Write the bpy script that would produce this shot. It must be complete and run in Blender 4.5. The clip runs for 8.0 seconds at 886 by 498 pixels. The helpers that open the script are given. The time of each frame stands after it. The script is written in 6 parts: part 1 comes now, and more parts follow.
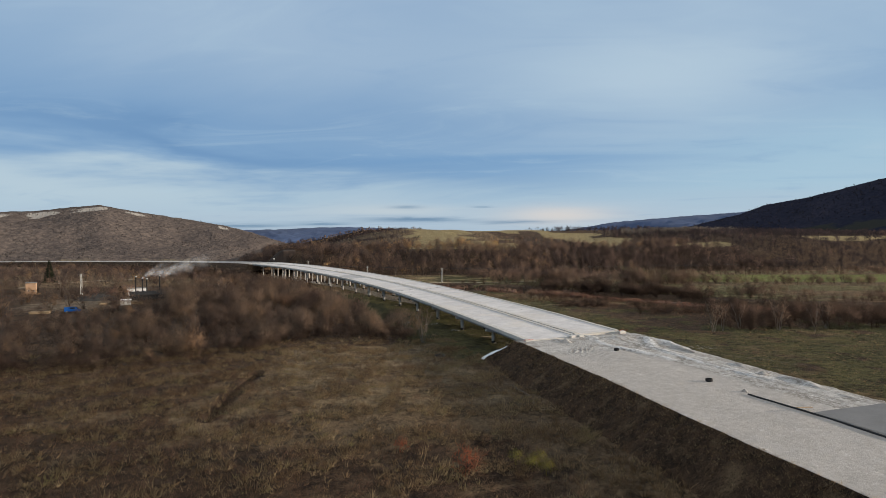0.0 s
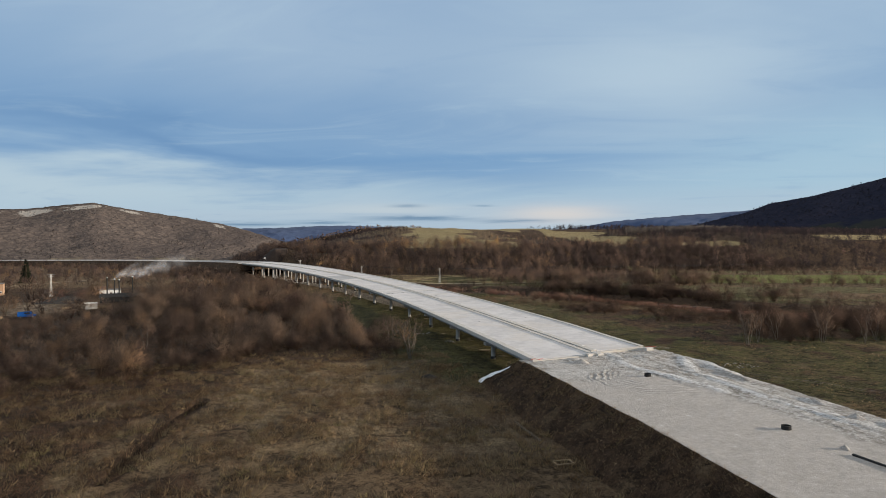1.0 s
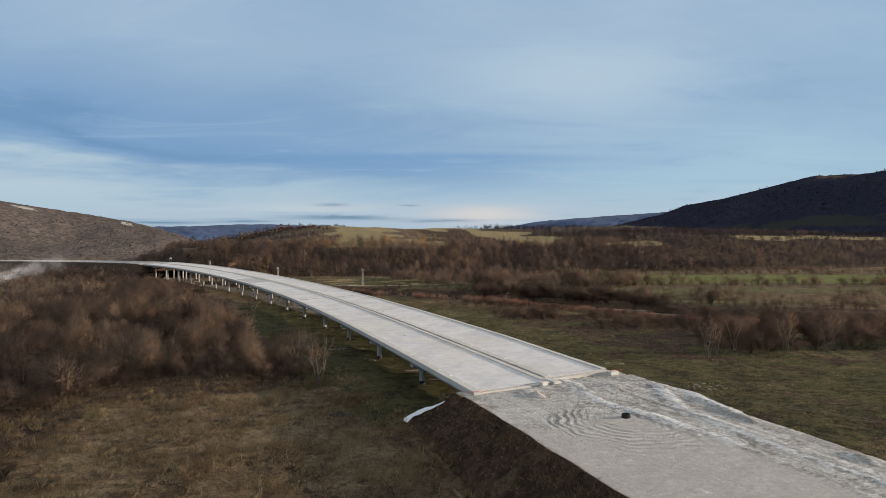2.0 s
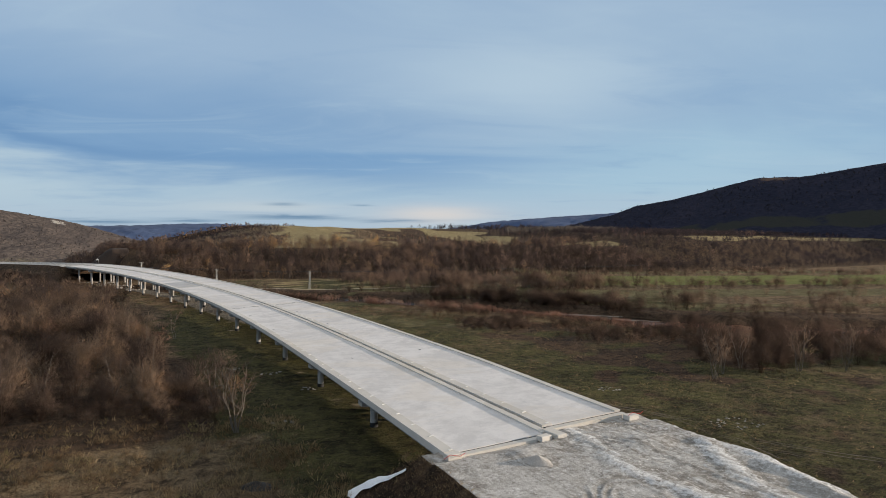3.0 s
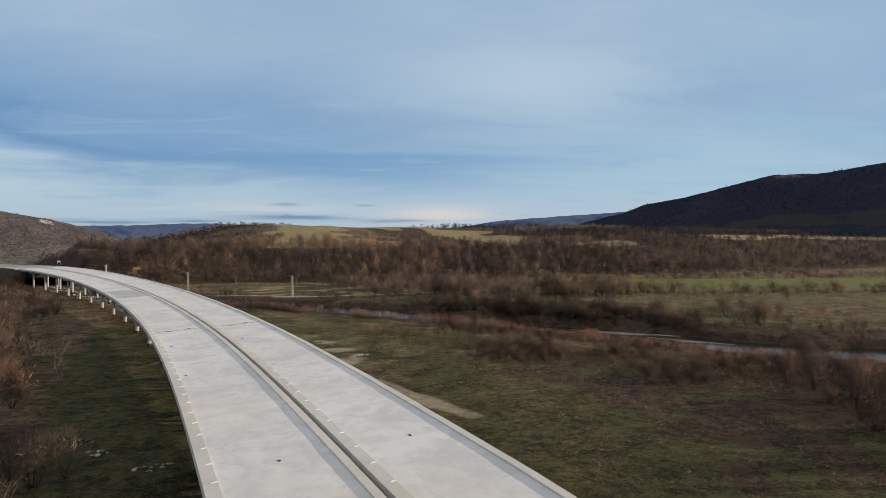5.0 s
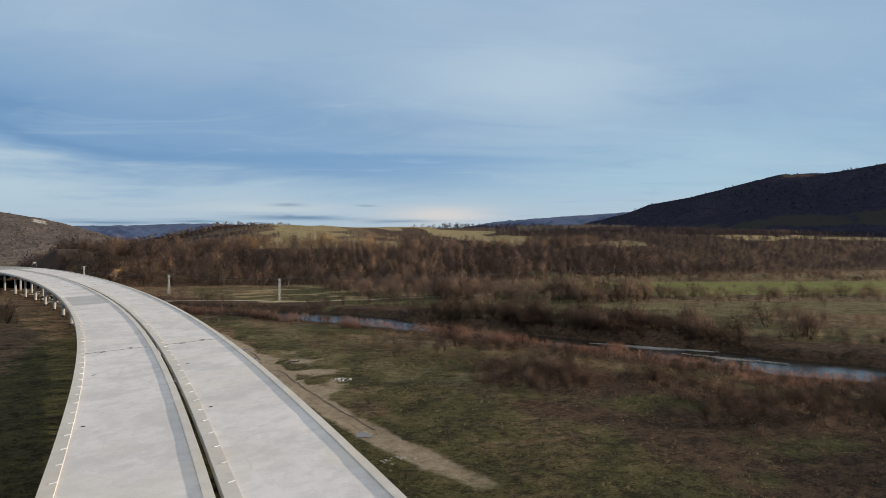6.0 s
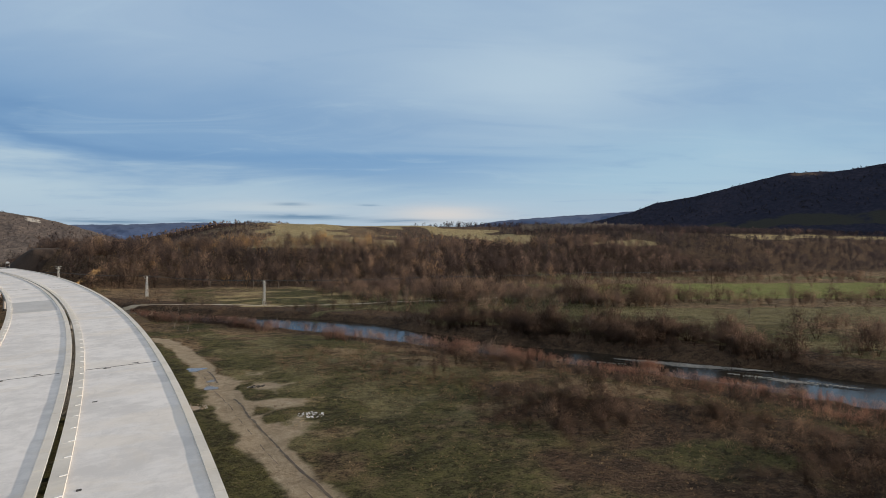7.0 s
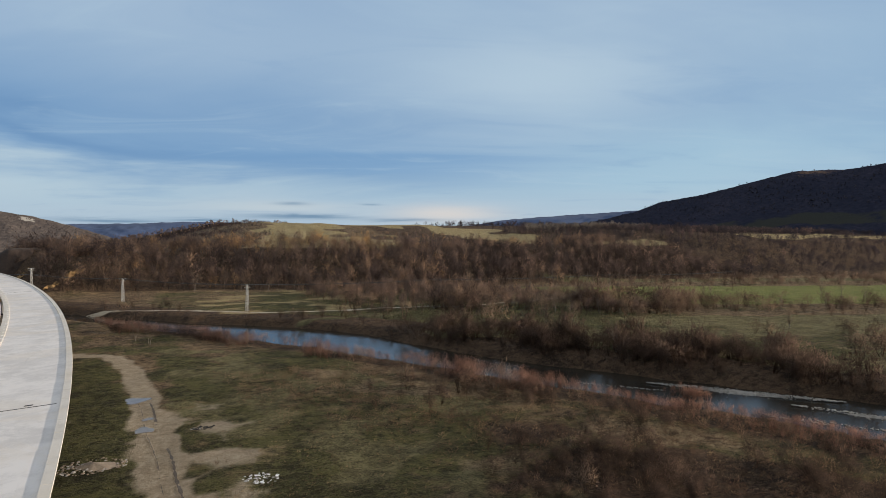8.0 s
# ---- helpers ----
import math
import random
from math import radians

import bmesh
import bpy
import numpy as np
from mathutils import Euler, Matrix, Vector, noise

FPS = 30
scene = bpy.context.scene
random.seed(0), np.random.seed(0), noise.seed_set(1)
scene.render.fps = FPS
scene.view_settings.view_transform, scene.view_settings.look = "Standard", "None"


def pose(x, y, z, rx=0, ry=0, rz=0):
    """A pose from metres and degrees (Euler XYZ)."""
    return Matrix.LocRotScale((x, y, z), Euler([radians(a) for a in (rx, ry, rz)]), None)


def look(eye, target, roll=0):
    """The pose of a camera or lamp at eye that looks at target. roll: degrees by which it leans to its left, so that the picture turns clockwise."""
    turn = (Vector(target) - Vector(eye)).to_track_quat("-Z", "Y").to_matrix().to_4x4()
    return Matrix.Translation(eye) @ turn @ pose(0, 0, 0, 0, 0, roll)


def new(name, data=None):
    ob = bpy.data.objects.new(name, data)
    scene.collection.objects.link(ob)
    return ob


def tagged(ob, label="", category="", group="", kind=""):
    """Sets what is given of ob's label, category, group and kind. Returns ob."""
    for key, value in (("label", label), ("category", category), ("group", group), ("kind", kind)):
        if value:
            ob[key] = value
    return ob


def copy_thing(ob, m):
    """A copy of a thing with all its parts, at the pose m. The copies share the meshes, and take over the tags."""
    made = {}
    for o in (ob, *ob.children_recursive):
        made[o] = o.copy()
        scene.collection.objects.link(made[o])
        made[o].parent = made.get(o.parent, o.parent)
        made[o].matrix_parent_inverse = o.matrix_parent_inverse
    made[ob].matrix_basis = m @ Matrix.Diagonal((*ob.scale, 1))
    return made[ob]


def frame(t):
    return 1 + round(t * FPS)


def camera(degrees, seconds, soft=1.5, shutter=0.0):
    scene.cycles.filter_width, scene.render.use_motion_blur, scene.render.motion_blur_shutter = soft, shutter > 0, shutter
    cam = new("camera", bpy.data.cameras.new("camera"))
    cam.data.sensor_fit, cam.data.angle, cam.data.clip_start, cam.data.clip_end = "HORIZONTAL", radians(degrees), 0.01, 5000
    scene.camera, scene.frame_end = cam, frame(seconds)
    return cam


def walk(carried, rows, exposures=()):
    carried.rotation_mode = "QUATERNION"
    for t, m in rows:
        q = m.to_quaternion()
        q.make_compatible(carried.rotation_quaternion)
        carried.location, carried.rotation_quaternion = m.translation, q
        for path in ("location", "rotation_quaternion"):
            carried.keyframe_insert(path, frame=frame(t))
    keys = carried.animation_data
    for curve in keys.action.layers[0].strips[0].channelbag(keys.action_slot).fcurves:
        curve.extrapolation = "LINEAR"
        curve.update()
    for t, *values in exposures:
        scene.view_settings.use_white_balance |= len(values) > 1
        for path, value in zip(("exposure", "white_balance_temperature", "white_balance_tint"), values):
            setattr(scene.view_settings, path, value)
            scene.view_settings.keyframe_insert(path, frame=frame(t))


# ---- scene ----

# camera and its flight
cam = camera(71.1, 8.0, soft=0.5)
METRES, EYE, TURN = 190.0, 23.0, -14.9
ROWS = [
    (0.0, 0.0, 0.0, 0.0, -0.0, -0.13, 0.31),
    (0.5, 0.0068, 0.0588, -0.0, 0.05, -0.18, 0.28),
    (1.0, 0.0107, 0.1197, 0.0, 0.08, -0.24, 0.25),
    (1.2, 0.0119, 0.1446, 0.0, 0.08, -0.26, 0.22),
    (1.3, 0.0125, 0.1571, 0.0, -5.68, -0.28, 0.19),
    (1.5, 0.0137, 0.182, 0.0001, -5.68, -0.3, 0.17),
    (1.7, 0.0155, 0.2073, 0.0001, -5.7, -0.3, 0.16),
    (2.8, 0.0265, 0.3464, 0.0004, -11.1, -0.29, 0.1),
    (3.0, 0.0293, 0.3717, 0.0004, -11.1, -0.29, 0.1),
    (3.5, 0.0389, 0.4359, 0.0002, -11.04, -0.28, 0.12),
    (4.0, 0.0505, 0.4982, -0.0001, -10.97, -0.29, 0.15),
    (4.5, 0.0628, 0.5608, -0.0004, -10.89, -0.3, 0.18),
    (6.0, 0.1014, 0.7487, -0.0003, -10.65, -0.25, 0.13),
    (6.5, 0.1146, 0.81, -0.0008, -10.55, -0.25, 0.13),
    (7.0, 0.1276, 0.8713, -0.0013, -10.46, -0.3, 0.09),
    (7.5, 0.1408, 0.9331, -0.0008, -10.37, -0.35, 0.07),
    (8.0, 0.1516, 0.9865, 0.0009, -10.27, -0.36, 0.08),
]
walk(cam, [(t, pose(0, 0, EYE, 0, 0, TURN) @ pose(METRES * x, METRES * y, METRES * z, 90 + pitch, roll, yaw))
           for t, x, y, z, yaw, pitch, roll in ROWS])

# ---------------------------------------------------------------- light
SUN_EL, SUN_AZ = 10.5, 114.0      # degrees above the horizon, clockwise from +y
sun_dir = Vector((math.sin(radians(SUN_AZ)) * math.cos(radians(SUN_EL)),
                  math.cos(radians(SUN_AZ)) * math.cos(radians(SUN_EL)), math.sin(radians(SUN_EL))))
sun_data = bpy.data.lights.new("sun", "SUN")
sun_data.energy, sun_data.angle, sun_data.color = 5.0, radians(0.8), (1.0, 0.85, 0.69)
sun = new("sun", sun_data)
sun.matrix_world = look((0, 0, 300), Vector((0, 0, 300)) - sun_dir)


class Nodes:
    """Short hand for building node trees."""

    def __init__(self, tree):
        self.t, self.n, self.l = tree, tree.nodes, tree.links

    def put(self, where, value):
        if hasattr(value, "is_linked"):
            self.l.new(value, where)
        else:
            where.default_value = value

    def math(self, op, a, b=0.0, clamp=False):
        m = self.n.new("ShaderNodeMath")
        m.operation, m.use_clamp = op, clamp
        self.put(m.inputs[0], a), self.put(m.inputs[1], b)
        return m.outputs[0]

    def mix(self, fac, a, b, mode="MIX"):
        m = self.n.new("ShaderNodeMix")
        m.data_type, m.blend_type = "RGBA", mode
        self.put(m.inputs[0], fac)
        self.put(m.inputs[6], a if hasattr(a, "is_linked") else (*a, 1))
        self.put(m.inputs[7], b if hasattr(b, "is_linked") else (*b, 1))
        return m.outputs[2]

    def noise(self, vec, scale, detail=4, rough=0.6, distort=0.0):
        m = self.n.new("ShaderNodeTexNoise")
        if vec is not None:
            self.l.new(vec, m.inputs["Vector"])
        m.inputs["Scale"].default_value, m.inputs["Detail"].default_value = scale, detail
        m.inputs["Roughness"].default_value, m.inputs["Distortion"].default_value = rough, distort
        return m.outputs[0]

    def step(self, v, lo, hi, out0=0.0, out1=1.0):
        m = self.n.new("ShaderNodeMapRange")
        m.interpolation_type = "SMOOTHSTEP"
        self.put(m.inputs[0], v)
        for i, x in zip((1, 2, 3, 4), (lo, hi, out0, out1)):
            m.inputs[i].default_value = x
        return m.outputs[0]

    def scaled(self, vec, s, turn=0.0):
        m = self.n.new("ShaderNodeMapping")
        self.l.new(vec, m.inputs[0])
        m.inputs[3].default_value = s
        m.inputs[2].default_value = (0, 0, radians(turn))
        return m.outputs[0]

    def attr(self, name):
        m = self.n.new("ShaderNodeAttribute")
        m.attribute_name = name
        return m.outputs["Fac"]

    def bump(self, height, strength, distance):
        m = self.n.new("ShaderNodeBump")
        m.inputs["Strength"].default_value, m.inputs["Distance"].default_value = strength, distance
        self.l.new(height, m.inputs["Height"])
        return m.outputs[0]


world = bpy.data.worlds.new("sky")
scene.world = world
world.use_nodes = True
w = Nodes(world.node_tree)
w.n.clear()
sky = w.n.new("ShaderNodeTexSky")
sky.sky_type, sky.sun_disc = "NISHITA", False
sky.sun_elevation, sky.sun_rotation = radians(SUN_EL), radians(SUN_AZ)
direction = w.n.new("ShaderNodeTexCoord").outputs["Generated"]
sep = w.n.new("ShaderNodeSeparateXYZ")
w.l.new(direction, sep.inputs[0])
height = w.math("MAXIMUM", sep.outputs[2], 0.0)
lift = w.math("ADD", height, 0.09)


def srgb(r, g_, b):
    return tuple((v / 255 / 12.92) if v < 11 else ((v / 255 + 0.055) / 1.055) ** 2.4 for v in (r, g_, b))


flat = w.n.new("ShaderNodeCombineXYZ")
w.put(flat.inputs[0], w.math("DIVIDE", sep.outputs[0], lift))
w.put(flat.inputs[1], w.math("DIVIDE", sep.outputs[1], lift))
plane = w.scaled(flat.outputs[0], (1, 1, 1), 24.0)
soft_noise = w.noise(w.scaled(plane, (0.5, 1.0, 1), 0.0), 0.55, 5, 0.55, 0.7)
wisps = w.noise(w.scaled(plane, (0.6, 1.3, 1), 12.0), 1.5, 6, 0.6, 0.9)
warp = w.math("SUBTRACT", soft_noise, 0.5)
azimuth = w.math("MULTIPLY", w.math("ARCTAN2", sep.outputs[0], sep.outputs[1]), 57.2958)
slope = w.math("DIVIDE", sep.outputs[2], w.math("SQRT", w.math("MAXIMUM", w.math("SUBTRACT", 1.0, w.math("MULTIPLY", sep.outputs[2], sep.outputs[2])), 0.0001)))
az_w = w.math("ADD", azimuth, w.math("MULTIPLY", warp, 34.0))
sl_w = w.math("ADD", slope, w.math("MULTIPLY", w.math("MULTIPLY", warp, 0.55), w.step(slope, 0.05, 0.3, 0.12, 1.0)))


def bank(colour, az, wide, up, tall, strength, base, tilt=0.0, warped=True):
    """A soft cloud bank round a bearing and a height."""
    a, e = (az_w, sl_w) if warped else (w.math("ADD", azimuth, w.math("MULTIPLY", warp, 3.0)), w.math("ADD", slope, w.math("MULTIPLY", w.math("SUBTRACT", wisps, 0.5), 0.012)))
    da = w.math("DIVIDE", w.math("SUBTRACT", a, az), wide)
    de = w.math("DIVIDE", w.math("SUBTRACT", w.math("ADD", e, w.math("MULTIPLY", w.math("SUBTRACT", a, az), tilt)), up), tall)
    r2 = w.math("ADD", w.math("MULTIPLY", da, da), w.math("MULTIPLY", de, de))
    return w.mix(w.math("MULTIPLY", w.math("EXPONENT", w.math("MULTIPLY", r2, -1.0)), strength), base, srgb(*colour))


ramp = w.n.new("ShaderNodeValToRGB")
tones = [(0.0, (170, 190, 207)), (0.05, (175, 196, 214)), (0.085, (166, 193, 214)), (0.135, (130, 167, 204)), (0.2, (126, 162, 200)), (0.3, (148, 177, 207)), (0.42, (152, 179, 208)), (0.62, (188, 193, 198)), (1.0, (196, 196, 196))]
while len(ramp.color_ramp.elements) < len(tones):
    ramp.color_ramp.elements.new(0.5)
for el_, (at, tone) in zip(ramp.color_ramp.elements, tones):
    el_.position, el_.color = at, (*srgb(*tone), 1)
w.put(ramp.inputs[0], w.math("MAXIMUM", w.math("ADD", slope, w.math("MULTIPLY", warp, 0.10)), 0.0))
clouds = ramp.outputs[0]
clouds = bank((186, 207, 223), 35, 15, 0.27, 0.13, 0.85, clouds)
clouds = bank((166, 190, 214), -2, 20, 0.34, 0.07, 0.7, clouds)
clouds = bank((172, 204, 222), 47, 14, 0.12, 0.06, 0.7, clouds)
clouds = bank((186, 206, 219), -17, 22, 0.090, 0.028, 0.85, clouds, 0.0006)
clouds = bank((105, 145, 189), -8, 24, 0.150, 0.030, 0.75, clouds, 0.0012)
clouds = bank((118, 160, 202), 17, 16, 0.130, 0.030, 0.5, clouds)
clouds = bank((165, 193, 216), 60, 14, 0.22, 0.10, 0.5, clouds)
clouds = w.mix(w.step(wisps, 0.50, 0.75, 0.0, 0.28), clouds, srgb(182, 206, 222))
clouds = w.mix(w.step(wisps, 0.48, 0.25, 0.0, 0.22), clouds, srgb(112, 152, 196))
clouds = bank((218, 214, 212), 25.5, 5.0, 0.050, 0.015, 0.9, clouds, 0.0, False)
clouds = bank((200, 210, 216), 10, 7.0, 0.060, 0.010, 0.6, clouds, 0.0, False)
for az_, wide_, up_, tall_, k_ in ((-2.5, 4.0, 0.036, 0.0035, 0.9), (4.5, 2.6, 0.039, 0.0030, 0.8), (12.6, 4.6, 0.0445, 0.0036, 0.9), (21.5, 3.0, 0.040, 0.0025, 0.7), (11.4, 1.5, 0.065, 0.0028, 0.55), (18.6, 1.0, 0.066, 0.0018, 0.5)):
    clouds = bank((104, 138, 170), az_, wide_, up_, tall_, k_, clouds, 0.0, False)
back = w.n.new("ShaderNodeBackground")
nishita = w.mix(1.0, sky.outputs[0], (0.09, 0.09, 0.09), "MULTIPLY")
w.put(back.inputs[0], w.mix(0.94, nishita, clouds))
back.inputs[1].default_value = 1.0
w.l.new(back.outputs[0], w.n.new("ShaderNodeOutputWorld").inputs[0])


# ---------------------------------------------------------------- materials
def material(name):
    m = bpy.data.materials.new(name)
    m.use_nodes = True
    k = Nodes(m.node_tree)
    k.bsdf = k.n["Principled BSDF"]
    k.pos = k.n.new("ShaderNodeNewGeometry").outputs["Position"]
    k.rand = k.n.new("ShaderNodeObjectInfo").outputs["Random"]
    return m, k


def simple(name, base, rough=0.8, spread=0.25, scale=3.0, metal=0.0, relief=0.02):
    """A painted or raw surface with mottling at two scales."""
    m, k = material(name)
    big = k.noise(k.pos, scale * 0.25, 3)
    fine = k.noise(k.pos, scale * 4, 5)
    f = k.math("ADD", k.math("MULTIPLY", big, 0.6), k.math("MULTIPLY", fine, 0.4))
    dark = tuple(c * (1 - spread) for c in base)
    light = tuple(min(1, c * (1 + spread)) for c in base)
    k.put(k.bsdf.inputs["Base Color"], k.mix(k.step(f, 0.3, 0.7), dark, light))
    k.bsdf.inputs["Roughness"].default_value, k.bsdf.inputs["Metallic"].default_value = rough, metal
    k.put(k.bsdf.inputs["Normal"], k.bump(fine, 0.5, relief))
    return m


def concrete(name, base, spread=0.12):
    m, k = material(name)
    big = k.noise(k.pos, 0.12, 4, 0.6, 0.6)
    mid = k.noise(k.pos, 0.55, 6, 0.7, 0.5)
    fine = k.noise(k.pos, 7.0, 4, 0.7)
    f = k.math("ADD", k.math("MULTIPLY", big, 0.45), k.math("ADD", k.math("MULTIPLY", mid, 0.40), k.math("MULTIPLY", fine, 0.15)))
    c = k.mix(k.step(f, 0.40, 0.60), tuple(v * (1 - spread) for v in base), tuple(min(1, v * (1 + spread)) for v in base))
    warm = (base[0] * 1.02, base[1] * 0.95, base[2] * 0.83)
    c = k.mix(k.step(k.noise(k.pos, 0.07, 5, 0.65, 1.0), 0.48, 0.62, 0.0, 0.35), c, warm)
    streak = k.noise(k.scaled(k.pos, (1.0, 0.25, 1.0)), 0.5, 6, 0.75, 1.2)
    c = k.mix(k.step(streak, 0.57, 0.70, 0.0, 0.35), c, tuple(v * 0.68 for v in base))
    c = k.mix(k.math("MULTIPLY", k.rand, 0.12), c, tuple(v * 0.6 for v in base))
    k.put(k.bsdf.inputs["Base Color"], c)
    k.bsdf.inputs["Roughness"].default_value = 0.85
    k.put(k.bsdf.inputs["Normal"], k.bump(k.math("ADD", mid, fine), 0.3, 0.03))
    return m


def twig_material(name, tones):
    """Bare wood and dry stalks: a tone for each plant from its tint, shaded as round twigs that point outward from the crown."""
    m, k = material(name)
    ramp = k.n.new("ShaderNodeValToRGB")
    while len(ramp.color_ramp.elements) < len(tones):
        ramp.color_ramp.elements.new(0.5)
    for i, (e, c) in enumerate(zip(ramp.color_ramp.elements, tones)):
        e.position, e.color = i / (len(tones) - 1), (*c, 1)
    k.l.new(k.attr("tint"), ramp.inputs[0])
    grain = k.noise(k.pos, 1.7, 3)
    tone = k.mix(k.step(grain, 0.3, 0.7, 0.0, 0.45), ramp.outputs[0], (0.02, 0.014, 0.01))
    outward = k.n.new("ShaderNodeAttribute")
    outward.attribute_name = "outward"
    face = k.n.new("ShaderNodeVectorMath")
    face.operation = "SCALE"
    k.l.new(k.n.new("ShaderNodeNewGeometry").outputs["Normal"], face.inputs[0])
    face.inputs["Scale"].default_value = 0.02
    both = k.n.new("ShaderNodeVectorMath")
    both.operation = "ADD"
    k.l.new(outward.outputs["Vector"], both.inputs[0]), k.l.new(face.outputs[0], both.inputs[1])
    unit = k.n.new("ShaderNodeVectorMath")
    unit.operation = "NORMALIZE"
    k.l.new(both.outputs[0], unit.inputs[0])
    inward = k.n.new("ShaderNodeVectorMath")
    inward.operation = "SCALE"
    k.l.new(unit.outputs[0], inward.inputs[0])
    inward.inputs["Scale"].default_value = -1.0
    total = k.n.new("ShaderNodeAddShader")
    for i, (kind_, way_) in enumerate((("ShaderNodeBsdfDiffuse", unit), ("ShaderNodeBsdfTranslucent", inward))):
        side_ = k.n.new(kind_)
        k.put(side_.inputs["Color"], tone)
        k.l.new(way_.outputs[0], side_.inputs["Normal"])
        k.l.new(side_.outputs[0], total.inputs[i])
    k.l.new(total.outputs[0], k.n["Material Output"].inputs["Surface"])
    k.n.remove(k.bsdf)
    return m


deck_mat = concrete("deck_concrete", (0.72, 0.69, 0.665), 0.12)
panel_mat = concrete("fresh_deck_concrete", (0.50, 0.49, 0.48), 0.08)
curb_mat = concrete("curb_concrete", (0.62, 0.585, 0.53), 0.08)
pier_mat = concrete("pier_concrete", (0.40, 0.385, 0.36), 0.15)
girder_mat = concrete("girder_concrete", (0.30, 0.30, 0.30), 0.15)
# white that stands for sunlit faces of the kerb slots
slot_mat = simple("sunlit_slot_white", (0.76, 0.75, 0.72), 0.6, 0.08, 2.0)
bitumen_mat = simple("bitumen_coat", (0.012, 0.012, 0.012), 0.7, 0.2, 2)
joint_mat = simple("dirty_joint", (0.06, 0.055, 0.05), 0.9, 0.5, 4)

ground_mat, g = material("valley_ground")
clump = g.noise(g.pos, 0.035, 4, 0.6, 0.5)
patch = g.noise(g.pos, 0.14, 6, 0.65, 0.4)
tussock = g.noise(g.pos, 0.7, 5, 0.7, 0.6)
blade = g.noise(g.scaled(g.pos, (1.0, 1.4, 1.0), 20.0), 3.6, 6, 0.8, 0.4)
fleck = g.noise(g.pos, 7.5, 4, 0.85)
rough_mix = g.math("ADD", g.math("MULTIPLY", patch, 0.26), g.math("ADD", g.math("MULTIPLY", tussock, 0.42), g.math("MULTIPLY", blade, 0.32)))
# dark ends mix darker growth with shade between tussocks, put into the colour
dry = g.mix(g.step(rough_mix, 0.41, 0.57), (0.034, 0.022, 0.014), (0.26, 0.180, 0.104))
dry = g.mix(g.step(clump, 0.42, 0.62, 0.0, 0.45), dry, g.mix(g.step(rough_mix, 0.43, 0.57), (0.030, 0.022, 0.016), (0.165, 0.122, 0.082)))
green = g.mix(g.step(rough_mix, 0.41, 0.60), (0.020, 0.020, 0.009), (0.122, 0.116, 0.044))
soil = g.mix(g.step(g.math("ADD", g.math("MULTIPLY", blade, 0.5), g.math("MULTIPLY", tussock, 0.5)), 0.36, 0.64), (0.26, 0.205, 0.14), (0.46, 0.385, 0.285))
crop = g.mix(g.step(patch, 0.3, 0.7), (0.125, 0.145, 0.038), (0.205, 0.215, 0.072))
stubble = g.mix(g.step(patch, 0.3, 0.7), (0.25, 0.195, 0.095), (0.37, 0.30, 0.16))
scree = g.mix(g.step(fleck, 0.35, 0.65), (0.10, 0.09, 0.075), (0.42, 0.39, 0.34))
hay = g.mix(g.step(rough_mix, 0.40, 0.58), (0.062, 0.042, 0.026), (0.33, 0.245, 0.145))
sward = g.mix(g.step(rough_mix, 0.39, 0.60), (0.050, 0.046, 0.022), (0.205, 0.180, 0.090))
litter = g.mix(g.step(rough_mix, 0.42, 0.58), (0.024, 0.016, 0.012), (0.115, 0.072, 0.045))
wob = g.math("SUBTRACT", g.noise(g.pos, 0.3, 5, 0.7), 0.5)


def mask(name, lo=0.35, hi=0.65, gain=0.9):
    return g.step(g.math("ADD", g.attr(name), g.math("MULTIPLY", wob, gain)), lo, hi)


colour = g.mix(mask("green", 0.25, 0.75, 1.4), dry, green)
colour = g.mix(mask("litter", 0.35, 0.7, 0.6), colour, litter)
colour = g.mix(mask("hay", 0.35, 0.75, 0.9), colour, hay)
colour = g.mix(mask("sward", 0.4, 0.65, 0.5), colour, sward)
colour = g.mix(mask("stubble", 0.4, 0.6, 0.25), colour, stubble)
colour = g.mix(mask("crop", 0.4, 0.6, 0.2), colour, crop)
colour = g.mix(mask("soil", 0.35, 0.75, 0.8), colour, soil)
colour = g.mix(mask("scree", 0.45, 0.7, 0.9), colour, scree)
# shade in the hollows between blades is put into the colour
dip_shade = g.math("MULTIPLY", g.step(blade, 0.52, 0.38), g.step(g.attr("soil"), 0.6, 0.2))
colour = g.mix(g.math("MULTIPLY", dip_shade, 0.62), colour, (0.016, 0.011, 0.007))
straw = g.noise(g.scaled(g.pos, (0.35, 1.6, 1.0), 35.0), 2.4, 5, 0.8, 0.8)
colour = g.mix(g.step(straw, 0.56, 0.66, 0.0, 0.55), colour, (0.27, 0.205, 0.12))
colour = g.mix(g.step(fleck, 0.55, 0.68, 0.0, 0.5), colour, (0.30, 0.225, 0.13))
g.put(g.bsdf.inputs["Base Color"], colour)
g.bsdf.inputs["Roughness"].default_value = 0.95
g.bsdf.inputs["Specular IOR Level"].default_value = 0.1
relief = g.math("ADD", g.math("MULTIPLY", tussock, 0.8), g.math("ADD", g.math("MULTIPLY", blade, 0.6), g.math("MULTIPLY", fleck, 0.15)))
g.put(g.bsdf.inputs["Normal"], g.bump(relief, 1.0, 0.6))

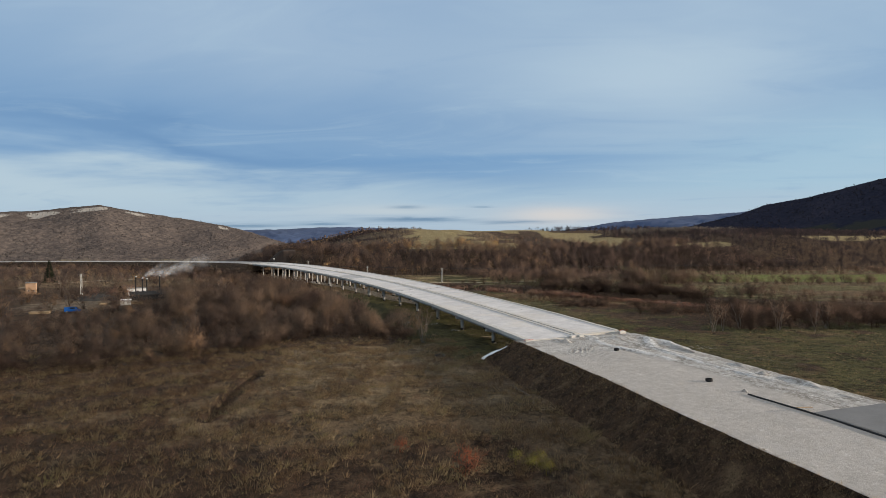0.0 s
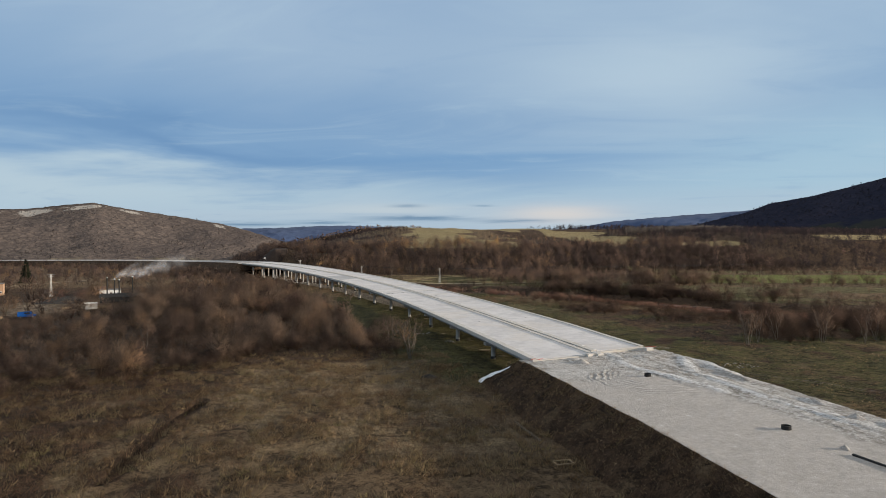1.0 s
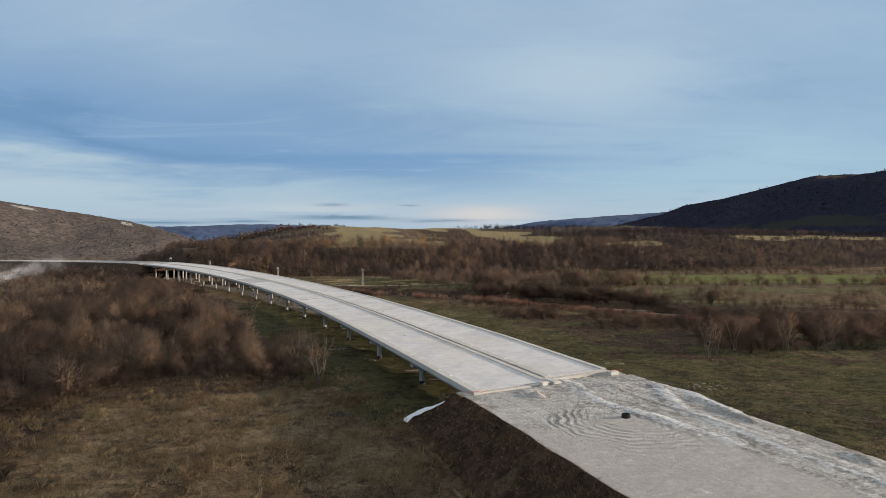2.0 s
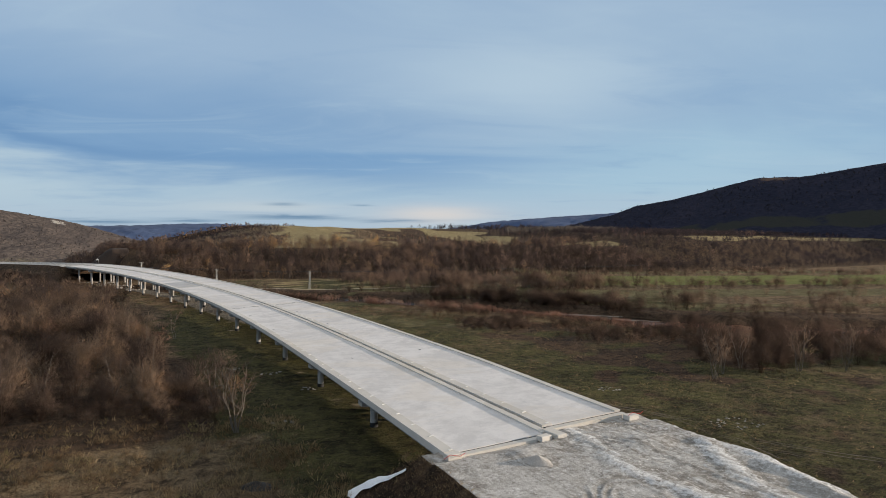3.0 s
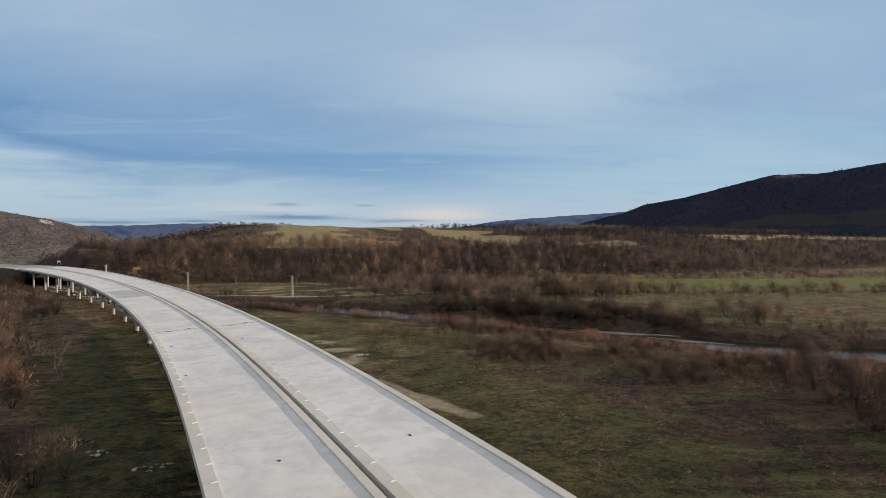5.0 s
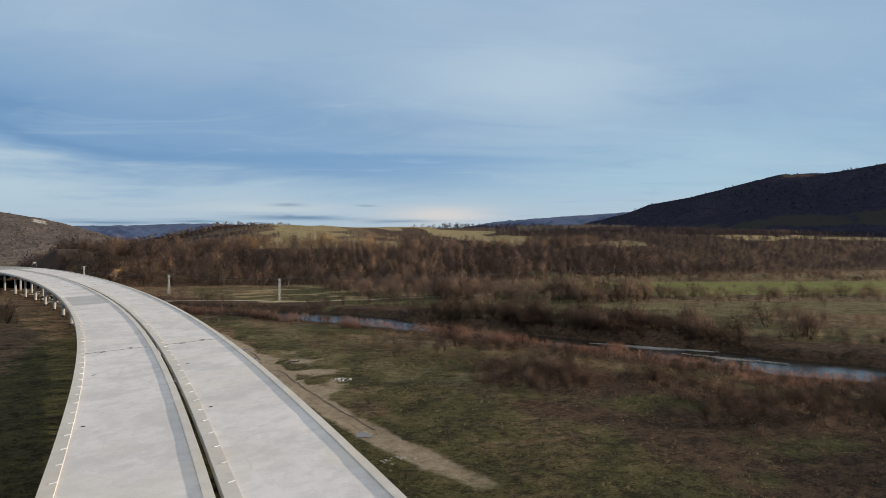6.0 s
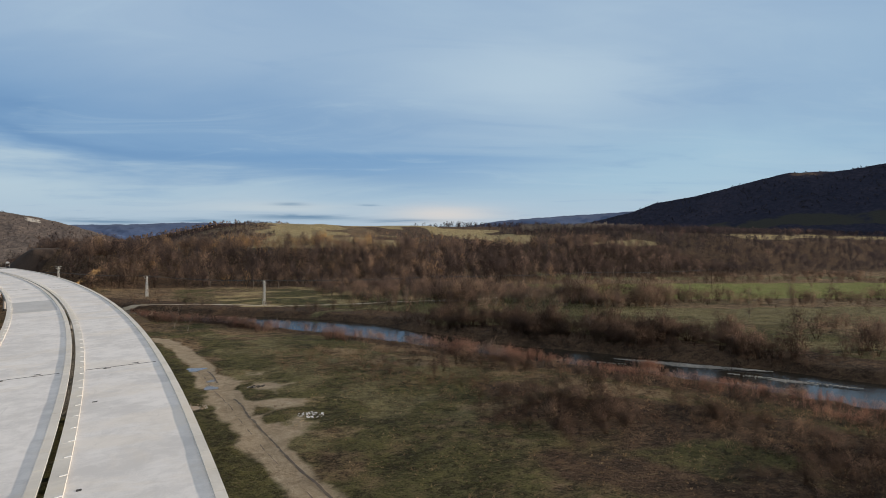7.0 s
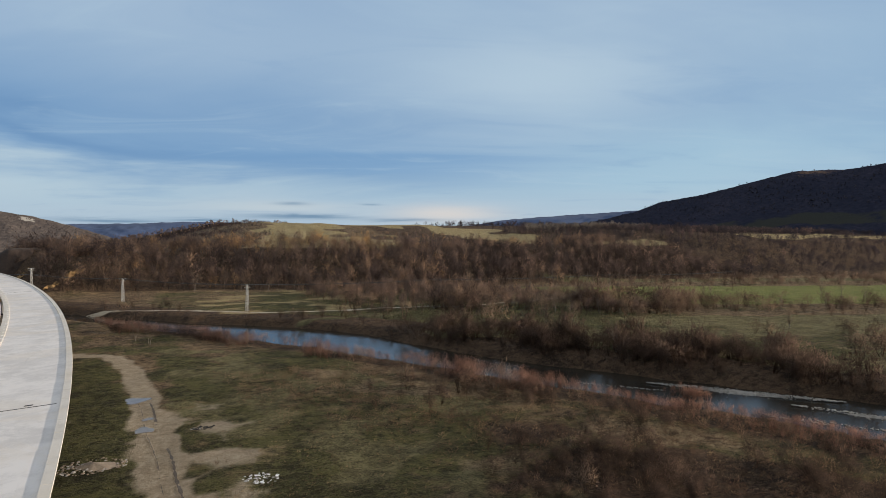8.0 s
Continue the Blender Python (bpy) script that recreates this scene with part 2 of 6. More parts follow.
gravel_mat, k = material("gravel_fill")
ruts = k.noise(k.scaled(k.pos, (1.0, 0.035, 1.0), 0.0), 1.1, 4, 0.6, 0.35)
stones = k.noise(k.pos, 2.6, 6, 0.85)
grit_ = k.noise(k.pos, 0.9, 6, 0.75, 0.3)
lumps = k.noise(k.pos, 0.16, 5, 0.65, 0.8)
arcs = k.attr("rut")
east_side = k.math("ADD", k.attr("green"), k.math("MULTIPLY", k.math("SUBTRACT", lumps, 0.5), 0.8))
mottle = k.math("ADD", k.math("MULTIPLY", grit_, 0.45), k.math("ADD", k.math("MULTIPLY", stones, 0.35), k.math("MULTIPLY", lumps, 0.2)))
clean = k.mix(k.step(mottle, 0.36, 0.60), (0.31, 0.295, 0.27), (0.58, 0.56, 0.53))
worn = k.mix(k.step(mottle, 0.36, 0.66), (0.40, 0.368, 0.332), (0.54, 0.506, 0.468))
loose_ = k.step(east_side, 0.3, 0.6)
spoil = k.mix(k.step(mottle, 0.40, 0.60), (0.19, 0.17, 0.145), (0.38, 0.352, 0.315))
spread_ = k.noise(k.scaled(k.pos, (1.0, 0.45, 1.0)), 0.28, 6, 0.7, 1.0)
clean = k.mix(k.step(k.math("ADD", k.math("MULTIPLY", spread_, 0.7), k.math("MULTIPLY", grit_, 0.3)), 0.53, 0.44), clean, spoil)
c = k.mix(loose_, worn, clean)
c = k.mix(k.step(k.math("ADD", k.attr("soil"), k.math("MULTIPLY", k.math("SUBTRACT", grit_, 0.5), 3.2)), 0.30, 0.8), c, k.mix(k.step(stones, 0.38, 0.62), (0.50, 0.495, 0.485), (0.82, 0.815, 0.805)))
c = k.mix(k.math("MULTIPLY", k.step(ruts, 0.50, 0.60, 0.0, 0.6), loose_), c, (0.28, 0.26, 0.23))
c = k.mix(k.step(ruts, 0.45, 0.30, 0.0, 0.25), c, (0.62, 0.60, 0.57))
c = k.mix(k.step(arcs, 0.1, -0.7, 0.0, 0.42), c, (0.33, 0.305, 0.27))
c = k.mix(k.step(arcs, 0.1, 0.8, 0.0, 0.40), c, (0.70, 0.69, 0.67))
grain_ = k.math("ADD", k.math("MULTIPLY", loose_, 0.75), 0.25)
c = k.mix(k.math("MULTIPLY", k.step(stones, 0.54, 0.64, 0.0, 0.8), grain_), c, (0.80, 0.79, 0.77))
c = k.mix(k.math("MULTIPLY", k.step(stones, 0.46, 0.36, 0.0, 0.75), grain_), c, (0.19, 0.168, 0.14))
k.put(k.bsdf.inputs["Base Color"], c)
k.bsdf.inputs["Roughness"].default_value = 0.95
rise_ = k.math("ADD", k.math("MULTIPLY", k.math("MULTIPLY", ruts, loose_), 0.35), k.math("ADD", k.math("MULTIPLY", arcs, 0.05), k.math("ADD", k.math("MULTIPLY", grit_, 0.10), k.math("MULTIPLY", stones, 0.6))))
k.put(k.bsdf.inputs["Normal"], k.bump(rise_, 0.9, 0.20))

water_mat, k = material("river_water")
k.bsdf.inputs["Base Color"].default_value = (0.022, 0.020, 0.016, 1)
k.bsdf.inputs["Roughness"].default_value = 0.08
k.bsdf.inputs["IOR"].default_value = 1.33
k.bsdf.inputs["Specular IOR Level"].default_value = 0.30
ripples = k.math("ADD", k.noise(k.scaled(k.pos, (1.0, 0.5, 1.0), 30.0), 1.1, 5, 0.65, 0.8), k.math("MULTIPLY", k.noise(k.pos, 0.15, 3), 0.8))
k.put(k.bsdf.inputs["Normal"], k.bump(ripples, 0.16, 0.15))

puddle_mat, k = material("muddy_puddle")
k.put(k.bsdf.inputs["Base Color"], k.mix(k.noise(k.pos, 1.2, 3), (0.15, 0.125, 0.10), (0.24, 0.205, 0.165)))
k.bsdf.inputs["Roughness"].default_value = 0.07
k.bsdf.inputs["IOR"].default_value = 1.33


def slope_material(name, dark, light, gap_shade, bare, rock):
    m, k = material(name)
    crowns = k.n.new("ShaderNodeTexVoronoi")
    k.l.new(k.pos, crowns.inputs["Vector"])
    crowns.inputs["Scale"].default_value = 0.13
    patchy = k.noise(k.pos, 0.006, 5, 0.6, 0.4)
    grit = k.noise(k.pos, 0.05, 6, 0.75)
    c = k.mix(k.step(k.math("ADD", k.math("MULTIPLY", patchy, 0.5), k.math("MULTIPLY", grit, 0.5)), 0.36, 0.64), dark, light)
    # shade between the tree crowns is put into the colour
    c = k.mix(k.step(crowns.outputs["Distance"], 0.35, 0.75, 0.0, 0.6), c, gap_shade)
    half = k.math("SUBTRACT", grit, 0.5)
    c = k.mix(k.step(k.math("ADD", k.attr("stubble"), k.math("MULTIPLY", half, 0.6)), 0.4, 0.6), c, bare)
    c = k.mix(k.step(k.math("ADD", k.attr("scree"), k.math("MULTIPLY", half, 2.2)), 0.5, 0.75), c, rock)
    k.put(k.bsdf.inputs["Base Color"], c)
    k.bsdf.inputs["Roughness"].default_value = 1.0
    k.bsdf.inputs["Specular IOR Level"].default_value = 0.0
    k.put(k.bsdf.inputs["Normal"], k.bump(k.math("SUBTRACT", grit, k.math("MULTIPLY", crowns.outputs["Distance"], 0.5)), 0.4, 5.0))
    return m


# distance haze over the west hill is greyed into these colours
hill_mat = slope_material("hazed_wooded_slope", (0.108, 0.090, 0.083), (0.172, 0.140, 0.120), (0.070, 0.060, 0.058), (0.19, 0.165, 0.115), (0.40, 0.37, 0.33))
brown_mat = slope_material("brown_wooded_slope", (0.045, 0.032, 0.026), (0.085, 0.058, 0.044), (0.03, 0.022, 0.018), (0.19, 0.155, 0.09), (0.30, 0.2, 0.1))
# the east mountain's bluish dark haze is put into these colours
mount_mat = slope_material("hazed_dark_slope", (0.026, 0.029, 0.046), (0.044, 0.043, 0.062), (0.020, 0.023, 0.038), (0.042, 0.044, 0.040), (0.12, 0.085, 0.07))
# the blue of aerial haze is put into the ridges' base colour
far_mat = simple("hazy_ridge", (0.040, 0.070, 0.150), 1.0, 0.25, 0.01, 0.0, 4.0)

wood_mat = twig_material("bare_woods", [(0.060, 0.044, 0.040), (0.122, 0.088, 0.076), (0.205, 0.138, 0.104), (0.29, 0.19, 0.125), (0.44, 0.26, 0.11)])
bush_mat = twig_material("bare_bush", [(0.040, 0.028, 0.022), (0.086, 0.058, 0.046), (0.150, 0.102, 0.076), (0.225, 0.160, 0.112), (0.25, 0.150, 0.085)])
# bare woods greyed and darkened: distance haze is put into these tones
hazed_wood_mat = twig_material("hazed_far_woods", [(0.040, 0.034, 0.038), (0.080, 0.061, 0.062), (0.130, 0.086, 0.076), (0.185, 0.120, 0.095)])
# the west hill's tree tones are greyed for haze as well
far_tree_mat = twig_material("far_bare_trees", [(0.075, 0.066, 0.064), (0.125, 0.108, 0.100), (0.190, 0.160, 0.140)])
# trees on the east mountain carry the same haze in their tones
dark_tree_mat = twig_material("hazed_dark_trees", [(0.026, 0.027, 0.036), (0.045, 0.044, 0.052), (0.075, 0.068, 0.070)])
reed_mat = twig_material("dry_reeds", [(0.16, 0.078, 0.056), (0.235, 0.125, 0.090), (0.30, 0.185, 0.135), (0.42, 0.32, 0.235)])
grass_mat = twig_material("dry_grass", [(0.12, 0.075, 0.045), (0.23, 0.155, 0.085), (0.36, 0.27, 0.155), (0.25, 0.215, 0.095)])
weed_mat = twig_material("dead_weeds", [(0.070, 0.040, 0.028), (0.130, 0.076, 0.050), (0.205, 0.128, 0.080), (0.31, 0.225, 0.135)])
broom_mat = twig_material("green_broom", [(0.16, 0.15, 0.035), (0.26, 0.23, 0.05)])
rust_twig_mat = twig_material("red_twigs", [(0.30, 0.085, 0.045), (0.38, 0.13, 0.07)])
bark_mat = twig_material("pale_bark", [(0.10, 0.085, 0.072), (0.185, 0.162, 0.136)])


# ---------------------------------------------------------------- mesh helpers
def mesh_of(name, verts, faces, mat, smooth=False):
    me = bpy.data.meshes.new(name)
    me.from_pydata([tuple(v) for v in verts], [], [tuple(f) for f in faces])
    me.materials.append(mat)
    if smooth:
        me.polygons.foreach_set("use_smooth", [True] * len(me.polygons))
    me.update()
    return me


def tri_mesh(name, verts, tris, mat, attrs=None):
    """A mesh of many triangles from arrays, with float values on its points."""
    me = bpy.data.meshes.new(name)
    n, f = len(verts), len(tris)
    me.vertices.add(n)
    me.vertices.foreach_set("co", np.asarray(verts, dtype=np.float32).ravel())
    me.loops.add(3 * f)
    me.loops.foreach_set("vertex_index", np.asarray(tris, dtype=np.int32).ravel())
    me.polygons.add(f)
    me.polygons.foreach_set("loop_start", np.arange(0, 3 * f, 3, dtype=np.int32))
    me.update(calc_edges=True)
    for key, values in (attrs or {}).items():
        flat_ = np.ndim(values) == 1
        a = me.attributes.new(key, "FLOAT" if flat_ else "FLOAT_VECTOR", "POINT")
        a.data.foreach_set("value" if flat_ else "vector", np.asarray(values, dtype=np.float32).ravel())
    me.materials.append(mat)
    return me


def grid_mesh(name, X, Y, Z, mat, attrs=None, smooth=True):
    """A sheet from three arrays of the same shape."""
    r, c = X.shape
    i = np.arange(r * c).reshape(r, c)
    a, b, d, e = i[:-1, :-1].ravel(), i[:-1, 1:].ravel(), i[1:, 1:].ravel(), i[1:, :-1].ravel()
    tris = np.concatenate([np.stack([a, b, d], 1), np.stack([a, d, e], 1)])
    me = tri_mesh(name, np.stack([X.ravel(), Y.ravel(), Z.ravel()], 1), tris, mat, {k: v.ravel() for k, v in (attrs or {}).items()})
    me.polygons.foreach_set("use_smooth", [smooth] * len(me.polygons))
    return me


def part(name, me, parent, label="", m=None):
    ob = new(name, me)
    ob.parent = parent
    if m is not None:
        ob.matrix_basis = m
    if label:
        ob["label"] = label
    return ob


def empty(name, at=(0, 0, 0)):
    ob = new(name)
    ob.location = at
    return ob


def smooth01(v):
    v = np.clip(v, 0, 1)
    return v * v * (3 - 2 * v)


def wave(x, y, size, seed=0, octaves=4):
    """Soft random relief between about -1 and 1, from sums of turned sines."""
    rng = np.random.RandomState(seed)
    out, amp, total = 0, 1.0, 0
    for o in range(octaves):
        for _ in range(3):
            a, p = rng.uniform(0, 2 * np.pi), rng.uniform(0, 2 * np.pi)
            out = out + amp * np.sin((x * np.cos(a) + y * np.sin(a)) * 2 * np.pi / size + p + 1.3 * np.sin((x * np.sin(a) - y * np.cos(a)) * 4 / size + p))
            total += amp * 0.7
        size, amp = size * 0.47, amp * 0.55
    return out / total


def to_line(x, y, line):
    """Distance of points from a polyline."""
    best = np.full(np.shape(x), 1e9)
    for (ax, ay), (bx, by) in zip(line[:-1], line[1:]):
        dx, dy = bx - ax, by - ay
        t = np.clip(((x - ax) * dx + (y - ay) * dy) / (dx * dx + dy * dy), 0, 1)
        best = np.minimum(best, np.hypot(x - ax - t * dx, y - ay - t * dy))
    return best


# ---------------------------------------------------------------- the plan
# the axis of the motorway: nearly along y, then bending left
AX_X, AX_Y, AX_S0, AX_RAMP, AX_CURVE, AX_HEAD = 60.03, 112.0, -9.55, 126.4, 1 / 1043.6, -0.0045
CROSSFALL, ROAD_END = 0.042, 1120
_s = np.arange(-260.0, ROAD_END + 1, 2.0)
_k = np.clip((_s - AX_S0) / AX_RAMP, 0, 1) * AX_CURVE
_th = np.concatenate([[0], np.cumsum((_k[1:] + _k[:-1]))]) + AX_HEAD
_x = np.concatenate([[0], np.cumsum(-(np.sin(_th[1:]) + np.sin(_th[:-1])))])
_y = np.concatenate([[0], np.cumsum(np.cos(_th[1:]) + np.cos(_th[:-1]))])
_x, _y = _x - np.interp(0, _s, _x) + AX_X, _y - np.interp(0, _s, _y) + AX_Y


def road_z(s):
    u = np.clip(np.asarray(s, dtype=float), 0, 330) / 100
    tail = np.clip(np.asarray(s, dtype=float) - 330, 0, 170)
    return 4.55 + 0.79 * u + 0.18 * u * u + 0.0198 * tail - 0.0000582 * tail * tail - 0.008 * np.clip(np.asarray(s, dtype=float) - 470, 0, None)


def on_road(s, o, dz=0.0):
    """A place s metres along the motorway, o metres right of its axis, dz above its surface."""
    th = np.interp(s, _s, _th)
    return np.stack([np.interp(s, _s, _x) + np.cos(th) * o, np.interp(s, _s, _y) + np.sin(th) * o, road_z(s) + CROSSFALL * np.asarray(o) + dz], -1)


BRIDGE = 442.0     # far end of the viaduct along the axis
RIVER = [(20, 470), (50, 428), (80, 387), (103, 362), (116, 340), (128, 312), (137, 291), (147, 272), (158, 252), (168, 235), (175, 216), (186, 199), (205, 181), (250, 152), (340, 112), (520, 60)]
TRACK = [(87.5, 174), (85, 186), (82, 198), (80, 210), (78, 228), (77, 245), (76.5, 261), (75, 277), (73.6, 294), (72, 308), (68, 322), (58, 330)]
PALE_PATH = [(30, 440), (54, 430), (82, 419), (112, 397), (129, 392), (150, 394), (190, 388), (240, 400)]
YARD_LANE = [(-200, 380), (-160, 400), (-150, 475), (-128, 520), (-60, 560)]
DITCH = [(-9.4, 91), (-8.8, 94), (-7.2, 106), (-4.8, 118), (-3.4, 122)]


def river_x(y):
    """Where the river's middle lies at y."""
    return np.interp(y, [q[1] for q in RIVER[::-1]], [q[0] for q in RIVER[::-1]])


def river_gap(x, y):
    """Distance from the river's middle, less what the water is wider than its usual 10.8 m."""
    half = np.interp(y, [60, 180, 200, 215, 235, 252, 272, 291, 312, 338, 361, 385, 428, 470], [13, 13, 13, 12, 11.5, 11, 10, 9.7, 11, 14.5, 14.5, 11, 6, 6])
    return to_line(x, y, RIVER) - half + 10.8


def foot_of_hill(x):
    return np.interp(x, [-400, -90, -40, -22, -12, 0, 13, 40, 80, 112, 188, 248, 343, 440, 572, 800, 2500], [1500, 1300, 780, 650, 585, 556, 536, 526, 526, 522, 500, 489, 500, 499, 478, 500, 700])


def into_hill(x, y):
    slope = (foot_of_hill(x + 8) - foot_of_hill(x - 8)) / 16
    return (y - foot_of_hill(x)) / np.sqrt(1 + slope * slope)


def field_mask(x, y):
    """Open fields on the hill above the wood."""
    az, d = np.degrees(np.arctan2(x - 76, y - 174)) + 2.2 * wave(x, y, 130, 26, 2), into_hill(x, y) + 14 * wave(x, y, 80, 25, 2)

    def band(a0, a1, d0, d1):
        return smooth01((az - a0) / 0.8) * smooth01((a1 - az) / 0.8) * smooth01((d - d0) / 8) * smooth01((d1 - d) / 20)

    rising = np.interp(az, [24, 34], [330, 105])
    f = band(8.5, 15.5, 118, 900) + band(15, 21.2, 140, 300) + band(16, 24, 420, 900)
    f = f + smooth01((az - 24.2) / 0.8) * smooth01((34.4 - az) / 0.8) * smooth01((d - rising) / 8) * smooth01((rising + 160 - d) / 20)
    f = f + band(38, 45, 105, 160) + band(50, 70, 120, 185)
    return np.clip(f, 0, 1)


def ground_z(x, y):
    d = into_hill(x, y) + 14 * wave(x, y, 160, 3, 2)
    steep = smooth01((95 - x) / 50)
    z = 19 * smooth01(d / 120) * (1 - steep) + 17 * smooth01((d + 4) / 50) * steep + 30 * smooth01((d - 90) / 480) * (0.30 + 0.70 * smooth01((x - 60) / 140)) - 30 * smooth01((d - 650) / 900)
    z = z * (0.85 + 0.25 * smooth01((x + 60) / 200)) + 2.2 * wave(x, y, 240, 5) * smooth01(d / 90)
    z = z + 12 * smooth01((x - 330) / 300) * smooth01((d - 25) / 140) * (1 - smooth01((d - 170) / 300))
    z = z + 5.0 * smooth01(1.35 - np.hypot((x - 9) / 20, (y - 592) / 18))
    z = z - 0.4 + 0.28 * wave(x, y, 38, 7) + 0.10 * wave(x, y, 9, 8, 2)
    z = z - 3.0 * smooth01((15.8 - river_gap(x, y) + 1.3 * wave(x, y, 22, 9, 3)) / 8) * smooth01(1 - d / 30)
    z = z - 0.8 * smooth01(1.3 - to_line(x, y, DITCH) / (0.9 + 0.5 * wave(x, y, 6, 107, 2)))
    z = z - 0.15 * smooth01(1 - to_line(x, y, TRACK) / 2.2)
    return z


def gz(x, y):
    return float(ground_z(np.array([float(x)]), np.array([float(y)]))[0])


# ---------------------------------------------------------------- ground
def spread(lo, hi, step, far):
    inner = np.arange(lo, hi + step, step)
    out, d = [], step
    v = 0
    while v < far:
        d *= 1.11
        v += d
        out.append(v)
    out = np.array(out)
    return np.concatenate([(lo - out)[::-1], inner, inner[-1] + out])


gx, gy = spread(-110, 250, 2.0, 4400), spread(25, 430, 2.0, 4400)
gx = np.unique(np.concatenate([gx, np.arange(-15, 1, 0.5)]))
X, Y = np.meshgrid(gx, gy)
Z = ground_z(X, Y)
hill_d = into_hill(X, Y)
riv = river_gap(X, Y)
riv_side = X - river_x(Y)
near_meadow = smooth01((X - 72) / 8) * smooth01((riv - 14) / 12) * smooth01((260 - X) / 60)
greens = ((0.52 + 0.22 * smooth01((225 - Y) / 20)) * near_meadow + 0.38 * wave(X, Y, 60, 11)) * smooth01(-hill_d / 20) + 0.35 * smooth01((X - 34) / 6) * smooth01((52 - X) / 6) * smooth01((Y - 118) / 12)
greens = greens + 0.3 * smooth01((Y - 190) / 60) * smooth01((riv - 20) / 15) * smooth01((470 - Y) / 40) * smooth01((X - 90) / 30)


def strip(x0, x1, y0, y1, soft=10):
    return smooth01((X - x0) / soft) * smooth01((x1 - X) / soft) * smooth01((Y - y0) / soft) * smooth01((y1 - Y) / soft)


lean = Y + 0.42 * (X - 300)
crop = smooth01((X - 258) / 8) * smooth01((lean - 338) / 4) * smooth01((456 - lean) / 4) * smooth01((900 - X) / 50)
greens = greens + 0.55 * smooth01((X - 205) / 8) * smooth01((lean - 250) / 6) * smooth01((300 - lean) / 6) * smooth01((700 - X) / 50)
stub = field_mask(X, Y)
pale = smooth01((X - 84) / 10) * smooth01((185 - X) / 15) * smooth01((riv - 20) / 6) * smooth01((-hill_d - 8) / 8) * smooth01((Y - 385) / 8)
soil_m = smooth01(1.25 - to_line(X, Y, TRACK) / 2.8) * smooth01((Y - 174) / 22) + 0.95 * smooth01(1.5 - np.hypot((X - 80.5) / 8, (Y - 252) / 26)) * (0.38 + 0.95 * wave(X, Y, 14, 33, 3)) + smooth01(1.2 - to_line(X, Y, PALE_PATH) / 1.8) + 0.9 * smooth01(1.2 - to_line(X, Y, YARD_LANE) / 4.0) + 0.5 * smooth01(1.5 - np.hypot((X + 82) / 30, (Y - 300) / 45))
# sunlit ground under the viaduct is put in as patches of pale soil
soil_m = soil_m + 0.45 * smooth01((15 - to_line(X, Y, [(float(a), float(b)) for a, b in zip(_x[::12], _y[::12])])) / 5) * smooth01((Y - 128) / 12) * smooth01((470 - Y) / 30) * (0.35 + 1.1 * wave(X, Y, 11, 181, 3))
scree_m = smooth01(1 - to_line(X, Y, [(52, 135), (56, 250), (40, 370), (15, 470)]) / 9) * (0.38 + 0.75 * smooth01((Y - 240) / 40))
thick_zone = smooth01((Y - 128) / 25) * smooth01((44 - X) / 8) * smooth01((460 - Y) / 60)
litter_m = np.maximum(smooth01((hill_d + 8) / 8) * smooth01((330 + 600 * smooth01((X - 280) / 120) - hill_d) / 120), 0.9 * thick_zone) + 0.8 * smooth01((26 - riv) / 8) + 0.45 * smooth01((X - 120) / 20) * smooth01(0.2 + wave(X, Y, 75, 71, 3))
greens = greens + 0.7 * smooth01((X - 28) / 6) * smooth01((46 - X) / 4) * smooth01((Y - 112) / 10) * smooth01((330 - Y) / 80)
litter_m = litter_m + 1.1 * smooth01((8 - X) / 18) * smooth01((150 - Y) / 10) * (0.75 + 0.7 * wave(X, Y, 22, 97, 2))
litter_m = litter_m + 0.8 * smooth01((riv - 16) / 4) * smooth01((48 - riv) / 10) * (riv_side < 0) * smooth01((255 - Y) / 15) * smooth01((X - 95) / 10) + 0.7 * smooth01((riv - 10) / 4) * smooth01((36 - riv) / 8) * (riv_side > 0)
litter_m = litter_m + 0.75 * smooth01((X - 96) / 14) * smooth01((Y - 140) / 14) * smooth01((245 - Y) / 14) * (riv_side < 0) * (0.9 + 0.7 * wave(X, Y, 24, 108, 3))
litter_m = litter_m + 1.2 * smooth01(1.6 - to_line(X, Y, DITCH) / 0.8) + 0.9 * smooth01((80 - Y) / 12) * smooth01((33 - X) / 8) * (0.8 + 0.5 * wave(X, Y, 9, 197, 2))
lit_gap = to_line(X, Y, [(float(a), float(b)) for a, b in zip(_x[::12], _y[::12])])
beside = smooth01((38 - lit_gap) / 6) * smooth01((Y - 200) / 20) * smooth01((430 - Y) / 30)
litter_m = litter_m * (1 - beside)
greens = greens + 0.55 * beside * smooth01(0.5 + wave(X, Y, 18, 198, 2)) + 0.6 * strip(60, 76, 195, 350) + 0.8 * smooth01((22 - lit_gap) / 6) * smooth01((Y - 118) / 10) * smooth01((330 - Y) / 60)
litter_m = litter_m + smooth01((X - 76) / 5) * smooth01((185 - Y) / 20) * (0.10 + 0.9 * wave(X, Y, 17, 196, 3))
litter_m = litter_m * (1 - smooth01((X - 30) / 5) * smooth01((58 - X) / 5) * smooth01((300 - Y) / 60))
hay_m = 0.8 * smooth01((X + 4) / 10) * smooth01((41 - X) / 6) * smooth01((Y - 78) / 14) * smooth01((152 - Y) / 8) * (0.75 + 0.5 * wave(X, Y, 26, 101, 3))
hay_m = hay_m + 0.55 * smooth01(1.2 - np.abs(to_line(X, Y, DITCH) - 4.5) / 3.5) * (0.7 + 0.8 * wave(X, Y, 9, 106, 2)) * smooth01((Y - 70) / 10)
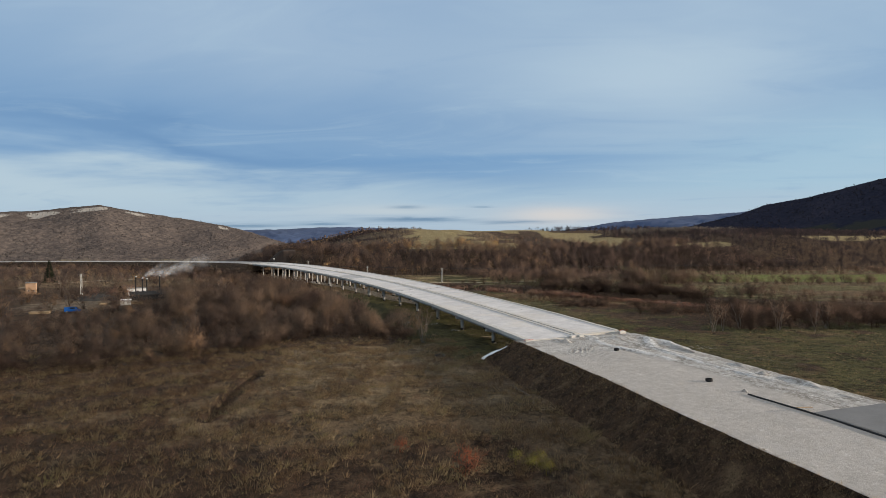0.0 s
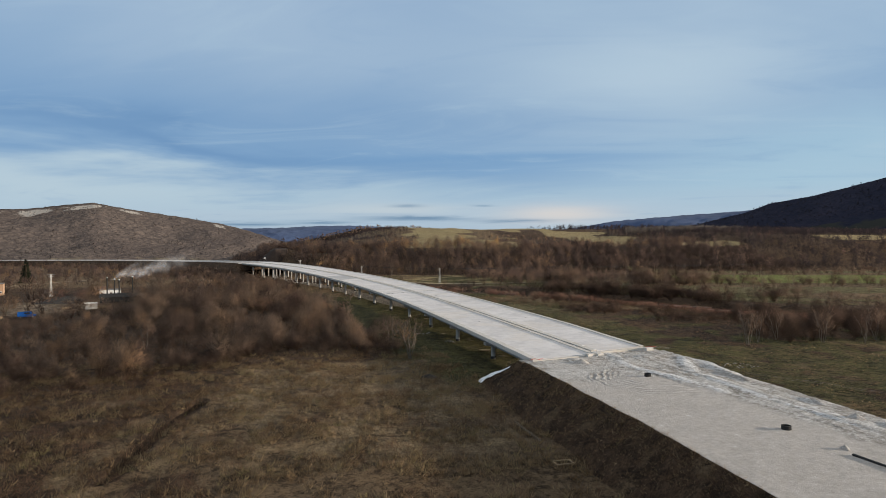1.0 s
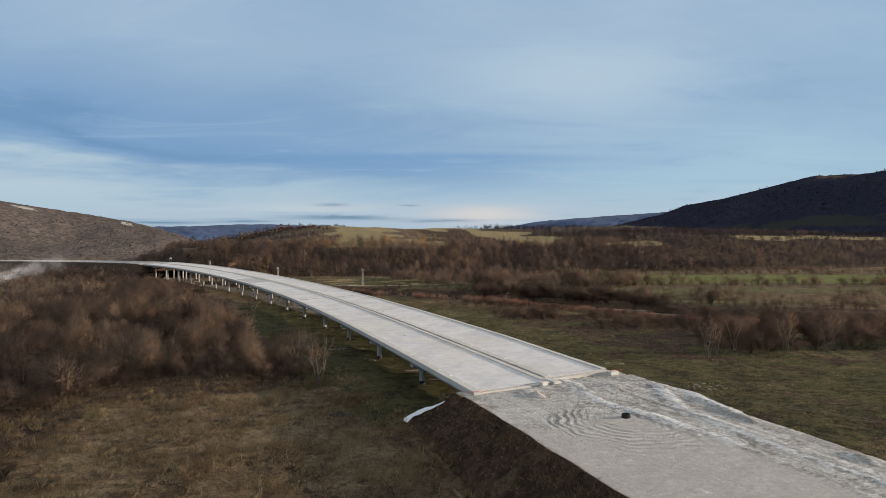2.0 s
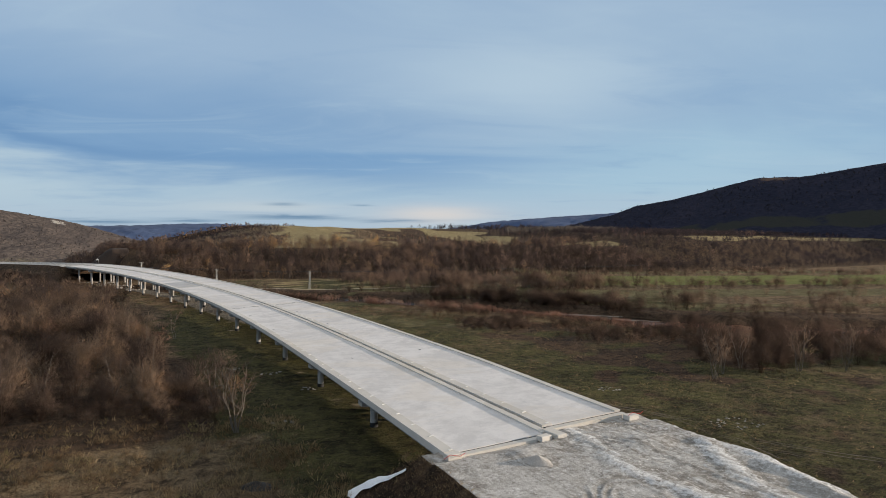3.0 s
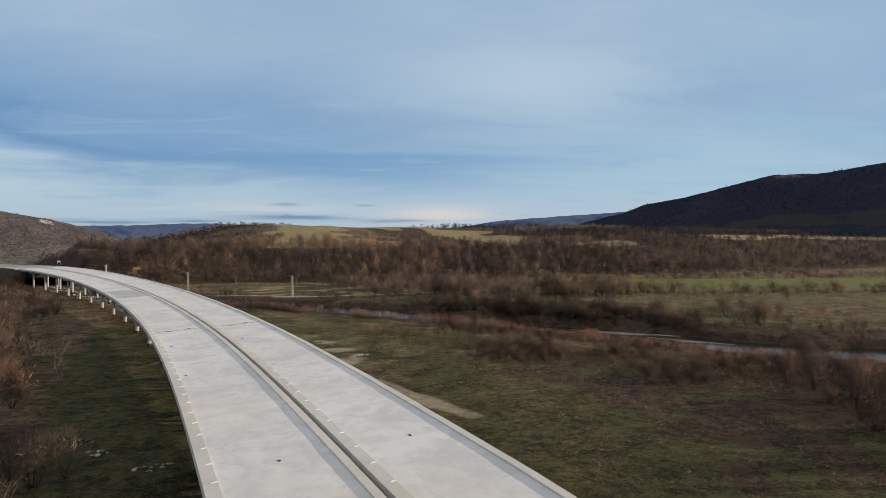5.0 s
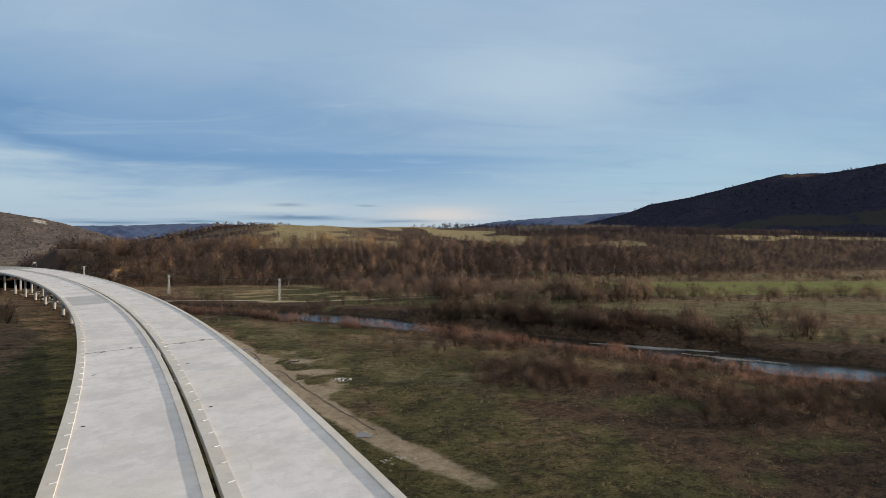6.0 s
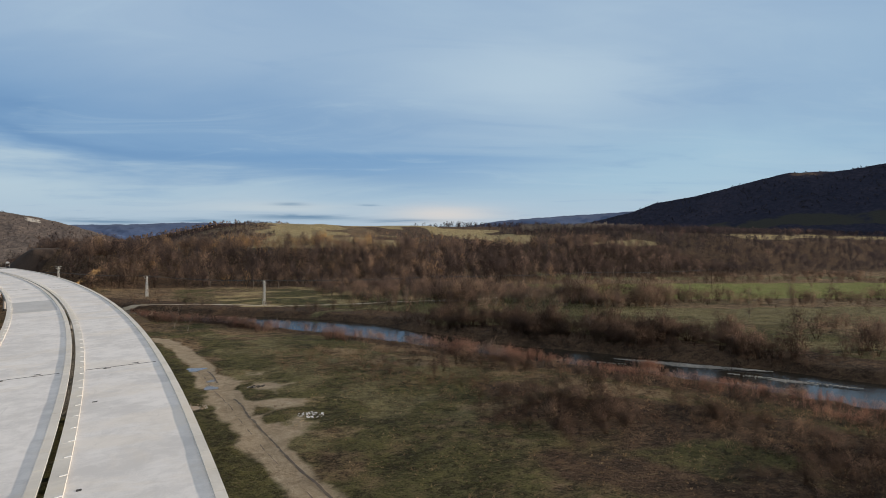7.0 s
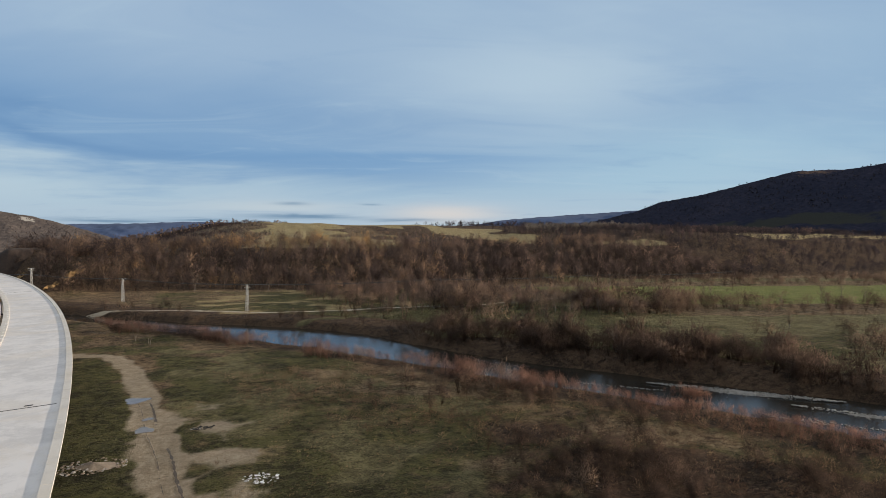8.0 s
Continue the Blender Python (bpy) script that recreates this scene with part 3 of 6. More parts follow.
hay_m = hay_m * smooth01(to_line(X, Y, DITCH) / 1.5)
hay_m = hay_m + 0.6 * smooth01((X - 76) / 6) * smooth01((riv - 22) / 8) * smooth01((Y - 215) / 15) * smooth01(0.1 + 1.6 * wave(X, Y, 34, 102, 3)) * smooth01((260 - X) / 40) * smooth01((330 - Y) / 40)
hay_m = hay_m + 0.30 * smooth01((riv - 20) / 4) * smooth01((40 - riv) / 8) * smooth01((X - 90) / 10) * smooth01((300 - Y) / 20) * (riv_side < 0)
sward_m = smooth01((X - 205) / 8) * smooth01((lean - 246) / 6) * smooth01((302 - lean) / 6) * smooth01((700 - X) / 50) * (0.85 + 0.6 * wave(X, Y, 45, 103, 3))
sward_m = sward_m + 1.1 * smooth01((X - 140) / 6) * smooth01((215 - X) / 10) * smooth01(1.3 - np.abs(lean - 258) / 9) + 1.1 * smooth01((X - 186) / 5) * smooth01((330 - X) / 20) * smooth01(1.4 - np.abs(lean - 205) / 7) * (riv_side > 0)
sward_m = sward_m + 1.2 * smooth01(1.4 - np.hypot((X - 201) / 17, (Y - 249 + 0.45 * (X - 201)) / 5)) + 1.2 * smooth01(1.3 - np.hypot((X - 153) / 11, (Y - 321) / 7)) + 1.0 * smooth01((X - 300) / 20) * smooth01(1.4 - np.abs(lean - 520) / 22) + 0.9 * smooth01((X - 110) / 10) * smooth01((240 - X) / 20) * smooth01(1.3 - np.abs(Y - 372) / 10) * smooth01(0.4 + wave(X, Y, 30, 104, 2))
sward_m = sward_m + smooth01((X - 74) / 6) * smooth01((riv - 25) / 6) * (riv_side < 0) * smooth01((Y - 205) / 20) * smooth01((345 - Y) / 30) * (0.36 + 1.1 * wave(X, Y, 26, 105, 3)) * (1 - smooth01((X - 104) / 8) * smooth01((246 - Y) / 10))
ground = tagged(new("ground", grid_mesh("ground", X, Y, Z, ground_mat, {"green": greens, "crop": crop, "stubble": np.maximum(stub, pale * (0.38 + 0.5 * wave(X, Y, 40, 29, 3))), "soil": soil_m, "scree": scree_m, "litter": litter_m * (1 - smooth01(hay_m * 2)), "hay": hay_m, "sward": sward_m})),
                "valley floor of dry brown grass with green patches", "ground", kind="structure")

water_x, water_y = np.meshgrid(np.linspace(0, 560, 40), np.linspace(20, 490, 40))
water = tagged(new("water", grid_mesh("water", water_x, water_y, np.full(water_x.shape, -2.45), water_mat)), "dark calm river reflecting a cloudy sky", "river", kind="structure")


# ---------------------------------------------------------------- hills beyond
RANGES = {}


def ridge(name, origin, crest, dist, foot, mat, label, rough=1.0, seed=1, reach=0.35, eye=23.0, rows=26, cols=260, marks=None):
    """A range of hills: its crest rises by the given slopes along the given bearings, seen from origin."""
    az = np.linspace(crest[0][0], crest[-1][0], cols)
    rise = np.interp(az, [c[0] for c in crest], [c[1] for c in crest])
    t = np.concatenate([np.linspace(0, 1, rows), 1 + np.linspace(0.06, 1, 8) * reach])
    A, T = np.meshgrid(np.radians(az), t)
    D = foot + (dist - foot) * T
    x, y = origin[0] + np.sin(A) * D, origin[1] + np.cos(A) * D
    top = (eye + rise * dist)[None, :]
    shape = np.where(T <= 1, smooth01(T) * 0.45 + T * 0.55, 1 - 0.8 * (T - 1) / reach)
    z = -4 + (top + 4) * shape + rough * dist * 0.012 * wave(x, y, dist * 0.16, seed) * np.sin(np.clip(T, 0, 1) * np.pi) + rough * dist * 0.0012 * wave(x, y, dist * 0.02, seed + 1)
    RANGES[name] = (x, y, z, T)
    return tagged(new(name, grid_mesh(name, x, y, z, mat, marks(x, y, z, T, A) if marks else {"stubble": 0 * x, "scree": 0 * x})), label, "hill", kind="structure")


def west_marks(x, y, z, T, A):
    deg = np.degrees(A)
    crag = sum(np.exp(-((deg - a) / w_) ** 2) for a, w_ in ((-14.6, 1.3), (-18.0, 1.2), (-21.0, 1.0), (-4.6, 0.5), (-11.5, 0.8)))
    return {"scree": 1.1 * np.clip(crag, 0, 1) * smooth01((T - 0.80) / 0.05) * smooth01((0.95 - T) / 0.03), "stubble": 0.5 * smooth01(0.3 + wave(x, y, 400, 6, 2)) * smooth01((0.3 - T) / 0.2)}


def east_marks(x, y, z, T, A):
    return {"scree": 0.9 * smooth01((T - 0.88) / 0.03) * smooth01((0.99 - T) / 0.03) * np.exp(-((np.degrees(A) - 54.2) / 1.4) ** 2), "stubble": smooth01((T - 0.33) / 0.02) * smooth01((0.46 - T) / 0.03) * smooth01((np.degrees(A) - 42) / 3) * np.clip(0.85 + 0.5 * wave(x, y, 180, 4, 2), 0, 1)}


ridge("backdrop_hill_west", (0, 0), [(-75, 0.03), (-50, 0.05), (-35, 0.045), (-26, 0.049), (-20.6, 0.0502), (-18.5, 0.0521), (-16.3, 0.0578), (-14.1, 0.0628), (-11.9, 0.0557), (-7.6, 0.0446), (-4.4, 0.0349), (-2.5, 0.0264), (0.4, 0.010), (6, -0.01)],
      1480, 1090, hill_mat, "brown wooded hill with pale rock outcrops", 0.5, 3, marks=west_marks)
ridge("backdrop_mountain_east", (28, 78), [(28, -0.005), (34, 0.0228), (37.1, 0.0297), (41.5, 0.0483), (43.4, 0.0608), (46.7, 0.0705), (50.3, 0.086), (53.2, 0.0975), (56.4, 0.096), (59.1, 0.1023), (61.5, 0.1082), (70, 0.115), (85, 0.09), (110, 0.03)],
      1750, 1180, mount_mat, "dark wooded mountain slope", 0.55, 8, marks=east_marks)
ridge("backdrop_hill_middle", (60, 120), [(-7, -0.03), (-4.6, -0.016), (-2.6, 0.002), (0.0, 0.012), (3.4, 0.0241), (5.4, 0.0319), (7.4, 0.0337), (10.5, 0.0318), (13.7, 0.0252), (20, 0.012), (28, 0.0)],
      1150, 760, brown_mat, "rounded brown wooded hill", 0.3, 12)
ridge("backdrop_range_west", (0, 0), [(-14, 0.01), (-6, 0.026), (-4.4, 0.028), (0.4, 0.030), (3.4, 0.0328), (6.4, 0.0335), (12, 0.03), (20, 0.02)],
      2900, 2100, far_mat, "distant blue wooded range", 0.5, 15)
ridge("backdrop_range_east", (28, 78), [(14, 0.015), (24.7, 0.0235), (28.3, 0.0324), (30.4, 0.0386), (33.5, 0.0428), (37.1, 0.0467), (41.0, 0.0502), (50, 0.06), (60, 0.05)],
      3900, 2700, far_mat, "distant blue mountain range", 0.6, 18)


# ---------------------------------------------------------------- motorway fill
def loft(name, profile, stations, mat, smooth=False, cap=True, draw_in=None):
    """Sweeps a closed profile of (offset, height) along the motorway."""
    n = len(profile)
    V, F_ = [], []
    for s in stations:
        for o, dz in profile:
            V.append(on_road(s, o - (draw_in(s) if draw_in and o > 5 else 0.0), dz))
    for i in range(len(stations) - 1):
        for j in range(n):
            a, b = i * n + j, i * n + (j + 1) % n
            F_.append((a, a + n, b + n, b))
    if cap:
        F_.append(tuple(range(n)))
        F_.append(tuple(range((len(stations) - 1) * n, len(stations) * n))[::-1])
    return mesh_of(name, V, F_, mat, smooth)


WINDROWS = [[(62.6, 118), (61.0, 111.8), (60.2, 107.5), (60.1, 102.8), (61.2, 98), (62, 88)], [(71.1, 109.4), (68.9, 105.0), (67.1, 101.6), (65.6, 97), (65, 86), (65, 70)], [(71.0, 112.3), (71.2, 107.8), (72.0, 103.8), (70.6, 100.1), (70.2, 95.7)]]


def windrow(x, y):
    d = np.minimum(np.minimum(to_line(x, y, WINDROWS[0]), to_line(x, y, WINDROWS[1])), to_line(x, y, WINDROWS[2]))
    return np.exp(-(d / 1.1) ** 2) * np.clip(0.95 + 0.5 * wave(x, y, 11, 53, 3), 0, 1.5)


def turning_ruts(x, y):
    """Ridges that turning wheels left in the gravel: rings round a spot and sweeping lanes, between about -1 and 1."""
    wob_ = 0.5 * wave(x, y, 7, 191, 2)
    r = np.hypot(x - 58.0, (y - 98.5) * 0.85) + wob_
    rings = np.sin(7.4 * r) * smooth01((r - 2.0) / 2) * smooth01((9.8 - r) / 2.5) * smooth01((61 - x) / 3) * smooth01((104.5 - y + 0.4 * (x - 50)) / 3)
    r2 = np.hypot(x - 84.0, y - 116.0) + wob_
    sweep = np.sin(6.6 * r2) * smooth01((r2 - 13) / 2) * smooth01((27 - r2) / 3) * smooth01((x - 58) / 4) * smooth01((y - 78) / 10)
    lanes = 1.5 * wave(x * 3.2 + 0.17 * y, y * 0.06, 3.4, 192, 4) * smooth01((x - 59.5 + 0.04 * (y - 80)) / 2) * smooth01((94 - y) / 12)
    return (rings + 0.4 * sweep + 0.5 * lanes) * np.clip(0.65 + 0.6 * wave(x, y, 6, 193, 2), 0, 1.2)


def fill_top(s, o):
    """Height of the raw motorway fill."""
    P = on_road(s, o)
    x, y = P[..., 0], P[..., 1]
    hi_edge = np.interp(s, [-90, -56, -40, -28, -15, -8, -2, 6, 20], [8.5, 8.5, 9.0, 9.7, 10.5, 12.2, 11.4, 12.2, 12.2])
    loose = smooth01((o + 3) / 4) * smooth01((hi_edge - o) / 2)
    z = road_z(s) - 0.05 + 0.03 * o + 0.03 * wave(x, y, 9, 41, 3) + 0.012 * wave(x * 2.5, y * 0.25, 7, 42, 3)
    z = z + loose * (0.035 * wave(x * 2.6, y * 0.12, 8, 47, 3) + 0.02 * wave(x, y, 2.6, 48, 2))
    z = z + 0.05 * turning_ruts(x, y)
    z = z + 0.38 * smooth01(1 - np.abs(o - hi_edge + 1.0) / 1.3) * smooth01(0.2 + wave(x, y, 12, 44, 2)) * (s < 0)
    z = z + 0.15 * windrow(x, y)
    z = z + smooth01((o + 4) / 3) * smooth01((s + 26) / 8) * smooth01((6 - s) / 3) * (0.03 * wave(x, y, 5.0, 52, 3) + 0.02 * wave(x, y, 1.3, 54, 3))
    z = z - 0.26 * smooth01((s - 3.3) / 0.8) * (s < 20)
    z = z + 0.35 * np.exp(-((s + 1.5) / 2.2) ** 2 - ((o - 5.5) / 3.5) ** 2) + 0.3 * np.exp(-((s - 1.5) / 1.3) ** 2 - ((o + 5.5) / 1.6) ** 2)
    return z


def fill_sheet(name, s0, s1, mat_top, mat_side, step=1.0, across=46):
    s = np.arange(s0, s1 + 0.1, step) if across < 100 else np.concatenate([np.arange(s0, -62, step), np.arange(-62, s1 + 0.1, 0.25)])
    q = on_road(s, 0 * s)
    lo_edge = np.interp(s, [-90, -64, -50, -35, 0, 20], [17.2, 16.4, 15.8, 14.7, 13.6, 13.4]) + 0.12 * wave(q[:, 0], q[:, 1], 9, 49, 3)
    hi_edge = np.interp(s, [-90, -56, -40, -28, -15, -8, -2, 6, 20], [8.5, 8.5, 9.0, 9.7, 10.5, 12.2, 11.4, 12.2, 12.2]) + 0.3 * wave(q[:, 0], q[:, 1], 8, 50, 3)
    out = np.array([0.25, 0.6, 1.1, 1.8, 2.6, 3.6, 4.8, 6.0, 7.4, 9.0, 11.5, 16.0])
    inner = np.linspace(0, 1, across)
    O = np.concatenate([(-lo_edge[:, None] - out[None, ::-1]), -lo_edge[:, None] + (hi_edge + lo_edge)[:, None] * inner[None], hi_edge[:, None] + out[None]], 1)
    S_ = np.repeat(s[:, None], O.shape[1], 1)
    P = on_road(S_, O, 0.0)
    x, y = P[..., 0], P[..., 1]
    base = ground_z(x, y)
    top = fill_top(S_, O)
    drop = np.maximum(np.clip(-O - lo_edge[:, None], 0, None), np.clip(O - hi_edge[:, None], 0, None)) * 0.72
    end = np.clip(S_ - (s1 - 6.5), 0, None) * 0.85 if s1 < 100 else np.clip((s0 + 6.5) - S_, 0, None) * 0.85
    z = np.maximum(top - np.maximum(drop, end) + 0.12 * wave(x, y, 3.0, 43, 3) * (drop > 0), base - 0.6)
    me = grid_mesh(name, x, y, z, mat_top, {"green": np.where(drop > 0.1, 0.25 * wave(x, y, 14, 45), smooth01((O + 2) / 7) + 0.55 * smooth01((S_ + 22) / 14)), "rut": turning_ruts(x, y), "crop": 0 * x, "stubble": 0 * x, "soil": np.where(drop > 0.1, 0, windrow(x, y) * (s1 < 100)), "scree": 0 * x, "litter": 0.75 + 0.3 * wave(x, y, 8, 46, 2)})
    me.materials.append(mat_side)
    col = np.arange(O.shape[1] - 1)
    side = (col < len(out)) | (col >= len(out) + len(inner) - 1)
    sel = (side[None, :] | (end[:-1, :-1] > 0.5)).ravel().astype(np.int32)
    me.polygons.foreach_set("material_index", np.concatenate([sel, sel]))
    return me


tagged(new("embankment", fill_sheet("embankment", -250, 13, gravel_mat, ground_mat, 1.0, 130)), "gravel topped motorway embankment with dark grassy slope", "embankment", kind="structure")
tagged(new("embankment_far", fill_sheet("embankment_far", BRIDGE - 4, 1100, gravel_mat, ground_mat, 3.0)), "pale unfinished motorway fill along the hill foot", "embankment", kind="structure")


# ---------------------------------------------------------------- viaduct
viaduct = tagged(empty("viaduct", (60, 112, 4)), "new pale concrete twin motorway viaduct on round columns", "bridge")
inv = Matrix.Translation((-60, -112, -4))


def vpart(name, me, parent=None, label=""):
    me.transform(inv)
    return part(name, me, parent or viaduct, label)


SPAN, FIRST = 26.0, 31.0
piers = [FIRST + SPAN * i for i in range(16)]
DECKS = ((-11.6, -0.35), (0.45, 11.3))
NEAR_END = {-11.6: 5.4, 0.45: 7.2}


def edge_in(s):
    """How far the outer edge of the right-hand deck draws in towards its end."""
    return 0.9 * float(smooth01((44 - s) / 38))


for lo, hi in DECKS:
    ends = [NEAR_END[lo]] + piers + [BRIDGE]
    for a, b in zip(ends[:-1], ends[1:]):
        vpart("deck", loft("deck", [(lo, -0.02), (hi, -0.02), (hi, -0.30), (lo, -0.30)], np.linspace(a, b, 12), deck_mat, draw_in=edge_in), label="smooth pale concrete deck")
    for a, b in zip(ends[:-1], ends[1:]):
        for q in range(4):
            c = lo + 0.75 + (hi - lo - 1.5) * q / 3
            sts = np.linspace(a + 0.15, b - 0.15, 4)
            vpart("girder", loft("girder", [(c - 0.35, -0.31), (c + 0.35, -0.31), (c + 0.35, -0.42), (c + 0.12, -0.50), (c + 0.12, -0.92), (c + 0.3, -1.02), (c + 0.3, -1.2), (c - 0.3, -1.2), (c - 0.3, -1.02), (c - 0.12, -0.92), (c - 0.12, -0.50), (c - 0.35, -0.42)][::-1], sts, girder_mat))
    for s in piers:
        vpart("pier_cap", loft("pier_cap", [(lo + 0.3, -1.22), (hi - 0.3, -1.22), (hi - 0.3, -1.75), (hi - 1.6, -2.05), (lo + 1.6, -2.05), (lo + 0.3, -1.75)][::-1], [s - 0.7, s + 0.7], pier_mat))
        for o in ((lo + 2.2, hi - 2.2) if lo < 0 else (lo + 2.2, hi - 2.2)):
            top = on_road(s, o, -2.0)
            foot = gz(top[0], top[1]) - 0.5
            ring = [(math.cos(a), math.sin(a)) for a in np.linspace(0, 2 * math.pi, 17)[:-1]]
            prof = [(0.50, foot), (0.50, top[2])]
            V = [(top[0] + r * a, top[1] + r * b, z) for r, z in prof for a, b in ring]
            Fc = [(i, (i + 1) % 16, 16 + (i + 1) % 16, 16 + i) for i in range(16)] + [tuple(range(16, 32))]
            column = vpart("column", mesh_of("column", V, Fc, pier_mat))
            V = [(top[0] + r * a, top[1] + r * b, z) for r, z in ((0.53, foot), (0.53, foot + 1.05), (0.50, foot + 1.1)) for a, b in ring]
            Fc = [(j * 16 + i, j * 16 + (i + 1) % 16, (j + 1) * 16 + (i + 1) % 16, (j + 1) * 16 + i) for j in range(2) for i in range(16)]
            vpart("damp_proofing", mesh_of("damp_proofing", V, Fc, bitumen_mat), column, "black bitumen coat round the column's base")
    for o0, o1, lug in ((lo - 0.2, lo + 1.0, True), (hi - 0.70, hi + 0.13, False)):
        seg = 4.4
        for i, a in enumerate(np.arange(NEAR_END[lo], BRIDGE - 0.5, seg)):
            b = min(a + seg - 0.015, BRIDGE)
            h0 = 0.15 + 0.010 * math.sin(i * 2.1)
            da, db = (edge_in(a), edge_in(b)) if o0 > 5 else (0, 0)
            V = [on_road(a, o0 - da, -0.55), on_road(a, o1 - da, -0.01), on_road(a, o1 - da - 0.03, h0 - 0.02), on_road(a, o0 - da + 0.03, h0),
                 on_road(b, o0 - db, -0.55), on_road(b, o1 - db, -0.01), on_road(b, o1 - db - 0.03, h0 - 0.02), on_road(b, o0 - db + 0.03, h0)]
            curb = vpart("curb", mesh_of("curb", V, [(3, 2, 1, 0), (4, 5, 6, 7), (0, 1, 5, 4), (1, 2, 6, 5), (2, 3, 7, 6), (3, 0, 4, 7)], curb_mat))
            # an added white bar stands for each kerb slot's sunlit face
            if lug and a < 330:
                V = [on_road(a + u_, o1 + v_, h0 + z_) for z_ in (-0.06, 0.022) for u_, v_ in ((0.25, -0.55), (0.43, -0.55), (0.58, -0.04), (0.40, -0.04))]
                vpart("drain_cover", mesh_of("drain_cover", V, [(3, 2, 1, 0), (4, 5, 6, 7), (0, 1, 5, 4), (1, 2, 6, 5), (2, 3, 7, 6), (3, 0, 4, 7)], slot_mat), curb, "white bar for the sunlit face of a kerb slot")
    for s in (138.0, 294.0):
        vpart("expansion_joint", loft("expansion_joint", [(lo + 1.02, 0.0), (hi - 1.07, 0.0), (hi - 1.07, -0.05), (lo + 1.02, -0.05)], [s - 0.10, s + 0.10], joint_mat))
    if lo < 0:
        vpart("deck_panel", loft("deck_panel", [(lo + 1.03, 0.004), (hi - 1.08, 0.004), (hi - 1.08, -0.018), (lo + 1.03, -0.018)], np.linspace(221, 249, 12), panel_mat), label="darker freshly cast stretch of deck")
    for s, o, w_ in ((118.5, lo + 2.0, 0.5), (137.2, lo + 3.2, 0.9), (138.7, hi - 4.0, 0.8), (52.0, lo + 6.0, 0.28), (92.0, lo + 1.7, 0.35)):
        vpart("patch", loft("patch", [(o, 0.004), (o + w_, 0.004), (o + w_ * 0.8, -0.015), (o + 0.05, -0.015)], [s, s + 0.22, s + 0.4], joint_mat), label="dark stain of spilled bitumen")


# ---------------------------------------------------------------- plants
def blades(rng, base, tip, width):
    """Thin upright triangles from base points to tip points."""
    side = np.cross(tip - base, rng.normal(size=base.shape))
    side = side / (np.linalg.norm(side, axis=1, keepdims=True) + 1e-9) * np.asarray(width)[:, None] / 2
    V = np.stack([base - side, base + side, tip], 1).reshape(-1, 3)
    return V, np.arange(len(V)).reshape(-1, 3)


def merge(pieces):
    V, T, n = [], [], 0
    for v, t in pieces:
        V.append(v), T.append(t + n)
        n += len(v)
    return np.concatenate(V), np.concatenate(T)


def crown_shape(seed, h=8.0, rx=2.6, low=0.2, n=80, width=0.22, reach=0.16, stems=5, thick=0.12, up=0.35, lobes=4):
    """A leafless crown: stems from the root into a lobed, rounded mass of fine twigs."""
    rng = np.random.RandomState(seed)
    mid = np.array([0, 0, h * (low + 1) / 2])
    half = np.array([rx, rx, h * (1 - low) / 2])
    cen = rng.normal(size=(lobes, 3))
    cen = cen / np.linalg.norm(cen, axis=1, keepdims=True) * rng.uniform(0.2, 0.6, (lobes, 1))
    cen[0] = (0, 0, 0.35)
    which = rng.randint(0, lobes, n)
    v = rng.normal(size=(n, 3))
    v = v / np.linalg.norm(v, axis=1, keepdims=True) * (rng.uniform(0.15, 1, n) ** 0.5)[:, None] * 0.58
    q = cen[which] + v
    base = mid + q * half
    way = 0.7 * q + 0.35 * v + rng.normal(size=(n, 3)) * 0.40 + (0, 0, up)
    way = way / (np.linalg.norm(way, axis=1, keepdims=True) + 1e-6)
    tip = base + way * (h * reach * rng.uniform(0.6, 1.3, n))[:, None]
    base[:, 2], tip[:, 2] = np.maximum(base[:, 2], 0.03 * h), np.maximum(tip[:, 2], 0.08 * h)
    out = [blades(rng, base, tip, rng.uniform(0.6, 1.4, n) * width)]
    a = rng.uniform(0, 2 * np.pi, stems)
    root = np.stack([np.cos(a), np.sin(a), 0 * a - 0.3], 1) * (0.02 * h, 0.02 * h, 1)
    aim = base[rng.randint(0, n, stems)]
    out.append(blades(rng, root, aim, np.full(stems, thick * 2)))
    return merge(out)


def tuft_shape(seed, h=0.8, n=9, wide=0.35, width=0.05):
    rng = np.random.RandomState(seed)
    a, r = rng.uniform(0, 2 * np.pi, n), rng.uniform(0, 0.15, n)
    base = np.stack([np.cos(a) * r, np.sin(a) * r, np.full(n, -0.08)], 1)
    lean_ = rng.uniform(0.2, 1, n) * wide
    tip = base + np.stack([np.cos(a) * lean_, np.sin(a) * lean_, h * rng.uniform(0.5, 1, n)], 1)
    return blades(rng, base, tip, np.full(n, width))


def outward_of(V, seed, up=0.12, rough=0.25):
    """Directions out of a plant's crown, one for each blade."""
    h, r = V[:, 2].max(), np.abs(V[:, :2]).max() + 1e-6
    c = V.reshape(-1, 3, 3).mean(1) if len(V) % 3 == 0 else V
    d = np.stack([c[:, 0] / r, c[:, 1] / r, (c[:, 2] - 0.42 * h) / (0.62 * h) + up], 1)
    d = d + np.random.RandomState(seed).normal(size=d.shape) * rough * np.linalg.norm(d, axis=1).mean()
    d = d / (np.linalg.norm(d, axis=1, keepdims=True) + 1e-6)
    return np.repeat(d, 3, 0) if len(V) % 3 == 0 else d


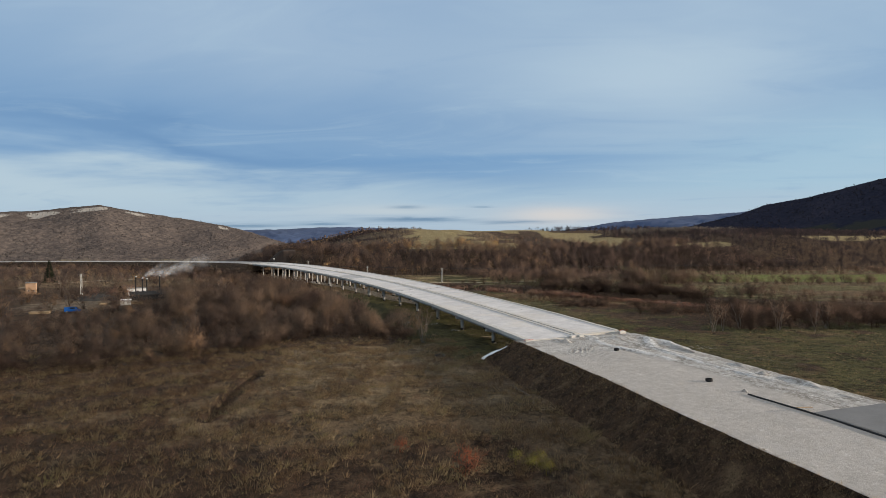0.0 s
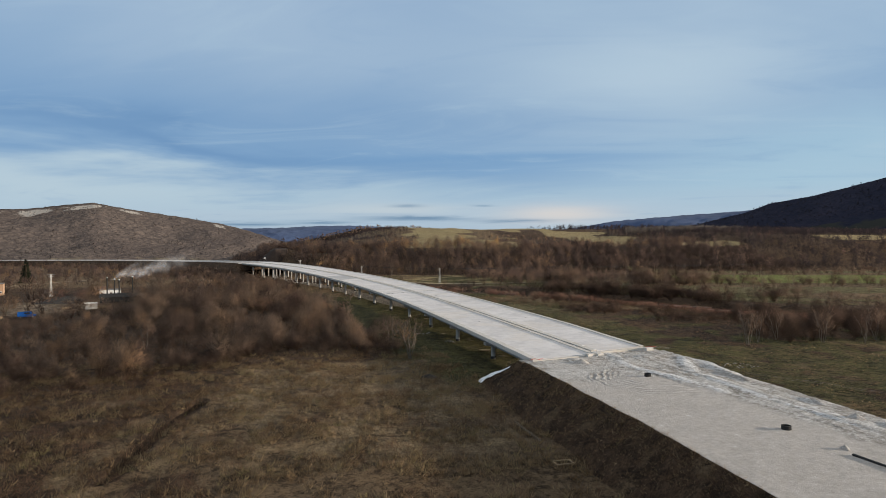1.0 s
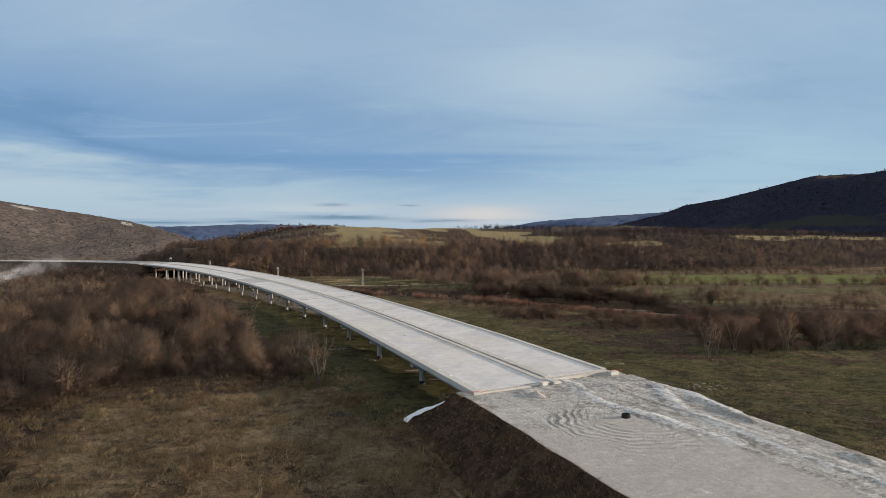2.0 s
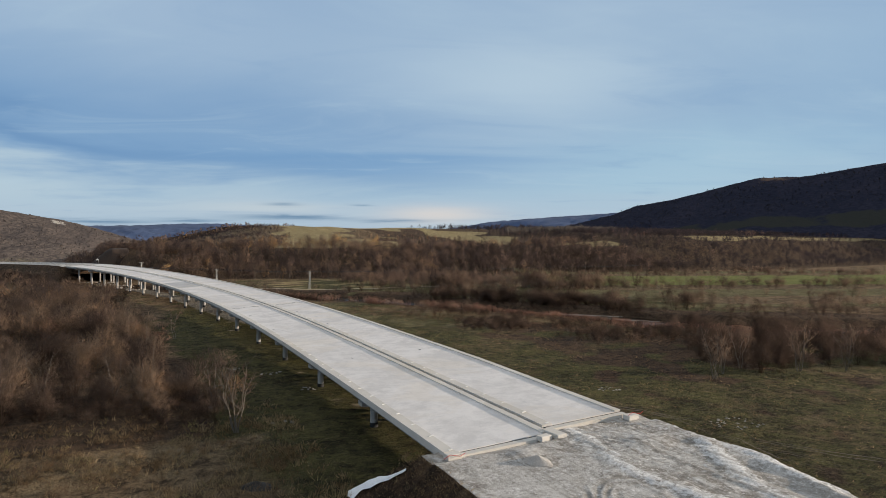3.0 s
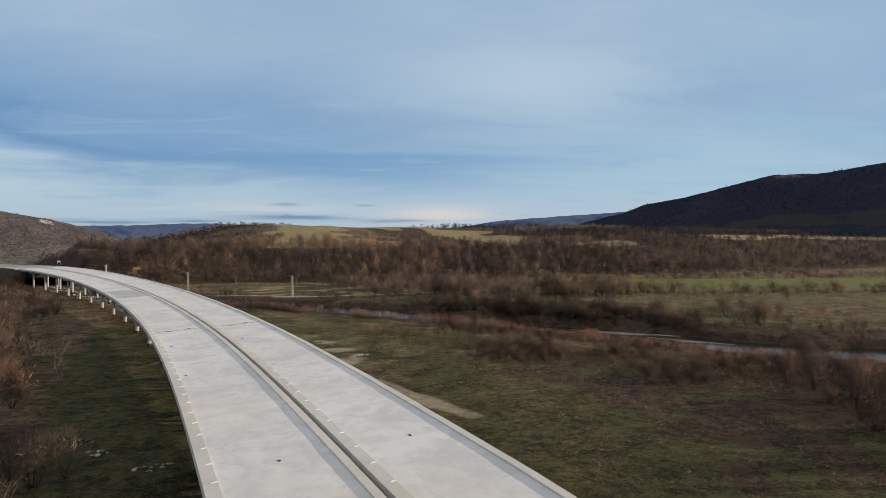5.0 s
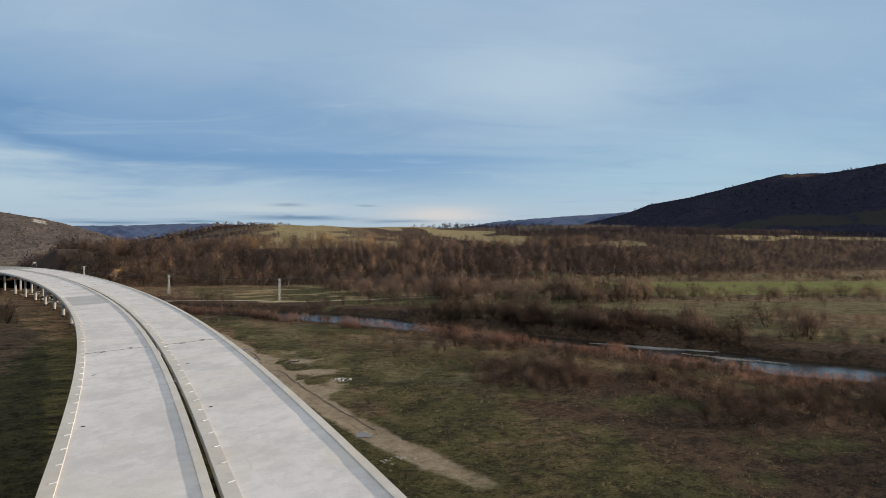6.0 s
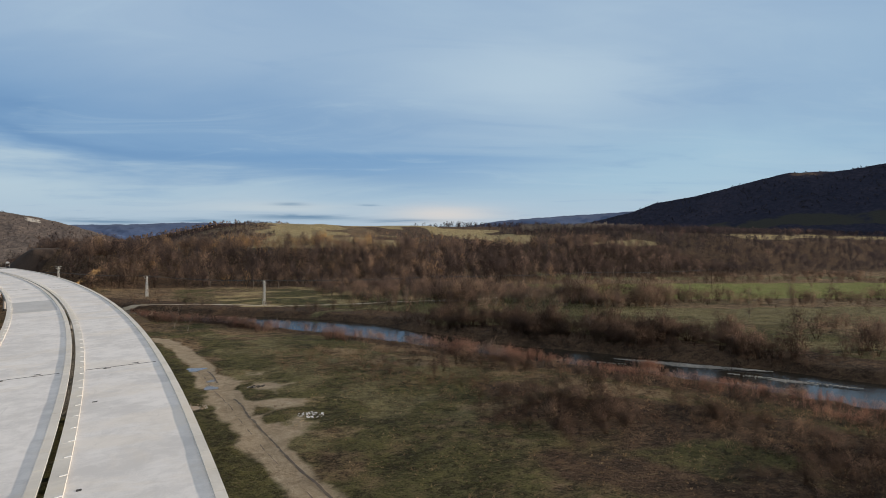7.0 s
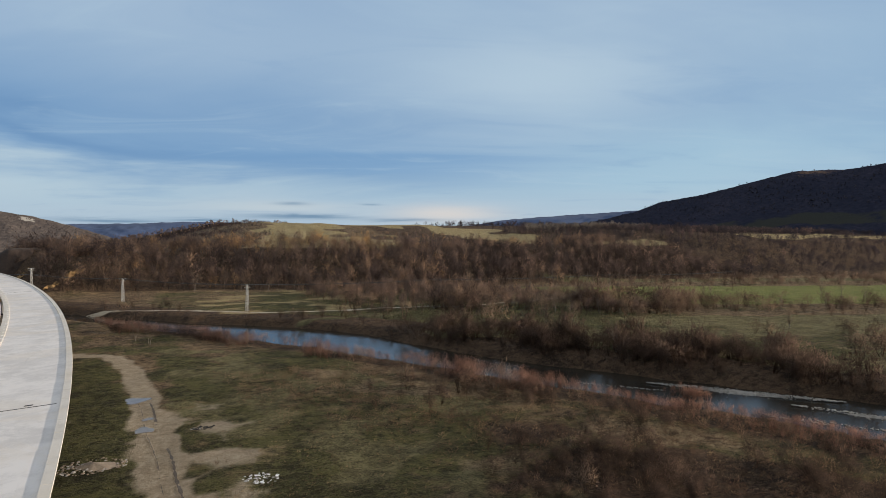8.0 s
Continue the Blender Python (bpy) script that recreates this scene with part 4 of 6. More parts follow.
def scatter(name, shapes, xy, scale, tint, mat, label, category, z=None, seed=0, up=0.12):
    """Sows shapes over places as one mesh."""
    rng = np.random.RandomState(seed + 77)
    z = ground_z(xy[:, 0], xy[:, 1]) if z is None else z
    kinds = rng.randint(0, len(shapes), len(xy))
    turn = rng.uniform(0, 2 * np.pi, len(xy))
    VV, TT, AA, NN, n = [], [], [], [], 0
    for i, (V, T) in enumerate(shapes):
        idx = np.where(kinds == i)[0]
        if not len(idx):
            continue
        c, s, k_ = np.cos(turn[idx])[:, None], np.sin(turn[idx])[:, None], scale[idx][:, None]
        P = np.stack([(V[None, :, 0] * c - V[None, :, 1] * s) * k_ + xy[idx, 0][:, None], (V[None, :, 0] * s + V[None, :, 1] * c) * k_ + xy[idx, 1][:, None], V[None, :, 2] * k_ + z[idx][:, None]], 2)
        VV.append(P.reshape(-1, 3))
        TT.append((T[None] + (np.arange(len(idx)) * len(V))[:, None, None]).reshape(-1, 3) + n)
        AA.append(np.repeat(tint[idx], len(V)))
        o_ = outward_of(V, i, up)
        NN.append(np.stack([o_[None, :, 0] * c - o_[None, :, 1] * s, o_[None, :, 0] * s + o_[None, :, 1] * c, o_[None, :, 2] + 0 * c], 2).reshape(-1, 3))
        n += len(idx) * len(V)
    return tagged(new(name, tri_mesh(name, np.concatenate(VV), np.concatenate(TT), mat, {"tint": np.clip(np.concatenate(AA), 0, 1), "outward": np.concatenate(NN)})), label, category, kind="stuff")


def sow(seed, n, x0, x1, y0, y1, keep):
    """Random places in a rectangle, kept with the chance that keep gives."""
    rng = np.random.RandomState(seed)
    p = np.stack([rng.uniform(x0, x1, n), rng.uniform(y0, y1, n)], 1)
    return p[rng.uniform(0, 1, n) < keep(p[:, 0], p[:, 1])]


def bridge_gap(x, y):
    """Distance from the motorway's axis."""
    pts = [(float(a), float(b)) for a, b in zip(_x[::12], _y[::12])]
    return to_line(x, y, pts)


FAR_TREES = [crown_shape(100 + i, 8.0, 2.3 + 0.3 * (i % 4), 0.10, 96, 0.17, 0.14, 3, 0.08, 0.5, 7) for i in range(10)]
COARSE_TREES = [crown_shape(120 + i, 8.0, 2.9, 0.10, 38, 0.46, 0.18, 2, 0.12) for i in range(8)]
BUSHES = [crown_shape(200 + i, 3.0, 1.45, 0.0, 540, 0.023, 0.17, 18, 0.018, 0.55, 9) for i in range(10)]
TUFTS = [tuft_shape(300 + i, 0.62, 7, 0.6, 0.045) for i in range(8)]
WEEDS = [crown_shape(320 + i, 1.0, 0.95, 0.0, 34, 0.024, 0.30, 4, 0.012, 0.7, 5) for i in range(10)]
REEDS = [crown_shape(330 + i, 2.6, 1.0, 0.0, 58, 0.021, 0.30, 8, 0.016, 1.2, 5) for i in range(8)]
MID_BUSHES = [merge([crown_shape(250 + i, 3.0, 1.9, 0.0, 130, 0.042, 0.19, 4, 0.04, 0.5, 9), crown_shape(250 + i, 2.6, 1.7, 0.0, 56, 0.10, 0.15, 3, 0.05, 0.3, 9)]) for i in range(8)]
LOW_BUSHES = [crown_shape(270 + i, 3.0, 2.0, 0.0, 270, 0.042, 0.18, 8, 0.03, 0.5, 9) for i in range(8)]
DOT_TREES = [crown_shape(290 + i, 8.0, 3.2, 0.05, 10, 2.2, 0.26, 1, 0.15, 0.3, 3) for i in range(6)]
rng = np.random.RandomState(5)


# the wood on the hill's flank
def wood_keep(x, y):
    d = into_hill(x, y)
    cut = (np.hypot((x - 4) / 21, (y - 584) / 20) < 1) | ((x > -2) & (x < 21) & (y > 525) & (y < 580)) | ((np.abs(x - 36 - 0.7 * (y - 539)) < 5.5) & (y < 550))
    return smooth01((d + 6) / 8) * (1 - 0.97 * cut) * (1 - smooth01((field_mask(x, y) - 0.2) / 0.2)) * (1 - 0.4 * smooth01((d - 125) / 15)) * smooth01((330 - d) / 60) * (bridge_gap(x, y) > 24)


def wood_tint(p):
    # sunlit upper slope and shaded lower and eastern flank are put into the tint
    return rng.beta(0.9, 1.9, len(p)) * 1.0 - 0.03 + 0.25 * wave(p[:, 0], p[:, 1], 90, 51) + 0.33 * smooth01((into_hill(p[:, 0], p[:, 1]) - 50) / 70) - 0.30 * smooth01((p[:, 0] - 190) / 140)


p = sow(1, 26000, -120, 480, 440, 860, wood_keep)[:4000]
scatter("hillside_wood", FAR_TREES, p, rng.uniform(0.65, 1.3, len(p)) * (1.3 + 0.5 * wave(p[:, 0], p[:, 1], 35, 53, 3)) * (1 - 0.6 * smooth01((into_hill(p[:, 0], p[:, 1]) - 105) / 30)), wood_tint(p), wood_mat, "bare brown deciduous wood on a hillside", "woodland", seed=1)


def east_keep(x, y):
    d = into_hill(x, y)
    return smooth01((d + 6) / 8) * (1 - smooth01((field_mask(x, y) - 0.2) / 0.2)) * (x > 470) * np.clip(0.85 + 0.4 * wave(x, y, 140, 24, 2), 0, 1)


p = sow(12, 15000, 470, 1700, 430, 1250, east_keep)[:4700]
scatter("far_wood", COARSE_TREES, p, rng.uniform(0.6, 1.15, len(p)), wood_tint(p) - 0.40 + 0.55 * wave(p[:, 0], p[:, 1], 110, 57, 3), hazed_wood_mat, "bare brown woodland on far slopes", "woodland", seed=12)


p = sow(16, 9000, 440, 950, 430, 800, lambda x, y: east_keep(np.maximum(x, 471), y))[:1900]
scatter("far_wood", FAR_TREES, p, rng.uniform(0.6, 1.25, len(p)) * (1 + 0.3 * wave(p[:, 0], p[:, 1], 60, 58, 2)), wood_tint(p) - 0.35 + 0.5 * wave(p[:, 0], p[:, 1], 110, 57, 3), hazed_wood_mat, "bare brown woodland on the valley's east slope", "woodland", seed=16)

# a stand of birches high on the slope
p = sow(14, 5000, 480, 800, 600, 1000, lambda x, y: (np.abs(np.degrees(np.arctan2(x - 78, y - 174)) - 38) < 5.5) & (np.abs(into_hill(x, y) - 330) < 60))[:320]
scatter("birch_stand", COARSE_TREES, p, rng.uniform(0.9, 1.4, len(p)), rng.uniform(0.3, 1, len(p)), bark_mat, "pale leafless birch stand on a far slope", "woodland", seed=14)


p = sow(17, 12000, -140, 230, 690, 1300, lambda x, y: smooth01((into_hill(x, y) - 250) / 40) * (1 - smooth01((field_mask(x, y) - 0.2) / 0.2)) * (bridge_gap(x, y) > 24))[:2000]
scatter("hilltop_wood", COARSE_TREES, p, rng.uniform(0.3, 0.6, len(p)), rng.beta(1.3, 2.4, len(p)) * 0.8, hazed_wood_mat, "bare brown trees on the hill's rounded top", "woodland", seed=17)


# wood on the valley floor towards the west
def west_keep(x, y):
    yard = smooth01(1.6 - np.hypot((x + 100) / 60, (y - 340) / 92))
    return smooth01((bridge_gap(x, y) - 30) / 8) * (x < 20) * (1 - yard) * (np.hypot((x + 122) / 16, (y - 362) / 30) > 1) * np.clip(0.75 + 0.5 * wave(x, y, 70, 52, 2), 0, 1) * smooth01((y - 300) / 60)


p = sow(11, 7000, -420, 10, 300, 800, west_keep)[:2700]
scatter("valley_wood", COARSE_TREES, p, rng.uniform(0.45, 0.95, len(p)), rng.beta(1.6, 2.2, len(p)), wood_mat, "bare grey brown trees on the valley floor", "woodland", seed=11)


# dots of trees on the hills beyond
def on_range(name, n, t0, t1, seed):
    """Random places on a range of hills."""
    x, y, z, T = RANGES[name]
    rng_ = np.random.RandomState(seed)
    rows_ = np.where((T[:-1, 0] >= t0) & (T[:-1, 0] <= t1))[0]
    i, j = rng_.choice(rows_, n), rng_.randint(0, x.shape[1] - 1, n)
    a, b = rng_.uniform(0, 1, n), rng_.uniform(0, 1, n)
    out = []
    for g_ in (x, y, z):
        out.append(g_[i, j] * (1 - a) * (1 - b) + g_[i + 1, j] * a * (1 - b) + g_[i, j + 1] * (1 - a) * b + g_[i + 1, j + 1] * a * b)
    return np.stack(out[:2], 1), out[2] - 0.4


for name, where, n, t0, t1, mat, label, size in (("hill_wood", "backdrop_hill_middle", 2600, 0.1, 1.02, wood_mat, "bare brown trees on a rounded hill", 0.85),
                                                 ("hill_wood", "backdrop_hill_west", 6000, 0.05, 0.93, far_tree_mat, "grey brown trees dotting a hillside", 0.45),
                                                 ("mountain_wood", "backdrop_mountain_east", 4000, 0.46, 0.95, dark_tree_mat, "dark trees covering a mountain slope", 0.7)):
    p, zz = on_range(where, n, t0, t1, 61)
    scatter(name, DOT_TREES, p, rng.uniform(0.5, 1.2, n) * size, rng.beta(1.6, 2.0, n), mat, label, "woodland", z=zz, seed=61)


# thicket beside the viaduct
def thicket_keep(x, y):
    gap = bridge_gap(x, y)
    south = np.interp(x, [-200, -33, -19, -8, 0, 8, 20, 35], [118, 129, 137, 143, 152, 160, 157, 150])
    yard = smooth01(1.7 - np.hypot((x + 95) / 58, (y - 325) / 95))
    inside = smooth01((y - south) / 5) * smooth01((gap - 22 - 8 * smooth01((y - 185) / 25) + 8 * smooth01((y - 330) / 40) - 4 * wave(x, y, 40, 61, 2)) / 4) * smooth01((430 - y) / 80)
    edge = smooth01(1 - np.abs(y - south - 12) / 16) * smooth01((x + 10) / 15)
    return np.clip(inside * (0.74 + 0.6 * wave(x, y, 38, 62, 2) + 0.5 * edge), 0.0, 1) * (1 - 0.92 * yard) * (np.hypot((x + 122) / 16, (y - 362) / 30) > 1)


p = sow(2, 3700, -150, 48, 118, 430, thicket_keep)
near = p[p[:, 1] < 250]
scatter("thicket", BUSHES, near, rng.uniform(0.95, 2.3, len(near)) * (1.0 + 0.5 * wave(near[:, 0], near[:, 1], 20, 64, 2)) * (0.68 + 0.32 * smooth01((near[:, 0] + 45) / 30)), rng.beta(1.5, 1.8, len(near)) * 0.85 + 0.12 + 0.4 * wave(near[:, 0], near[:, 1], 26, 63), bush_mat, "dense leafless brown thicket", "thicket", seed=2)
far_ = sow(21, 3200, -150, 48, 246, 440, thicket_keep)
mid_ = far_[(far_[:, 1] < 330) & (far_[:, 0] > -50)]
far_ = far_[(far_[:, 1] >= 330) | (far_[:, 0] <= -50)]
scatter("thicket", LOW_BUSHES, mid_, rng.uniform(1.2, 2.7, len(mid_)), rng.beta(1.6, 1.9, len(mid_)) * 0.85 + 0.15, bush_mat, "dense leafless brown thicket beside the viaduct", "thicket", seed=23)
scatter("thicket_far", MID_BUSHES, far_, rng.uniform(1.3, 2.9, len(far_)) * (1 + 0.4 * wave(far_[:, 0], far_[:, 1], 40, 65, 2)), rng.beta(1.7, 2.0, len(far_)) + 0.15, bush_mat, "dense leafless brown thicket", "thicket", seed=3)

front = sow(22, 9000, -60, 44, 120, 190, lambda x, y: thicket_keep(x, y) * smooth01((26 - (y - np.interp(x, [-200, -33, -19, -8, 0, 8, 20, 35], [118, 129, 137, 143, 152, 160, 157, 150]))) / 8))[:330]
scatter("thicket_edge", LOW_BUSHES, front, rng.uniform(0.4, 1.0, len(front)), rng.beta(1.2, 2.4, len(front)) * 0.7, bush_mat, "low dark brush along the thicket's edge", "thicket", seed=22)

# scrub below the fill beyond the viaduct
s_ = np.concatenate([rng.uniform(436, 560, 420), rng.uniform(540, 1000, 420)])
o_ = -rng.uniform(19, 62, 840)
p = on_road(s_, o_)[:, :2]
scatter("embankment_scrub", COARSE_TREES, p, rng.uniform(0.5, 1.05, 840), rng.beta(1.6, 2.0, 840), bush_mat, "leafless brown scrub below the motorway fill", "scrub", seed=33)
s_, o_ = rng.uniform(388, 446, 190), -rng.uniform(14.5, 42, 190)
p = on_road(s_, o_)[:, :2]
scatter("abutment_scrub", MID_BUSHES, p, rng.uniform(0.8, 1.6, 190), rng.beta(1.6, 1.8, 190), bush_mat, "leafless brown scrub beside the far abutment", "scrub", seed=35)
s_, o_ = rng.uniform(418, 452, 70), -rng.uniform(14.5, 27, 70)
p = on_road(s_, o_)[:, :2]
scatter("abutment_scrub", MID_BUSHES, p, rng.uniform(1.7, 2.9, 70), rng.beta(1.6, 1.8, 70), bush_mat, "tall leafless scrub hiding the far abutment", "scrub", seed=36)
s_, o_ = rng.uniform(446, 760, 700), rng.uniform(19, 80, 700)
p = on_road(s_, o_)[:, :2]
scatter("embankment_scrub", COARSE_TREES, p, rng.uniform(0.25, 0.6, 700), rng.beta(1.3, 2.4, 700), bush_mat, "leafless dark brown scrub beside the motorway fill", "scrub", seed=34)


# scrub along the river and over the far flats
def scrub_keep(x, y):
    r = river_gap(x, y)
    side = smooth01((x - river_x(y)) / 8)
    bank_ = smooth01((r - 12) / 4) * smooth01((40 - r) / 10) * side
    blobs = smooth01((wave(x, y, 62, 71, 3) + 0.02) / 0.2) * smooth01((r - 18) / 10) * (x > 105)
    lean_ = y + 0.42 * (x - 300)
    open_ = smooth01((x - 258) / 8) * smooth01((lean_ - 354) / 4) * smooth01((456 - lean_) / 4) + smooth01((x - 205) / 8) * smooth01((lean_ - 252) / 6) * smooth01((298 - lean_) / 6)
    flat_ = smooth01(-into_hill(x, y) / 10) * (1 - 0.97 * np.clip(open_, 0, 1)) * ((y > 225) | (x > 190))
    paleflat = 1 - smooth01((x - 84) / 10) * smooth01((185 - x) / 15) * smooth01((y - 380) / 8)
    strips = smooth01(1.3 - np.abs(lean_ - 258) / 7) * (x > 140) * (x < 215) + smooth01(1.4 - np.abs(lean_ - 205) / 6) * (x > 190)
    hedge = smooth01(1.3 - np.abs(lean_ - 322) / 12) * (x > 215) * np.clip(1.1 + 0.8 * wave(x, y, 45, 174, 2), 0.15, 1) + 0.6 * smooth01(1.2 - np.abs(lean_ - 470) / 8) * (x > 270)
    return np.clip(0.3 * bank_ + blobs * 0.8 + hedge, 0, 1) * (1 - 0.95 * np.clip(strips, 0, 1)) * flat_ * paleflat * (bridge_gap(x, y) > 26)


p = sow(3, 26000, 60, 560, 90, 520, scrub_keep)[:1700]
tall_ = smooth01((p[:, 0] - 135) / 20) * smooth01((275 - p[:, 0]) / 20) * smooth01((p[:, 1] - 325) / 10) * smooth01((430 - p[:, 1]) / 20)
scatter("riverside_scrub", MID_BUSHES, p, rng.uniform(0.7, 1.6, len(p)) * (1 + 0.4 * wave(p[:, 0], p[:, 1], 25, 74, 2)) * (1 + 0.6 * tall_) * (1 + 0.35 * smooth01(1.3 - np.abs(p[:, 1] + 0.42 * (p[:, 0] - 300) - 328) / 15)), rng.beta(1.4, 2.3, len(p)) * 0.75 + 0.06 + 0.3 * wave(p[:, 0], p[:, 1], 40, 73), bush_mat, "leafless brown riverside scrub", "scrub", seed=4)


def flats_keep(x, y):
    r = river_gap(x, y)
    clumps = smooth01((wave(x, y, 48, 171, 3) + 0.38) / 0.25)
    strips_ = smooth01(1.3 - np.abs(y - 367 + 0.45 * (x - 180)) / 6) * (x < 215) + smooth01(1.2 - np.hypot((x - 152) / 12, (y - 321) / 8))
    zone = smooth01((x - 135) / 12) * smooth01((245 - x) / 30) * smooth01((y - 330 - 40 * smooth01((165 - x) / 20)) / 14) * smooth01((-into_hill(x, y) - 6) / 10) * smooth01((y + 0.42 * (x - 300) - 246 - 60 * smooth01((230 - x) / 40)) / 8)
    crop_ = smooth01((x - 262) / 8) * smooth01((y + 0.42 * (x - 300) - 354) / 4) * smooth01((456 - y - 0.42 * (x - 300)) / 4)
    return zone * clumps * (1 - np.clip(strips_, 0, 1)) * (1 - crop_) * smooth01((r - 18) / 6)


p = sow(15, 9000, 130, 340, 300, 520, flats_keep)[:900]
scatter("flats_trees", FAR_TREES, p, rng.uniform(0.35, 0.95, len(p)) * (1 + 0.35 * wave(p[:, 0], p[:, 1], 30, 172, 2)), rng.beta(1.5, 1.6, len(p)) * 0.8 + 0.2 * wave(p[:, 0], p[:, 1], 40, 173), wood_mat, "leafless brown willows and scrub on the flats", "scrub", seed=15)


def far_bank_keep(x, y):
    r = river_gap(x, y)
    side = x - river_x(y)
    return smooth01((r - 11) / 2) * smooth01((40 + 20 * wave(x, y, 45, 75, 2) - r) / 6) * (side > 0) * (1 - 0.97 * smooth01(1.4 - np.hypot((x - 201) / 17, (y - 249 + 0.45 * (x - 201)) / 5))) * (1 - 0.97 * smooth01(1.3 - np.hypot((x - 153) / 11, (y - 321) / 7))) * np.clip(0.85 + 0.9 * wave(x, y, 28, 76, 2), 0, 1) * smooth01((345 - y) / 15) * (0.10 + 0.90 * smooth01((y - 226) / 14))


p = sow(13, 25000, 110, 380, 110, 350, far_bank_keep)[:1900]
scatter("far_bank_brush", MID_BUSHES, p, rng.uniform(0.8, 1.9, len(p)) * (1 + 0.5 * wave(p[:, 0], p[:, 1], 18, 77, 2)) * (0.45 + 0.55 * smooth01((river_gap(p[:, 0], p[:, 1]) - 12) / 5)) * (0.5 + 0.5 * smooth01((p[:, 1] - 222) / 18)), rng.beta(1.2, 2.8, len(p)) * 0.6 + 0.16 * wave(p[:, 0], p[:, 1], 22, 78), bush_mat, "dense dark leafless brush on the far river bank", "scrub", seed=13)


def reed_keep(x, y):
    r = river_gap(x, y)
    side = smooth01((river_x(y) - x) / 3)
    wide_ = 22 + 6 * smooth01((x - 138) / 15)
    return smooth01((r - 10.8) / 2) * np.clip(0.55 + 0.9 * wave(x, y, 13, 83, 2) + 0.6 * smooth01((262 - y) / 10), 0.06, 1) * smooth01((wide_ + 7 * wave(x, y, 35, 81, 2) - r) / 5) * side * (bridge_gap(x, y) > 24)


p = sow(4, 110000, 60, 240, 140, 420, reed_keep)[:5400]
scatter("reed_bed", REEDS, p, rng.uniform(0.4, 1.3, len(p)) * (0.46 + 0.48 * smooth01((p[:, 1] - 252) / 12) * smooth01((300 - p[:, 1]) / 15) + 0.34 * smooth01((p[:, 1] - 290) / 15)), rng.beta(1.5, 1.7, len(p)) * (0.95 - 0.35 * smooth01((262 - p[:, 1]) / 10)) + 0.3 * wave(p[:, 0], p[:, 1], 20, 82), reed_mat, "rust brown reeds along the river bank", "reeds", seed=5)


# brush on the near bank downstream
def brush_keep(x, y):
    r = river_gap(x, y)
    south = np.interp(x, [108, 118, 140, 180, 260], [150, 143, 137, 128, 100])
    west = np.interp(y, [130, 146, 165, 192, 230], [120, 114, 131, 147, 160])
    return smooth01((r - 21) / 4) * smooth01((y - south) / 3) * smooth01((x - west) / 3) * smooth01((240 - x) / 20) * np.clip(0.75 + 0.7 * wave(x, y, 30, 85, 2), 0, 1) * smooth01((192 - y) / 8)

p = sow(5, 1500, 105, 245, 95, 216, brush_keep)[:300]
scatter("bank_brush", BUSHES, p, rng.uniform(0.8, 2.2, len(p)), rng.beta(1.2, 2.8, len(p)) * 0.55, bush_mat, "dense leafless dark brown brush by the river", "scrub", seed=8)


# low dark brush in the meadow above the bank
def low_keep(x, y):
    r = river_gap(x, y)
    side = river_x(y) - x
    patch_ = smooth01((wave(x, y, 24, 111, 3) + 0.05) / 0.2) * smooth01((r - 18) / 4) * smooth01((46 - r) / 8) * (x > 96) * (y < 262)
    upper = smooth01((r - 14) / 3) * smooth01((26 - r) / 5) * (y > 330)
    core = smooth01(1.25 - np.hypot((x - 117) / 11, (y - 226) / 14)) + 0.75 * smooth01(1.3 - np.hypot((x - 137) / 19, (y - 191) / 10))
    return np.clip(0.5 * patch_ + 0.7 * upper + core, 0, 1) * (side > 0) * (bridge_gap(x, y) > 20)


p = sow(9, 26000, 66, 200, 140, 420, low_keep)[:620]
scatter("meadow_brush", LOW_BUSHES, p, rng.uniform(0.35, 0.95, len(p)), rng.beta(1.0, 2.8, len(p)) * 0.7, bush_mat, "low dark leafless brush above the river bank", "scrub", seed=9)


# dry grass and dead weeds over the near ground
def tuft_keep(x, y):
    off_road = bridge_gap(x, y) > 18
    tuss = smooth01((wave(x, y, 13, 91, 3) + 0.15) / 0.3)
    return off_road * np.where(x > 60, 0.3, 1.0) * (0.08 + 0.92 * tuss) * smooth01((to_line(x, y, TRACK) - 2.5) / 2) * (river_gap(x, y) > 16) * smooth01((165 - y + 100 * (x > 60)) / 15)


p = sow(6, 170000, -80, 150, 40, 270, tuft_keep)[:34000]
scatter("dry_grass", TUFTS, p, rng.uniform(0.6, 1.9, len(p)) * np.where(p[:, 0] > 60, 0.4, 1.0), (rng.beta(1.4, 1.6, len(p)) * 0.7 + 0.16) * np.where(p[:, 0] > 60, 0.5, 1.0) + 0.35 * wave(p[:, 0], p[:, 1], 12, 92), grass_mat, "tufts of dry brown and green grass", "grass", seed=6, up=0.9)


def weed_keep(x, y):
    west = smooth01((42 - x) / 6)
    zone = smooth01(0.45 + 1.1 * wave(x, y, 24, 95, 3) + 0.8 * smooth01((2 - x) / 20) + 0.6 * smooth01((80 - y) / 20)) * smooth01((150 - y) / 12)
    east = smooth01((x - 80) / 10) * smooth01((river_gap(x, y) - 16) / 5) * smooth01((60 - river_gap(x, y)) / 20) * 0.8
    return (west * zone + east) * (bridge_gap(x, y) > 18)


p = sow(7, 60000, -80, 150, 40, 290, weed_keep)[:8200]
scatter("dead_weeds", WEEDS, p, rng.uniform(0.5, 1.5, len(p)) * (1 + 0.35 * wave(p[:, 0], p[:, 1], 14, 98, 2)), rng.beta(1.6, 1.8, len(p)) * 0.8 + 0.08 + 0.4 * wave(p[:, 0], p[:, 1], 18, 96), weed_mat, "dead brown weeds and brambles", "weeds", seed=7, up=0.5)


